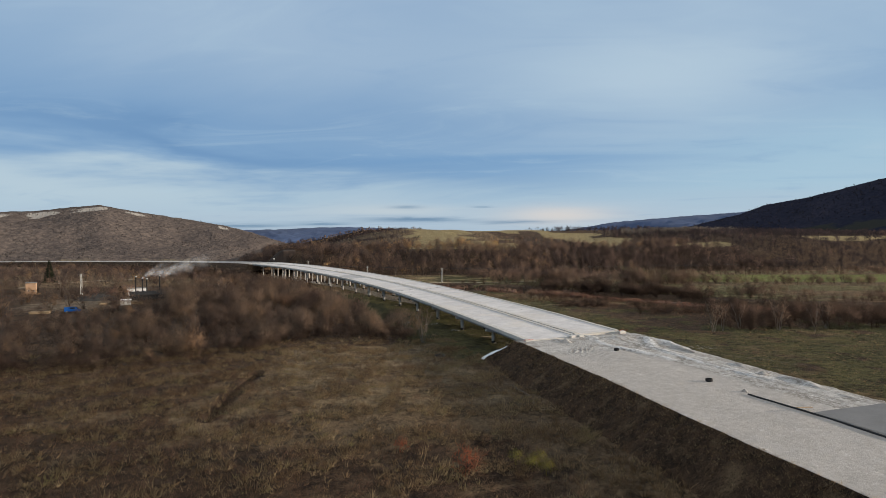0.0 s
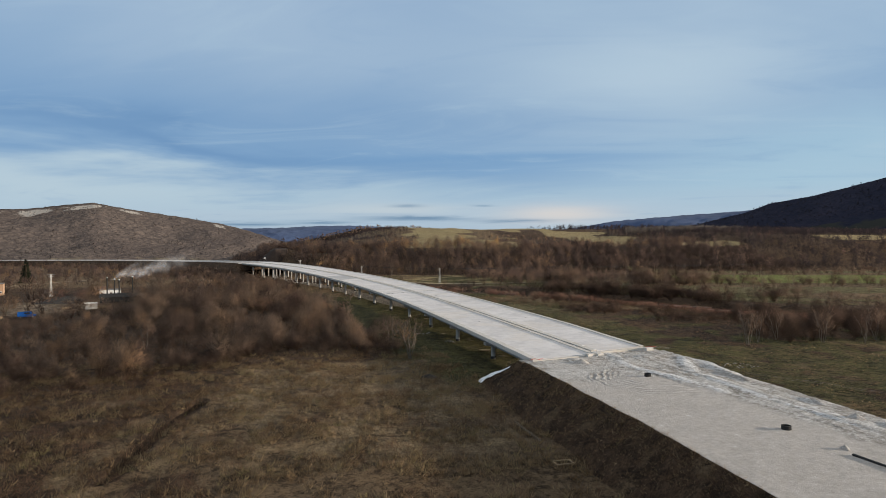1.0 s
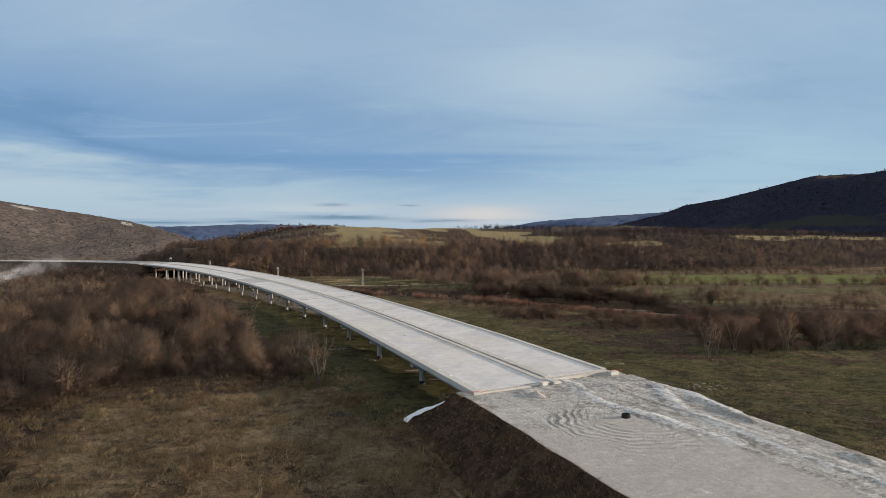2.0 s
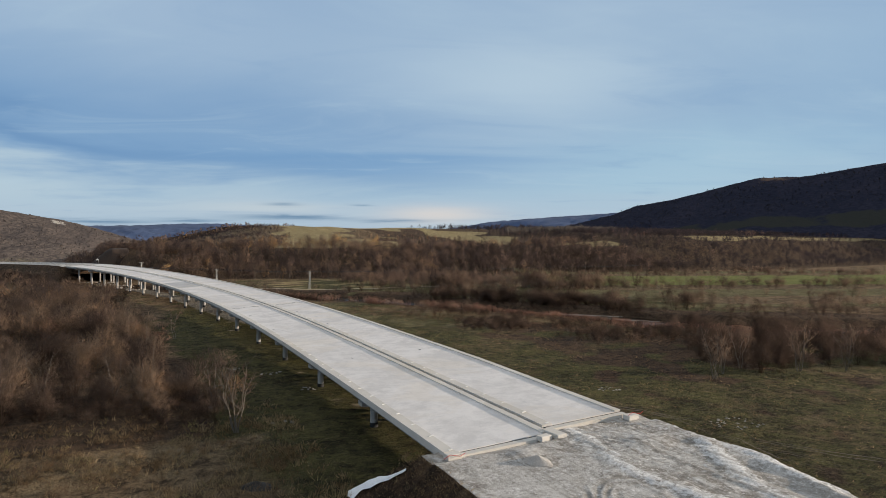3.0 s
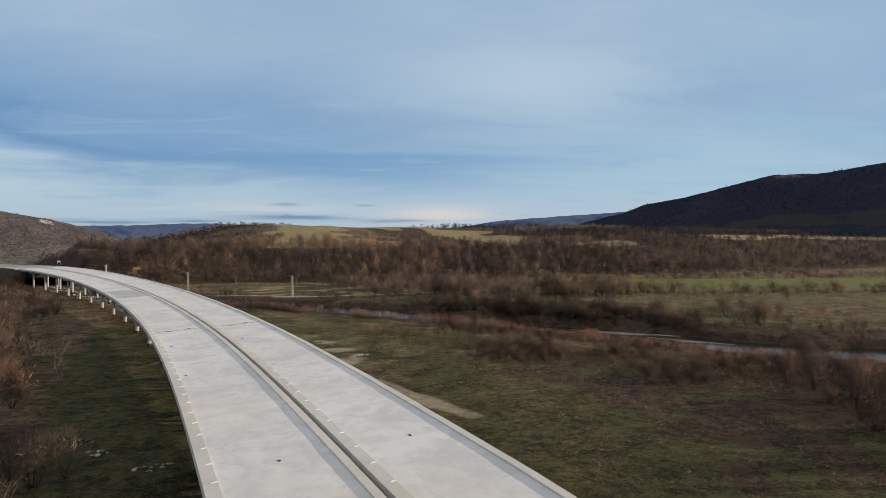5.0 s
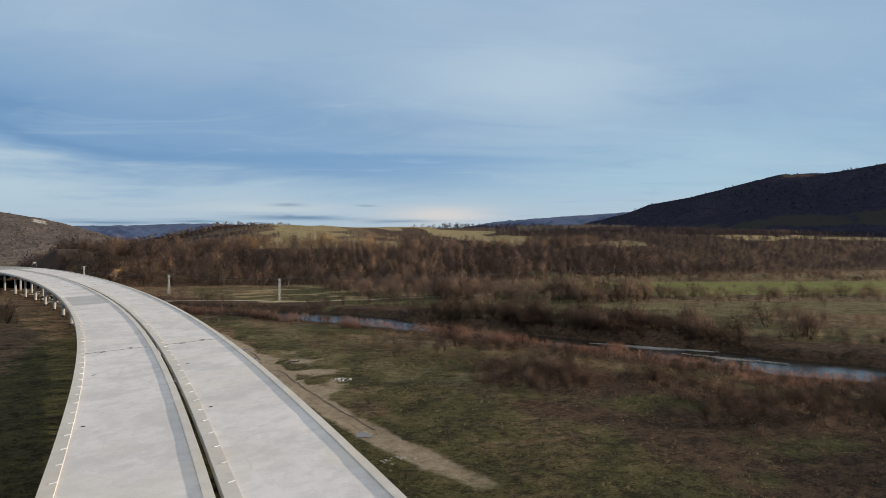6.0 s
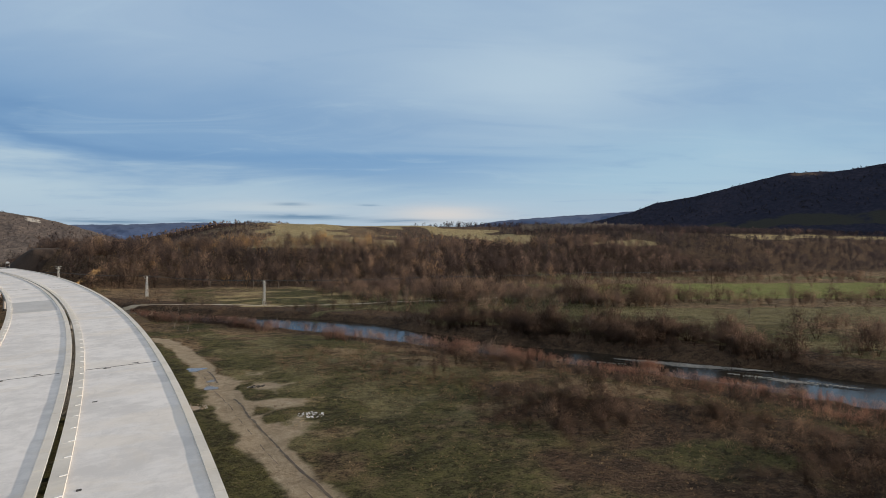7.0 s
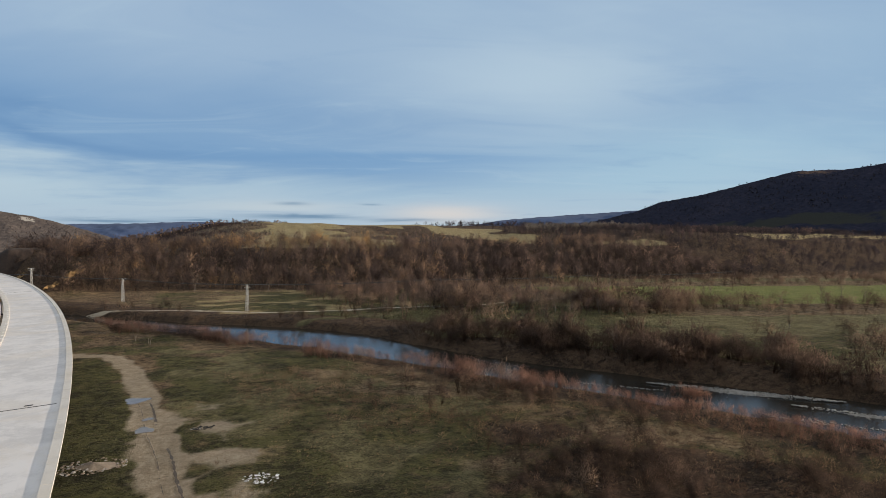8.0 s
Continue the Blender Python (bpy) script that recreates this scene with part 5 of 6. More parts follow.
# ---------------------------------------------------------------- things
steel_mat = simple("galvanised_steel", (0.50, 0.49, 0.46), 0.55, 0.2, 2.0, 0.3)
wire_mat = simple("dark_wire", (0.06, 0.06, 0.06), 0.5, 0.2, 1.0, 0.5)
black_mat = simple("soot_black", (0.018, 0.017, 0.016), 0.9, 0.4, 2.0)
rust_mat = simple("rusty_dark_metal", (0.10, 0.06, 0.04), 0.8, 0.4, 2.0, 0.3)
white_mat = simple("white_paint", (0.74, 0.74, 0.72), 0.6, 0.10, 1.0)
plaster_mat = simple("salmon_plaster", (0.42, 0.27, 0.17), 0.9, 0.15, 0.8)
roof_mat = simple("grey_roof_sheet", (0.16, 0.15, 0.14), 0.8, 0.25, 1.0)
blue_mat = simple("blue_car_paint", (0.02, 0.12, 0.42), 0.25, 0.10, 0.8, 0.2, 0.002)
glass_mat = simple("dark_window_glass", (0.02, 0.025, 0.03), 0.08, 0.1, 0.5, 0.0, 0.001)
rubber_mat = simple("black_rubber", (0.02, 0.02, 0.02), 0.8, 0.2, 3.0)
timber_mat = simple("pale_sawn_timber", (0.30, 0.22, 0.13), 0.8, 0.25, 2.0)
red_mat = simple("red_tape", (0.45, 0.035, 0.025), 0.6, 0.2, 3.0)
shingle_mat = simple("river_shingle", (0.28, 0.26, 0.23), 0.9, 0.45, 2.5, 0.0, 0.06)
lime_mat = simple("spilled_lime", (0.86, 0.87, 0.88), 0.9, 0.10, 3.0, 0.0, 0.04)
stone_mat = simple("grey_stone", (0.30, 0.28, 0.25), 0.9, 0.35, 2.0, 0.0, 0.05)
asphalt_mat = simple("old_asphalt", (0.19, 0.19, 0.19), 0.9, 0.12, 1.2)
scrap_mat = simple("pale_rubbish", (0.66, 0.67, 0.68), 0.6, 0.35, 4.0)
ash_mat = simple("ash_and_char", (0.03, 0.027, 0.024), 0.95, 0.6, 2.0, 0.0, 0.06)
soil_mat = simple("dry_clay_clods", (0.24, 0.19, 0.14), 0.95, 0.35, 1.5, 0.0, 0.05)
path_mat = simple("pale_dry_dirt", (0.42, 0.36, 0.27), 0.95, 0.25, 0.8, 0.0, 0.05)
wet_mat = simple("damp_wheel_rut", (0.105, 0.078, 0.055), 0.75, 0.35, 1.2, 0.0, 0.08)
dug_mat = simple("dug_dark_earth", (0.046, 0.029, 0.020), 0.95, 0.4, 0.3, 0.0, 0.3)
ochre_mat = simple("ochre_earth", (0.25, 0.155, 0.065), 0.95, 0.75, 1.2, 0.0, 0.6)
needle_mat = twig_material("dark_needles", [(0.018, 0.024, 0.016), (0.035, 0.045, 0.026)])


def box(name, size, mat, bevel=0.03, at=(0, 0, 0)):
    """A bevelled block that stands on its origin."""
    bm = bmesh.new()
    bmesh.ops.create_cube(bm, size=1.0)
    for v in bm.verts:
        v.co = Vector((v.co.x * size[0] + at[0], v.co.y * size[1] + at[1], (v.co.z + 0.5) * size[2] + at[2]))
    if bevel:
        bmesh.ops.bevel(bm, geom=bm.edges[:], offset=bevel, segments=1, affect="EDGES")
    me = bpy.data.meshes.new(name)
    bm.to_mesh(me)
    bm.free()
    me.materials.append(mat)
    return me


def tube(name, points, radius, mat, sides=6, taper=1.0):
    """A rod along points."""
    V, Fc = [], []
    n = len(points)
    for i, q in enumerate(points):
        a, b = Vector(points[max(i - 1, 0)]), Vector(points[min(i + 1, n - 1)])
        d = (b - a).normalized()
        u = d.cross(Vector((0.13, 0.21, 0.97)) if abs(d.z) < 0.9 else Vector((1, 0, 0))).normalized()
        v = d.cross(u)
        r = radius * (1 + (taper - 1) * i / max(n - 1, 1))
        for j in range(sides):
            w_ = 2 * math.pi * j / sides
            V.append(Vector(q) + (u * math.cos(w_) + v * math.sin(w_)) * r)
    for i in range(n - 1):
        for j in range(sides):
            Fc.append((i * sides + j, i * sides + (j + 1) % sides, (i + 1) * sides + (j + 1) % sides, (i + 1) * sides + j))
    Fc += [tuple(range(sides))[::-1], tuple(range((n - 1) * sides, n * sides))]
    return mesh_of(name, V, Fc, mat)


def joined(name, meshes):
    """Several meshes made one."""
    V, Fc, mats, idx, n = [], [], [], [], 0
    for me in meshes:
        V += [tuple(v.co) for v in me.vertices]
        Fc += [tuple(i + n for i in p_.vertices) for p_ in me.polygons]
        n += len(me.vertices)
    return mesh_of(name, V, Fc, meshes[0].materials[0])


def rock_mesh(name, seed, r, mat, flat=0.65):
    rng_ = np.random.RandomState(seed)
    bm = bmesh.new()
    bmesh.ops.create_icosphere(bm, subdivisions=1, radius=1.0)
    sc = rng_.uniform(0.7, 1.2, 3) * (1, 1, flat) * r
    for v in bm.verts:
        v.co = Vector([c * k_ * rng_.uniform(0.75, 1.15) for c, k_ in zip(v.co, sc)])
    me = bpy.data.meshes.new(name)
    bm.to_mesh(me)
    bm.free()
    me.materials.append(mat)
    return me


# lattice pylons and their line
def lattice_pylon(at, h=9.6, turn=30.0, arm=1.6):
    ob = tagged(empty("lattice_pylon", (at[0], at[1], gz(*at))), "pale grey steel lattice power pylon on grass", "pylon", "pylons of the valley line")
    ob.rotation_euler = (0, 0, radians(turn))
    w0, w1 = 0.46, 0.22
    corner = [(1, 1), (-1, 1), (-1, -1), (1, -1)]

    def at_h(c, z):
        w_ = w0 + (w1 - w0) * z / h
        return (c[0] * w_, c[1] * w_, z)

    for c in corner:
        part("leg", tube("leg", [at_h(c, -0.3), at_h(c, h)], 0.085, steel_mat, 4), ob)
    n = 9
    for a, b in zip(corner, corner[1:] + corner[:1]):
        rods = []
        for i in range(n):
            z0, z1 = h * i / n, h * (i + 1) / n
            p0, p1 = (at_h(a, z0), at_h(b, z1)) if i % 2 else (at_h(b, z0), at_h(a, z1))
            rods += [tube("brace", [p0, p1], 0.05, steel_mat, 3), tube("brace", [at_h(a, z1), at_h(b, z1)], 0.04, steel_mat, 3)]
        part("bracing", joined("bracing", rods), ob)
    for z, l in ((h - 0.1, arm), (h - 1.0, arm * 0.8)):
        part("crossarm", tube("crossarm", [(-l, 0, z), (l, 0, z)], 0.07, steel_mat, 4), ob)
        for x in (-l * 0.95, l * 0.95):
            part("insulator", tube("insulator", [(x, 0, z), (x, 0, z + 0.3)], 0.07, glass_mat, 5), ob)
    return ob


LINE = [(-60, 640), (24, 525), (65, 466), (107, 405), (183, 404), (262, 402), (345, 398)]
for q in LINE[1:4]:
    lattice_pylon(q, 12.6 if q[1] > 500 else 9.6)


def utility_pole(at, h=9.5):
    ob = tagged(empty("utility_pole", (at[0], at[1], gz(*at))), "weathered wooden utility pole with crossarm", "pole", "poles of the valley line")
    part("post", tube("post", [(0, 0, -0.3), (0, 0, h)], 0.17, rust_mat, 8, 0.7), ob)
    part("crossarm", tube("crossarm", [(0, -1.1, h - 0.5), (0, 1.1, h - 0.5)], 0.07, rust_mat, 4), ob)
    for y in (-1.0, 0, 1.0):
        part("insulator", tube("insulator", [(0, y, h - 0.5), (0, y, h - 0.2)], 0.06, glass_mat, 5), ob)
    return ob


for q in LINE[4:]:
    utility_pole(q)
line = tagged(empty("power_line", (107, 405, 0)), "thin sagging power wires between pylons", "wires")
for a, b in zip(LINE[:-1], LINE[1:]):
    for side in (-1.4, 0.0, 1.4):
        za, zb = gz(*a) + 9.6, gz(*b) + 9.6
        pts = []
        for i in range(9):
            f = i / 8
            pts.append((a[0] + (b[0] - a[0]) * f - 107 + side * 0.8, a[1] + (b[1] - a[1]) * f - 405 + side * 0.6, za + (zb - za) * f - 6.0 * f * (1 - f) * 0.45))
        part("wire", tube("wire", pts, 0.05, wire_mat, 3), line)

lattice_pylon((-99, 360), 10.8, 10.0)


# things on the fill at the end of the viaduct
def concrete_block(s_, o, size, turn=0.0, label="cast concrete block on gravel"):
    q = on_road(s_, o)
    ob = tagged(new("concrete_block", box("concrete_block", size, curb_mat, 0.05)), label, "block", "blocks at the viaduct's end")
    ob.matrix_world = pose(q[0], q[1], float(fill_top(np.array([s_]), np.array([o]))[0]) + 0.02, 0, 0, turn)
    return ob


concrete_block(4.2, -1.6, (1.3, 0.8, 0.55), 8, "small cast concrete block on gravel")
concrete_block(4.8, 0.0, (1.15, 2.5, 0.5), 4, "long cast concrete block beside the deck joint")
concrete_block(5.2, 10.2, (1.5, 0.9, 0.55), 6, "small cast concrete block by the kerb")
concrete_block(4.3, -11.4, (1.5, 0.9, 0.55), 3, "small cast concrete block by the kerb")
for lo, hi in DECKS:
    vpart("abutment_beam", loft("abutment_beam", [(lo, -0.02), (hi, -0.02), (hi, -1.6), (lo, -1.6)], [NEAR_END[lo] - 1.05, NEAR_END[lo] - 0.35], curb_mat, draw_in=edge_in), label="pale concrete beam at the deck's end")
    vpart("expansion_joint", loft("expansion_joint", [(lo, -0.1), (hi, -0.1), (hi, -1.2), (lo, -1.2)], [NEAR_END[lo] - 0.34, NEAR_END[lo] - 0.01], joint_mat, draw_in=edge_in), label="dark open joint at the deck's end")
for s_, o in ((3.6, -11.6), (4.6, 10.3)):
    q = on_road(s_, o, 0.3)
    tape = tagged(new("warning_tape", tube("warning_tape", [(q[0] - 1.0, q[1], q[2] - 0.05), (q[0] - 0.3, q[1] + 0.2, q[2] + 0.15), (q[0] + 0.5, q[1] - 0.1, q[2]), (q[0] + 1.2, q[1] + 0.2, q[2] + 0.1)], 0.03, red_mat, 4)), "red warning tape strung by the kerb end", "tape", "tapes at the viaduct's end")


def manhole_ring(x, y, turn=0):
    s_ = y - 112.0
    o = x - float(np.interp(s_, _s, _x))
    z = float(fill_top(np.array([s_]), np.array([o]))[0])
    ob = tagged(empty("manhole_shaft", (x, y, z - 0.15)), "dark concrete manhole ring standing out of gravel", "manhole", "manholes in the fill")
    prof = [(0.48, 0.0), (0.46, 0.55), (0.38, 0.55), (0.38, 0.1), (0.0, 0.1)]
    V, Fc, n = [], [], 18
    for r, z_ in prof:
        V += [(r * math.cos(2 * math.pi * i / n), r * math.sin(2 * math.pi * i / n), z_) for i in range(n)]
    for j in range(len(prof) - 1):
        for i in range(n):
            Fc.append((j * n + i, j * n + (i + 1) % n, (j + 1) * n + (i + 1) % n, (j + 1) * n + i))
    part("ring", mesh_of("ring", V, Fc, black_mat), ob)
    for i in range(7):
        st_ = part("clod", rock_mesh("clod", 60 + i, 0.17, stone_mat), ob)
        st_.location = (1.0 + 0.45 * i, -0.5 * math.sin(i * 2.3) - 0.12 * i, 0.1)
    return ob


manhole_ring(58.3, 99.0)
manhole_ring(57.2, 73.0)


def heap(name, x, y, z, r, h, mat, label, category, seed=1):
    n, m_ = 20, 7
    V, Fc = [(0, 0, h)], []
    rng_ = np.random.RandomState(seed)
    for j in range(1, m_ + 1):
        f = j / m_
        for i in range(n):
            a = 2 * math.pi * i / n
            rr = r * f * (1 + 0.22 * math.sin(2 * a + seed) + 0.12 * math.sin(5 * a + seed * 2)) * rng_.uniform(0.94, 1.06)
            V.append((rr * math.cos(a), rr * math.sin(a), h * (1 - f) ** 0.8 * rng_.uniform(0.9, 1.1) - 0.25 * f))
    for i in range(n):
        Fc.append((0, 1 + i, 1 + (i + 1) % n))
    for j in range(m_ - 1):
        for i in range(n):
            a, b = 1 + j * n + i, 1 + j * n + (i + 1) % n
            Fc.append((a, a + n, b + n, b))
    ob = tagged(new(name, mesh_of(name, V, Fc, mat, True)), label, category)
    ob.location = (x, y, z)
    return ob


heap("gravel_heap", 66.4, 73.4, 4.70, 0.95, 0.62, gravel_mat, "small pale heap of crushed stone on fill", "heap", 3)
heap("gravel_heap", 54.4, 111.4, 4.40, 1.5, 0.55, gravel_mat, "low pale heap of crushed stone by the deck", "heap", 4)
heap("gravel_heap", 57.4, 66.5, 4.45, 0.6, 0.4, gravel_mat, "small pale heap of crushed stone beside pipe", "heap", 5)
heap("earth_heap", -82, 321, gz(-82, 321) - 0.1, 9, 3.0, ash_mat, "dark heap of coal slack in the yard", "heap", 7)
heap("earth_mound", 33.5, 128.6, gz(33.5, 128.6), 1.7, 0.6, ash_mat, "small dark mound of earth on grass", "mound", 9)

pipe_pts = [tuple(on_road(s_, -3.0 + 0.15 * math.sin(s_ * 0.3), 0.05)) for s_ in np.arange(-47, -140, -4.0)]
tagged(new("drain_pipe", tube("drain_pipe", pipe_pts, 0.13, rubber_mat, 6)), "long black drain pipe lying along the fill", "pipe")
plank = tagged(new("plank", box("plank", (2.6, 0.22, 0.08), timber_mat, 0.01)), "pale plank lying across the pipe", "plank")
plank.matrix_world = pose(57.2, 57.0, 4.75, 0, 6, 12)
sa, oa = np.meshgrid(np.arange(-200, -55, 1.5), np.arange(-2.4, 7.9, 0.9), indexing="ij")
pa = on_road(sa, oa)
tagged(new("road_asphalt", grid_mesh("road_asphalt", pa[..., 0], pa[..., 1], fill_top(sa, oa) + 0.05 + 0 * sa, asphalt_mat)), "finished strip of grey asphalt on the fill", "road", kind="structure")


def drain_chute(a, b, wide=0.5, mat=pier_mat, label="narrow concrete drain chute down a grassy slope"):
    """A shallow channel laid on a slope from a to b."""
    a, b = Vector(a), Vector(b)
    d = (b - a).normalized()
    u = d.cross(Vector((0, 0, 1))).normalized() * wide / 2
    n = u.cross(d).normalized()
    n = n if n.z > 0 else -n
    prof = [(-1, -0.25), (-1, 0.16), (-0.7, 0.16), (-0.55, 0.03), (0.55, 0.03), (0.7, 0.16), (1, 0.16), (1, -0.25)]
    V = [q + u * x + n * z for q in (a, b) for x, z in prof]
    m_ = len(prof)
    Fc = [(i, (i + 1) % m_, m_ + (i + 1) % m_, m_ + i) for i in range(m_)] + [tuple(range(m_))[::-1], tuple(range(m_, 2 * m_))]
    return tagged(new("drain_chute", mesh_of("drain_chute", V, Fc, mat)), label, "drain", "drain chutes of the embankment")


for xa, ya, za, xb, yb, zb in ((41.6, 95.2, 0.5, 45.2, 94.9, 3.2), (40.8, 84.6, 0.3, 45.0, 84.3, 3.0), (40.6, 68.3, 0.3, 44.6, 68.0, 3.1)):
    drain_chute((xa, ya, za), (xb, yb, zb), 0.20, pier_mat)
u_, v_ = np.meshgrid(np.linspace(0, 1, 26), np.linspace(-1, 1, 7))
half_ = np.interp(u_, [0, 0.12, 0.35, 0.7, 1], [0.7, 1.25, 0.75, 0.3, 0.1]) * (1 + 0.22 * np.sin(u_ * 23 + 2 * v_))
lx_ = 41.0 + 4.0 * u_ + 0.45 * v_ * half_
ly_ = 123.0 - 4.4 * u_ + 0.3 * np.sin(u_ * 6) + 0.75 * v_ * half_
so_ = np.stack([ly_ - 112.0, lx_ - np.interp(ly_ - 112.0, _s, _x)], -1)
slope_ = fill_top(so_[..., 0], so_[..., 1]) - np.maximum(np.clip(-so_[..., 1] - 13.5, 0, None) * 0.72, np.clip(so_[..., 0] - 6.5, 0, None) * 0.85)
lz_ = np.maximum(slope_, ground_z(lx_, ly_)) + 0.16 + 0.14 * (1 - v_ ** 2)
tagged(new("lime_spill", grid_mesh("lime_spill", lx_, ly_, lz_, lime_mat)), "white tongue of spilled lime below the abutment", "spill")
drain_chute((38.2, 99, -0.52), (38.0, 86, -0.50), 0.22, soil_mat, "concrete ditch lining along the embankment's toe")
frame_ = tagged(empty("pallet", (37.2, 82.5, gz(37.2, 82.5))), "old broken timber pallet lying in weeds", "pallet")
for sx, sy, at in ((2.0, 0.12, (0, 0.6, 0.1)), (2.0, 0.12, (0, -0.6, 0.1)), (0.12, 1.3, (0.95, 0, 0.1)), (0.12, 1.3, (-0.95, 0, 0.1))):
    part("rail", box("rail", (sx, sy, 0.12), timber_mat, 0.01, at), frame_)


# meadow by the river
def scatter_pieces(name, at, n, r, size, mats, label, category, part_name, seed, flat=0.5):
    ob = tagged(empty(name, (at[0], at[1], gz(*at))), label, category)
    rng_ = np.random.RandomState(seed)
    shapes = [rock_mesh(part_name, seed * 10 + i, 1.0, mats[i % len(mats)], flat) for i in range(6)]
    for i in range(n):
        a, q = rng_.uniform(0, 6.283), r * rng_.uniform(0, 1) ** 0.6
        x, y = q * math.cos(a) * 1.4, q * math.sin(a)
        sc = size * rng_.uniform(0.4, 1.3)
        z = gz(at[0] + x, at[1] + y) - gz(*at) + sc * flat * 0.3
        part(part_name, shapes[i % 6], ob, m=pose(x, y, z, rng_.uniform(-25, 25), rng_.uniform(-25, 25), rng_.uniform(0, 360)) @ Matrix.Diagonal((sc, sc, sc, 1)))
    return ob


scatter_pieces("rubbish_pile", (86.0, 238.2), 95, 1.4, 0.16, [scrap_mat, scrap_mat, stone_mat], "dumped pile of white and grey rubbish on grass", "rubbish", "scrap", 3, 0.35)
scatter_pieces("burnt_patch", (82.0, 260.0), 34, 1.0, 0.30, [ash_mat, black_mat, ash_mat, black_mat, ash_mat, stone_mat], "burnt black patch with ash and scraps", "ashes", "char", 4, 0.3)
scatter_pieces("rubble_pile", (70.2, 249.5), 170, 2.5, 0.20, [stone_mat, soil_mat, soil_mat], "flattened pile of pale broken concrete", "rubble", "chunk", 5, 0.45)
scatter_pieces("boulders", (54, 417.5), 40, 4.5, 0.9, [stone_mat], "pale boulders at the river's riffle", "rocks", "boulder", 6, 0.6)
scatter_pieces("boulders", (72, 402), 14, 4.0, 0.8, [stone_mat], "pale boulders on the river bank", "rocks", "boulder", 7, 0.6)
scatter_pieces("rubble_pile", (92, 146), 16, 1.6, 0.24, [stone_mat], "pale flat stones lying in the meadow", "rubble", "chunk", 8, 0.35)
scatter_pieces("rubble_pile", (94.4, 123.5), 40, 2.8, 0.22, [stone_mat], "small pale stones strewn over the meadow", "rubble", "chunk", 18, 0.4)
scatter_pieces("rubble_pile", (80, 196), 16, 1.6, 0.24, [stone_mat], "pale flat stones lying in the meadow", "rubble", "chunk", 9, 0.35)
scatter_pieces("rubble_pile", (178, 388), 40, 6.0, 0.7, [stone_mat], "pale heaped stones beside a field path", "rubble", "chunk", 10, 0.5)
for i, (q, o) in enumerate([(424, -1.5), (408, 3.0), (390, -3.0), (372, 1.0), (352, -2.0), (330, -4.0)]):
    at_ = on_road(q, o)
    scatter_pieces("rubble_pile", (float(at_[0]), float(at_[1])), 46, 4.2, 0.62, [stone_mat, soil_mat], "pale heap of stones and spoil under the viaduct", "rubble", "chunk", 40 + i, 0.6)
for i, q in enumerate([(48.6, 168.0), (39, 191), (33, 163), (41, 150), (45, 183), (36, 176)]):
    scatter_pieces("rubble_pile", q, 12, 1.4, 0.27, [stone_mat], "scattered pale stones on shaded grass", "rubble", "chunk", 20 + i, 0.35)


heap("clay_heap", 70.4, 249.5, gz(70.4, 249.5) - 0.1, 2.9, 0.55, soil_mat, "low spread heap of pale clay beside the bridge", "heap", 15)


def puddle(x, y, rx, ry, seed):
    n = 28
    V = [(0, 0, 0)] + [(rx * (1 + 0.22 * math.sin(3 * a + seed) + 0.12 * math.sin(5 * a)) * math.cos(a), ry * (1 + 0.22 * math.sin(3 * a + seed)) * math.sin(a), 0) for a in np.linspace(0, 2 * math.pi, n + 1)[:-1]]
    ob = tagged(new("puddle", mesh_of("puddle", V, [(0, 1 + i, 1 + (i + 1) % n) for i in range(n)], puddle_mat)), "shallow puddle reflecting sky on a dirt track", "puddle", "puddles on the track")
    zs = [gz(x + v[0], y + v[1]) for v in V]
    ob.location = (x, y, sorted(zs)[len(zs) * 3 // 4] + 0.01)
    return ob


puddle(73.8, 279.0, 1.7, 1.9, 1)
puddle(75.4, 267.6, 0.8, 0.9, 2)
puddle(75.0, 262.2, 1.2, 1.4, 3)
puddle(79.5, 206.5, 0.9, 1.2, 4)

# wheel ruts of the dirt track
for a_, off, thin in ((0, -1.5, 0.05), (1, 0.0, 0.13)):
    line_ = np.array([(75.4, 279.6), (76.4, 267.0), (77.3, 255.8), (78.0, 246.8), (78.6, 236.6), (79.6, 222.0), (81.5, 208.0)])
    tt = np.linspace(0, len(line_) - 1, 120)
    cx, cy = np.interp(tt, range(len(line_)), line_[:, 0]), np.interp(tt, range(len(line_)), line_[:, 1])
    wide_ = thin + 0.10 * wave(cx * 3, cy * 3, 5, 120 + a_, 3)
    U = np.linspace(-1, 1, 4)[None, :]
    rx_ = cx[:, None] + off + U * np.clip(wide_, 0.015, None)[:, None] + 0.10 * np.sin(tt * 3)[:, None]
    ry_ = cy[:, None] + 0 * U
    tagged(new("trim_wheel_rut", grid_mesh("trim_wheel_rut", rx_, ry_, ground_z(rx_, ry_) + 0.04, wet_mat)), "damp dark wheel rut in a dirt track", "rut", kind="structure")

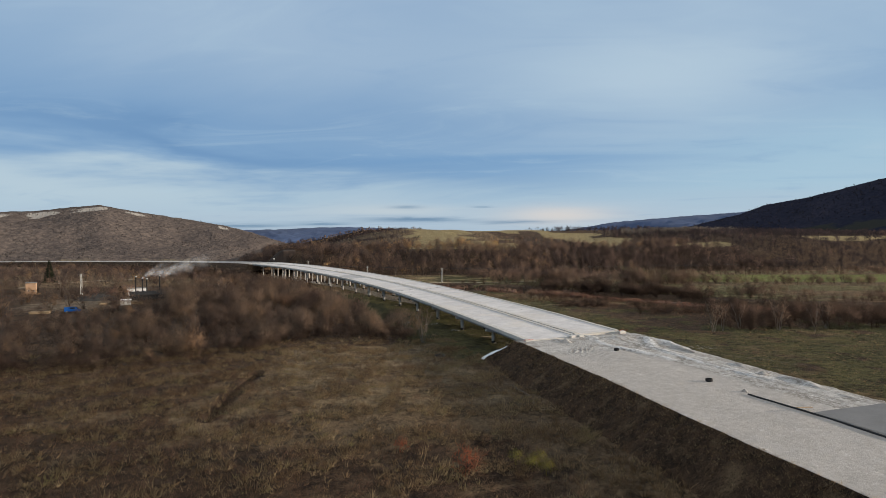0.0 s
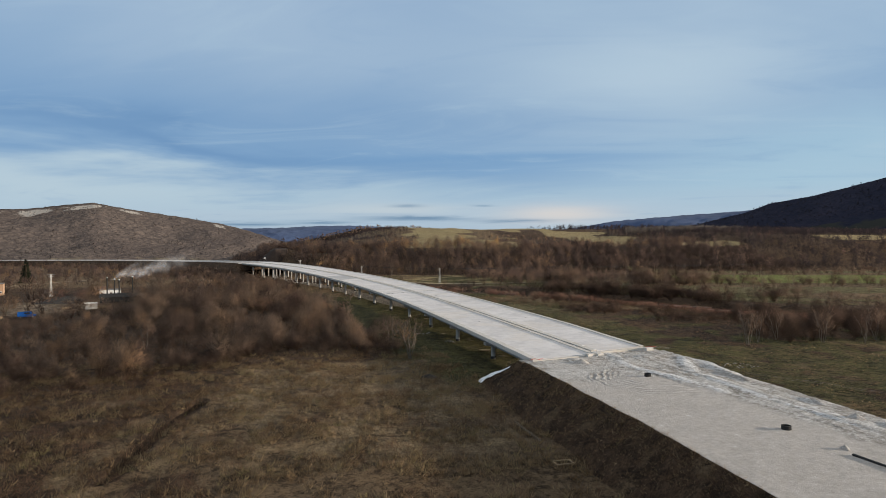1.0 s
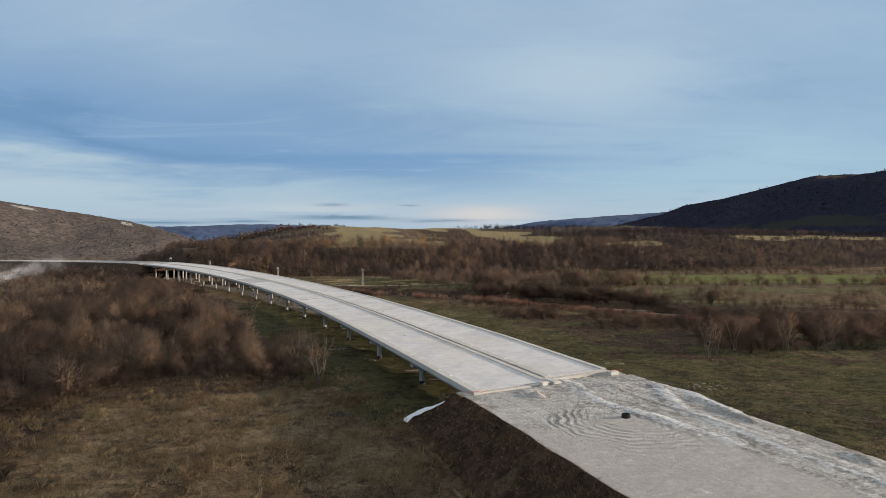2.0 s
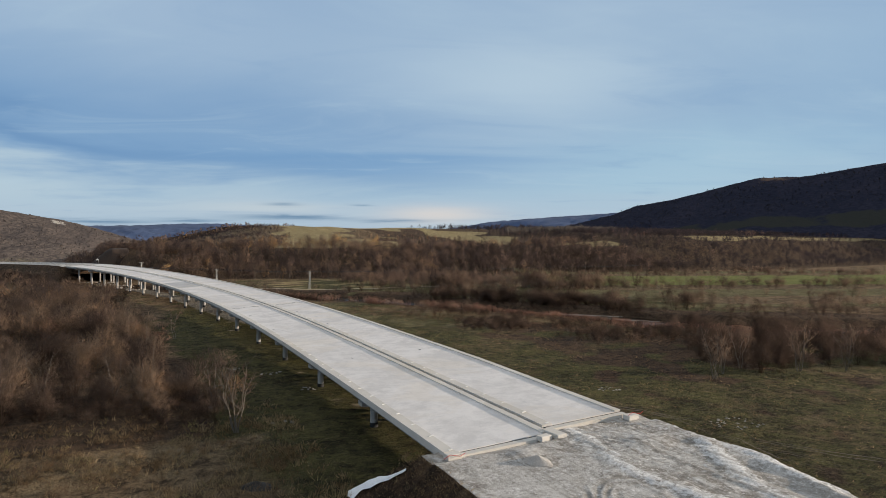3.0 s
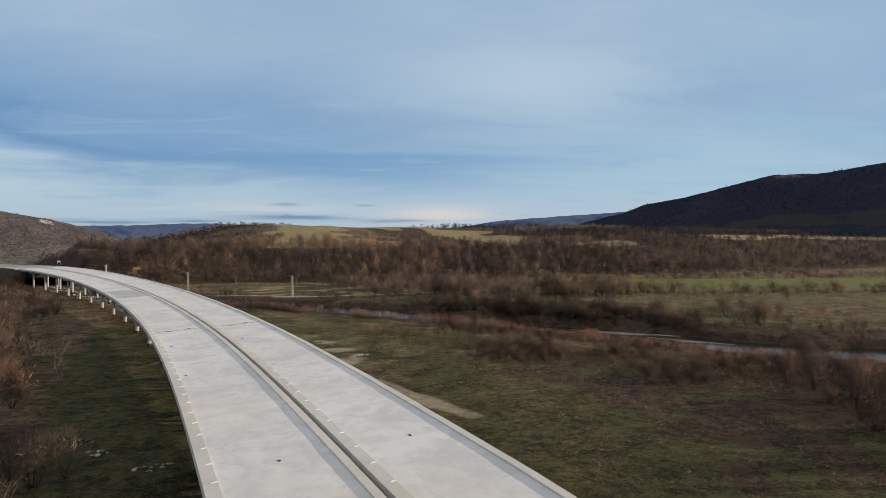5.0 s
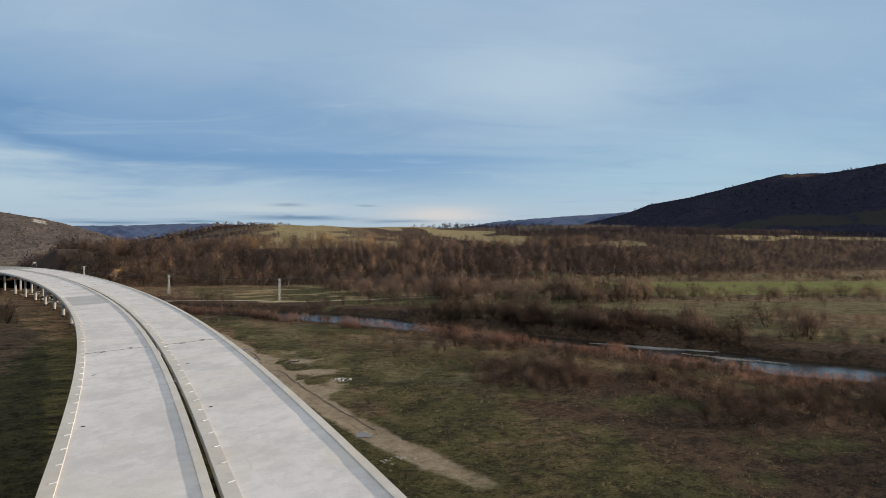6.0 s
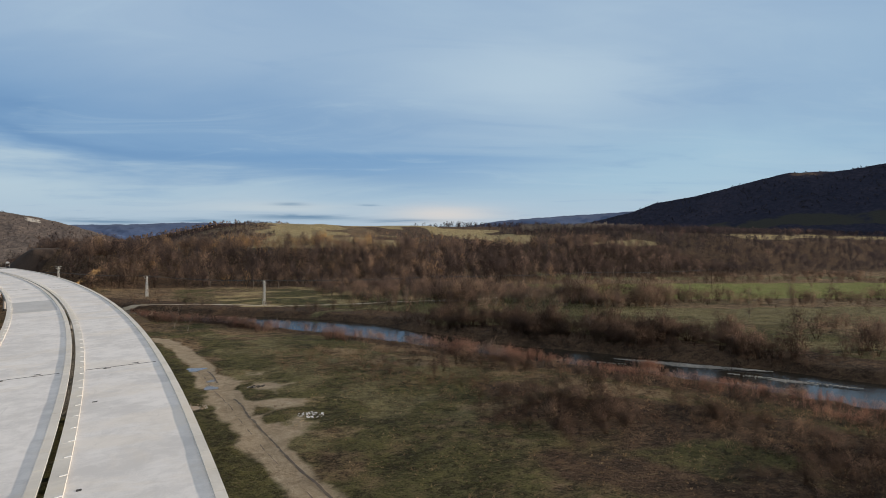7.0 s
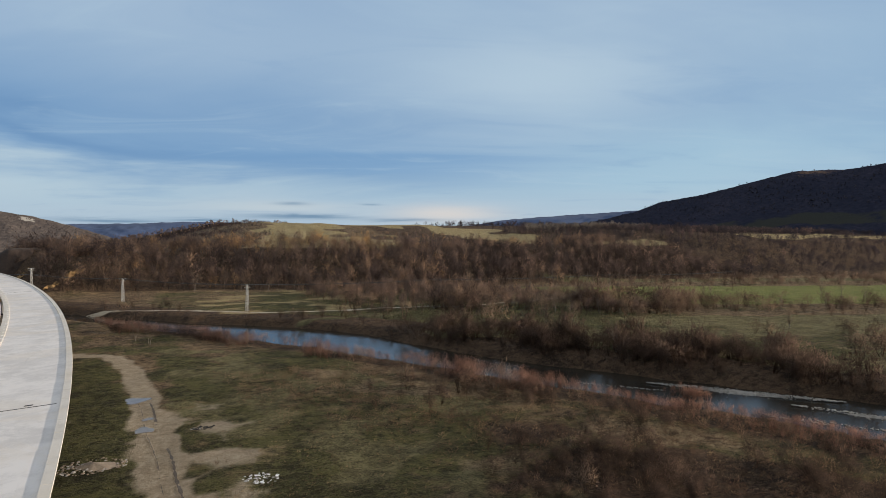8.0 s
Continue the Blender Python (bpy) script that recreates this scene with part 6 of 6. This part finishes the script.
# tyre tracks over the meadow beside the fill
TYRE_TRACKS = [[(84, 139), (86.5, 134), (88.0, 129), (87.0, 121), (88.6, 114.5), (90.0, 108), (90.5, 102), (90, 92)], [(86.3, 134), (89.6, 126), (90.2, 117.5), (92.6, 111.4), (95.5, 106), (99, 98)], [(88.1, 118), (86.6, 111), (87.0, 106), (87.0, 100), (86, 92)]]
for a_, line_ in enumerate(TYRE_TRACKS):
    line_ = np.array(line_)
    tt = np.linspace(0, len(line_) - 1, 70)
    cx, cy = np.interp(tt, range(len(line_)), line_[:, 0]), np.interp(tt, range(len(line_)), line_[:, 1])
    for off in (-0.7, 0.7):
        U = np.linspace(-1, 1, 4)[None, :]
        wide_ = np.clip(0.20 + 0.16 * wave(cx * 3, cy * 3, 5, 130 + a_, 3), 0.03, None)
        ry_ = cy[:, None] + off + U * wide_[:, None] + 0.15 * np.sin(tt * 2.3)[:, None]
        rx_ = cx[:, None] + 0.3 * off + 0 * U
        tagged(new("trim_tyre_track", grid_mesh("trim_tyre_track", rx_, ry_, ground_z(rx_, ry_) + 0.12, wet_mat)), "dark tyre track pressed into the meadow", "rut", kind="structure")

# the pale path on the far bank
line_ = np.array(PALE_PATH)
tt = np.linspace(0, len(line_) - 1, 160)
cx, cy = np.interp(tt, range(len(line_)), line_[:, 0]), np.interp(tt, range(len(line_)), line_[:, 1])
U = np.linspace(-1, 1, 5)[None, :]
wide_ = np.clip(1.1 + 1.2 * wave(cx, cy, 16, 140, 3), 0.25, None)
rx_, ry_ = cx[:, None] + 0 * U, cy[:, None] + U * wide_[:, None]
tagged(new("field_path", grid_mesh("field_path", rx_, ry_, ground_z(rx_, ry_) + 0.06, path_mat)), "pale trodden dirt path across the flats", "path", kind="structure")

# shingle bar and islet in the river
bar = heap("shingle_bar", 0, 0, 0, 1.0, 0.3, shingle_mat, "long low bar of pale river shingle", "gravel bar", 11)
bar.matrix_world = pose(168.0, 248.8, -2.47, 0, 0, -53) @ Matrix.Diagonal((15.5, 2.2, 1.2, 1))
bar2 = heap("shingle_bar", 0, 0, 0, 1.0, 0.3, shingle_mat, "low wet bar of river shingle with green weed", "gravel bar", 12)
bar2.matrix_world = pose(173.0, 229.5, -2.5, 0, 0, -62) @ Matrix.Diagonal((9.0, 1.3, 1.0, 1))
heap("river_islet", 157.0, 249.0, -2.55, 3.2, 0.8, ash_mat, "small earthy islet overgrown with rusty reeds", "islet", 13)
p = np.stack([157 + rng.normal(size=150) * 1.3, 249 + rng.normal(size=150) * 1.5], 1)
scatter("islet_reeds", REEDS, p, rng.uniform(0.3, 0.7, 150), rng.beta(1.2, 3, 150), reed_mat, "rusty reeds on a river islet", "reeds", z=np.full(150, -2.1), seed=31)
tiny = [rock_mesh("pebble", 90 + i, 1.0, stone_mat, 0.5) for i in range(5)]
protos = []
for me in tiny:
    protos.append((np.array([tuple(v.co) for v in me.vertices]), np.array([tuple(q.vertices) for q in me.polygons])))
for cx_, cy_, half_l, half_w, turn_, n_ in ((168.0, 248.8, 15.5, 1.9, -53, 900), (173.0, 229.5, 11.0, 1.3, -62, 260), (170.0, 201.0, 10.5, 2.2, -52, 420), (163.0, 231.0, 9.0, 0.8, -55, 110), (152.0, 262.0, 8.0, 0.7, -50, 60)):
    t_ = rng.uniform(-1, 1, n_)
    u_ = rng.normal(size=n_) * half_w * 0.55 * (1.05 - t_ * t_)
    c_, d_ = math.cos(radians(turn_)), math.sin(radians(turn_))
    p = np.stack([cx_ + half_l * t_ * c_ - u_ * d_, cy_ + half_l * t_ * d_ + u_ * c_], 1)
    z_ = np.full(n_, -2.40) + (0.16 * np.clip(1 - (u_ / half_w) ** 2, 0, 1) if half_l > 10 else 0)
    scatter("river_cobbles", protos, p, rng.uniform(0.07, 0.24, n_), rng.uniform(0, 1, n_), shingle_mat, "pale cobbles in shallow water", "cobbles", z=z_, seed=32 + n_)


# single trees
def bare_tree(at, h=7.0, stems=1, mat=bark_mat, seed=1, wide=0.26, label="leafless tree with pale grey bark", group=""):
    ob = tagged(empty("bare_tree", (at[0], at[1], gz(*at) - 0.1)), label, "tree", group)
    rng_ = np.random.RandomState(seed)
    twigs_, tips = [], []
    for k_ in range(stems):
        a = 2 * math.pi * k_ / stems + rng_.uniform(0, 1)
        lean_ = (0.10 + 0.16 * rng_.uniform()) * h if stems > 1 else 0.05 * h
        pts, q = [], np.array([0.12 * stems * math.cos(a) * 0.3, 0.12 * stems * math.sin(a) * 0.3, -0.2])
        hh = h * rng_.uniform(0.8, 1.0)
        for i in range(6):
            f = i / 5
            pts.append(tuple(q + np.array([math.cos(a) * lean_ * f ** 1.3, math.sin(a) * lean_ * f ** 1.3, hh * 0.92 * f]) + rng_.normal(size=3) * 0.02 * h * (0 < i)))
        part("trunk", tint_mesh(tube("trunk", pts, 0.0062 * h + 0.015, mat, 6, 0.22), 0.75), ob)
        for i in range(9):
            f = rng_.uniform(0.25, 0.95)
            j = min(int(f * 5), 4)
            root = np.array(pts[j]) + (np.array(pts[j + 1]) - pts[j]) * (f * 5 - j)
            b = rng_.uniform(0, 6.283)
            ln = h * wide * rng_.uniform(0.6, 1.1) * (1.2 - 0.7 * f)
            mid_ = root + ln * 0.5 * np.array([math.cos(b), math.sin(b), 0.8])
            tip = mid_ + ln * 0.55 * np.array([math.cos(b + 0.4), math.sin(b + 0.4), 1.2])
            twigs_.append(tube("branch", [tuple(root), tuple(mid_), tuple(tip)], 0.0030 * h, mat, 3, 0.25))
            tips += [(root, mid_), (mid_, tip)]
    branches_ = joined("branchwork", twigs_)
    part("branchwork", tint_mesh(branches_, 0.3), ob)
    n = 60 * stems + 150
    pick = rng_.randint(0, len(tips), n)
    base = np.array([tips[i][0] + (tips[i][1] - tips[i][0]) * rng_.uniform(0.2, 1) for i in pick])
    way = rng_.normal(size=(n, 3)) * 0.5 + (0, 0, 0.6) + base * (1, 1, 0) * 0.25 / (h * wide)
    way = way / np.linalg.norm(way, axis=1, keepdims=True)
    V, T = blades(rng_, base, base + way * (h * rng_.uniform(0.06, 0.16, n))[:, None], np.full(n, 0.0035 * h + 0.012))
    part("crown", tri_mesh("crown", V, T, bush_mat, {"tint": np.full(len(V), rng_.uniform(0.25, 0.75)), "outward": outward_of(V, seed)}), ob)
    return ob


def tint_mesh(me, value):
    a = me.attributes.new("tint", "FLOAT", "POINT")
    a.data.foreach_set("value", [value] * len(me.vertices))
    return me


for i, (q, h, st_) in enumerate([((34.3, 148.5), 10.0, 6), ((25.4, 187.4), 11.0, 1), ((24.5, 215.0), 10.0, 1), ((33.5, 166.7), 8.0, 4), ((31.0, 236.0), 8.5, 2), ((20, 171), 9.0, 2), ((10, 178), 9.5, 2), ((-4, 190), 9.0, 2), ((16, 200), 9.5, 1), ((-22, 176), 8.5, 2)]):
    bare_tree(q, h, st_, seed=40 + i, label="leafless birch with pale stems beside the thicket", group="birches by the thicket")
for i, (q, h, st_) in enumerate([((114, 143.5), 9.5, 5), ((119, 146), 9.0, 3), ((133, 141), 9.5, 4), ((126, 148), 9.0, 3), ((150, 142), 9.5, 3), ((142, 138), 9.0, 3)]):
    bare_tree(q, h, st_, seed=60 + i, label="leafless shrubby tree with pale stems in scrub", group="trees in the river scrub")
for i, (q, h, st_) in enumerate([((72.5, 343), 7.0, 2), ((75.6, 337), 6.0, 2)]):
    bare_tree(q, h, st_, seed=70 + i, label="small leafless tree on the meadow by the river", group="trees by the river")
for i in range(26):
    x = 95 + 11.5 * i + rng.uniform(-4, 4)
    y = foot_of_hill(x) - rng.uniform(4, 60) * (1 if x > 150 else 0.4)
    bare_tree((x, y), rng.uniform(8.0, 13.0), 1 + (i % 3 == 0), seed=80 + i, wide=0.30, label="tall leafless tree at the wood's edge", group="trees at the wood's edge")
for i in range(16):
    x, y = 165 + 13 * i + rng.uniform(-6, 6), 270 + 90 * rng.uniform() + 3 * i
    bare_tree((x, y), rng.uniform(5.0, 8.5), 2, seed=120 + i, wide=0.30, label="leafless tree standing in far bank scrub", group="trees on the far bank")


def conifer(at, h=16.0, seed=1):
    ob = tagged(empty("conifer", (at[0], at[1], gz(*at))), "dark solitary conifer above leafless bushes", "tree")
    part("trunk", tube("trunk", [(0, 0, -0.3), (0, 0, h)], 0.28, rust_mat, 6, 0.1), ob)
    rng_ = np.random.RandomState(seed)
    n = 1900
    f = 1 - rng_.uniform(0, 1, n) ** 0.62 * 0.93
    a = rng_.uniform(0, 6.283, n)
    whorl = 0.72 + 0.28 * np.sin(f * 62 + 2 * np.sin(a * 2))
    r = (1.02 - f) * h * 0.33 * whorl * rng_.uniform(0.15, 1.0, n) ** 0.6
    base = np.stack([np.cos(a) * r, np.sin(a) * r, h * f - 0.22 * r], 1)
    tip = base + np.stack([np.cos(a) * 0.8, np.sin(a) * 0.8, rng_.uniform(-0.5, 0.25, n)], 1)
    V, T = blades(rng_, base, tip, np.full(n, 0.4))
    part("crown", tri_mesh("crown", V, T, needle_mat, {"tint": np.repeat(rng_.uniform(0, 1, n), 3), "outward": outward_of(V, 5)}), ob)
    return ob


conifer((-156, 494), 16.5, 3)


# the yard with its kilns
def shed(at, size, turn, wall, roof, label, name="shed", rise=0.8, doors=True):
    ob = tagged(empty(name, (at[0], at[1], gz(*at))), label, "building")
    ob.rotation_euler = (0, 0, radians(turn))
    w_, d_, h_ = size
    V = [(-w_ / 2, -d_ / 2, -0.3), (w_ / 2, -d_ / 2, -0.3), (w_ / 2, d_ / 2, -0.3), (-w_ / 2, d_ / 2, -0.3), (-w_ / 2, -d_ / 2, h_), (w_ / 2, -d_ / 2, h_), (w_ / 2, d_ / 2, h_), (-w_ / 2, d_ / 2, h_), (-w_ / 2, 0, h_ + rise), (w_ / 2, 0, h_ + rise)]
    part("wall", mesh_of("wall", V, [(0, 1, 5, 4), (1, 2, 6, 9, 5), (2, 3, 7, 6), (3, 0, 4, 8, 7)], wall), ob)
    e = 0.35
    for sgn in (-1, 1):
        R = [(-w_ / 2 - e, sgn * (d_ / 2 + e), h_ - e * 0.4), (w_ / 2 + e, sgn * (d_ / 2 + e), h_ - e * 0.4), (w_ / 2 + e, 0, h_ + rise + 0.05), (-w_ / 2 - e, 0, h_ + rise + 0.05)]
        R2 = [(x, y, z + 0.14) for x, y, z in R]
        part("roof", mesh_of("roof", R + R2, [(0, 1, 2, 3), (7, 6, 5, 4), (0, 4, 5, 1), (1, 5, 6, 2), (2, 6, 7, 3), (3, 7, 4, 0)], roof), ob)
    if doors:
        part("door", box("door", (1.0, 0.1, 2.1), rust_mat, 0.02, (0.5, -d_ / 2 - 0.03, 0)), ob)
        for x in (-w_ / 2 + 1.2, w_ / 2 - 1.0):
            win = part("window", box("window", (1.1, 0.1, 0.9), white_mat, 0.02, (x, -d_ / 2 - 0.03, 1.1)), ob)
            part("pane", box("pane", (0.9, 0.04, 0.7), glass_mat, 0.0, (x, -d_ / 2 - 0.09, 1.2)), win)
    return ob


shed((-128, 378), (4.6, 4.6, 5.8), 12, plaster_mat, roof_mat, "small salmon plastered tower hut with flat roof", "hut", 0.3)
shed((-70.5, 349), (9.0, 3.0, 3.4), 14, white_mat, roof_mat, "white site cabin in the smoky yard", "site_cabin", 0.25)
shed((-59, 317), (15, 6.5, 2.2), 14, black_mat, black_mat, "low sooty black kiln shed", "kiln_shed", 1.2, False)
shed((-101, 690), (20, 8, 3.0), 10, roof_mat, pier_mat, "long white roofed shed beyond the yard", "shed", 1.2, False)


def kiln_stack(x, y, h=7.5):
    ob = tagged(empty("kiln_stack", (x, y, gz(x, y))), "black iron kiln chimney pipe", "chimney", "kiln chimneys")
    part("pipe", tube("pipe", [(0, 0, -0.3), (0, 0, h)], 0.30, black_mat, 10, 0.85), ob)
    part("collar", tube("collar", [(0, 0, h - 0.5), (0, 0, h - 0.1)], 0.38, white_mat, 10), ob)
    return ob


for q, h in (((-66.6, 328), 10.5), ((-63.4, 327), 9.8), ((-61.6, 327.5), 9.4), ((-54.6, 320), 10.8)):
    kiln_stack(q[0], q[1], h)


def van(at, turn):
    ob = tagged(empty("van", (at[0], at[1], gz(*at))), "parked bright blue van in a dirt yard", "vehicle")
    ob.rotation_euler = (0, 0, radians(turn))
    prof = [(-2.6, 0.45), (2.6, 0.45), (2.65, 1.0), (1.9, 1.15), (1.2, 2.0), (-2.55, 2.05), (-2.65, 1.0)]
    V = [(x, y, z) for y in (-0.95, 0.95) for x, z in prof]
    n = len(prof)
    part("body", mesh_of("body", V, [tuple(range(n)), tuple(range(n, 2 * n))[::-1]] + [(i, n + i, n + (i + 1) % n, (i + 1) % n) for i in range(n)], blue_mat), ob)
    part("windscreen", box("windscreen", (0.9, 1.6, 0.06), glass_mat, 0.01), ob, m=pose(1.58, 0, 1.62, 0, 48, 0))
    for y in (-0.97, 0.97):
        part("side_window", box("side_window", (1.6, 0.03, 0.55), glass_mat, 0.0, (0.1, y, 1.35)), ob)
    for x in (-1.7, 1.75):
        for y in (-0.85, 0.85):
            wh = part("wheel", tube("wheel", [(x, y - 0.12, 0.36), (x, y + 0.12, 0.36)], 0.36, rubber_mat, 12), ob)
            part("rim", tube("rim", [(x, y - 0.13, 0.36), (x, y + 0.13, 0.36)], 0.2, steel_mat, 8), wh)
    return ob


van((-74, 258), 14)
shed((-77, 358), (6.0, 5.0, 2.6), 40, rust_mat, rust_mat, "small shed with a rusty red roof", "shed", 1.6, False)
shed((-62.5, 288), (4.0, 2.4, 2.2), 10, pier_mat, white_mat, "pale grey site container in the yard", "container", 0.1, False)
stack = tagged(empty("timber_stack", (-84, 256, gz(-84, 256))), "stacked pale sawn timber in the yard", "timber")
for i in range(14):
    part("beam", box("beam", (6.5, 0.3, 0.28), timber_mat, 0.02), stack, m=pose(0.3 * math.sin(i * 3.1), 0.4 * (i % 5) - 0.9, 0.3 * (i // 5), 0, 0, 4 * math.sin(i * 1.7)))
copy_thing(stack, pose(-70, 290, gz(-70, 290), 0, 0, 35))
copy_thing(stack, pose(-60, 292, gz(-60, 292), 0, 0, -12))

# sign at the far end of the viaduct
sign = tagged(empty("road_sign", tuple(on_road(452, 11.0, 0.0))), "small grey road sign on posts at the bridge end", "sign")
for x in (-0.8, 0.8):
    part("post", tube("post", [(x, 0, -0.3), (x, 0, 3.2)], 0.07, steel_mat, 6), sign)
part("panel", box("panel", (1.3, 0.08, 1.0), steel_mat, 0.02, (0, -0.08, 2.4)), sign)


# raw earth cuts in the hillside above the viaduct's end
def earth_cut(name, x0, x1, y0, y1, mat, label, seed, slant=2.5):
    """A bare scarp: a rough sheet that lies proud of the slope."""
    n, m_ = 36, 28
    u, v = np.meshgrid(np.linspace(0, 1, n), np.linspace(0, 1, m_))
    x = x0 + (x1 - x0) * u + slant * (v - 0.5)
    y = y0 + (y1 - y0) * v
    edge = np.minimum(np.minimum(u, 1 - u) * 3.2, np.minimum(v, 1 - v) * 3.2) + 1.1 * wave(x, y, 4, seed, 3)
    z = ground_z(x, y) + np.clip(edge, -0.6, 0.30) * 2.2 + 0.7 * wave(x, y, 3.2, seed + 1, 3)
    return tagged(new(name, grid_mesh(name, x, y, z, mat, smooth=False)), label, "earth bank", kind="structure")


# the dark bank of dug earth beside the motorway
bx_, by_ = np.meshgrid(np.linspace(-24, 20, 60), np.linspace(566, 640, 40))
rise_b = smooth01((bx_ + 18) / 24) * smooth01((by_ - 572 - 0.25 * np.abs(bx_ - 5)) / 16) * smooth01((640 - by_) / 20) * smooth01((20 - bx_) / 5)
bz_ = 6.0 + rise_b * (15.5 + 1.0 * wave(bx_, by_, 16, 201, 3)) - 9.0 * (1 - smooth01(rise_b / 0.08))
tagged(new("trim_earth_bank", grid_mesh("trim_earth_bank", bx_, by_, bz_, dug_mat)), "dark bank of dug earth above the motorway", "earth bank", kind="structure")
earth_cut("trim_earth_cut", 8, 16, 560, 571, ochre_mat, "raw ochre earth scarp above the road", 3)
earth_cut("trim_earth_cut_upper", 33.0, 38.0, 530, 546, ochre_mat, "raw ochre landslip in the wooded slope", 5, 13.0)

n_ = 5200
s_ = rng.uniform(-110, 9, n_)
o_ = -np.interp(s_, [-90, -64, -50, -35, 0, 20], [17.2, 16.4, 15.8, 14.7, 13.6, 13.4]) - np.abs(rng.normal(size=n_)) * 2.6 + 0.1
q_ = on_road(s_, o_)
z_ = fill_top(s_, o_) - np.clip(-o_ - np.interp(s_, [-90, -64, -50, -35, 0, 20], [17.2, 16.4, 15.8, 14.7, 13.6, 13.4]), 0, None) * 0.72 - 0.05
keep = z_ > ground_z(q_[:, 0], q_[:, 1])
p, z_ = q_[keep][:, :2], z_[keep]
scatter("slope_grass", TUFTS, p, rng.uniform(0.3, 0.8, len(p)), rng.beta(1.8, 2.4, len(p)), grass_mat, "dry grass along an embankment's shoulder", "grass", z=z_, seed=41, up=0.7)


def coloured_bush(at, scale, tint, label):
    V, T = LOW_BUSHES[int(scale * 10) % 8]
    ob = tagged(empty("bush", (at[0], at[1], gz(*at) - 0.05)), label, "bush")
    part("crown", tri_mesh("crown", V * scale, T, rust_twig_mat if tint < 0.2 else reed_mat if tint < 0.5 else broom_mat, {"tint": np.full(len(V), tint), "outward": outward_of(V, 3)}), ob)
    return ob


coloured_bush((18.4, 61.0), 1.15, 0.05, "leafless bush with reddish twigs in dry grass")
coloured_bush((13.5, 70.0), 0.65, 0.1, "small reddish leafless bush in weeds")
for i, q in enumerate([(25.5, 60.0), (27.0, 61.5), (24.6, 62.4), (26.4, 58.4)]):
    coloured_bush(q, 0.62, 1.0, "low yellow green broom bush")


# thin smoke over the kilns
smoke_mat, k = material("thin_smoke")
k.bsdf.inputs["Base Color"].default_value = (0.8, 0.8, 0.8, 1)
k.bsdf.inputs["Roughness"].default_value = 1.0
k.bsdf.inputs["Specular IOR Level"].default_value = 0.0
veil, lit, through_, clear = k.n.new("ShaderNodeMixShader"), k.n.new("ShaderNodeAddShader"), k.n.new("ShaderNodeBsdfTranslucent"), k.n.new("ShaderNodeBsdfTransparent")
through_.inputs["Color"].default_value = (0.8, 0.8, 0.8, 1)
k.l.new(k.bsdf.outputs[0], lit.inputs[0]), k.l.new(through_.outputs[0], lit.inputs[1])
k.put(veil.inputs[0], k.math("MULTIPLY", k.attr("dense"), k.step(k.noise(k.pos, 0.22, 3, 0.5, 0.4), 0.30, 0.72, 0.04, 0.30)))
k.l.new(clear.outputs[0], veil.inputs[1]), k.l.new(lit.outputs[0], veil.inputs[2])
k.l.new(veil.outputs[0], k.n["Material Output"].inputs["Surface"])
smoke = tagged(empty("smoke", (-62.5, 322, 8)), "thin white smoke drifting from kiln chimneys", "smoke", kind="stuff")
u_s, v_s = np.meshgrid(np.linspace(0, 1, 40), np.linspace(-1, 1, 24))
for i, (x_s, y_s, far_s, rise_s) in enumerate([(0.0, 0.0, 15.0, 6.5), (7.8, 1.0, 24.0, 8.0), (4.0, 3.0, 30.0, 10.0)]):
    wide_s = 0.9 + 5.5 * u_s ** 0.8
    billow = wave(x_s + far_s * u_s, 3 * v_s + 40 * i, 6.0, 211 + i, 3)
    me = grid_mesh("plume", x_s + far_s * u_s + 1.5 * billow * u_s, y_s + 6 * u_s + 1.0 * billow + 1.6 * (1 - v_s ** 2), 1.4 + rise_s * u_s ** 0.7 + wide_s * v_s * (0.8 + 0.25 * billow), smoke_mat, {"dense": (1 - v_s ** 2) ** 1.3 * np.minimum(1, 9 * u_s) * (1 - u_s) ** 1.2})
    part("plume", me, smoke)
for i, (q, sc, tint) in enumerate([((27, 225), 2.0, 0.3), ((22, 242), 1.8, 0.3), ((-83, 318), 2.3, 0.3), ((-76, 326), 2.0, 0.3), ((2, 250), 2.1, 0.3), ((14, 262), 1.9, 0.3)]):
    coloured_bush(q, sc, tint, "tall leafless willow with orange brown twigs")
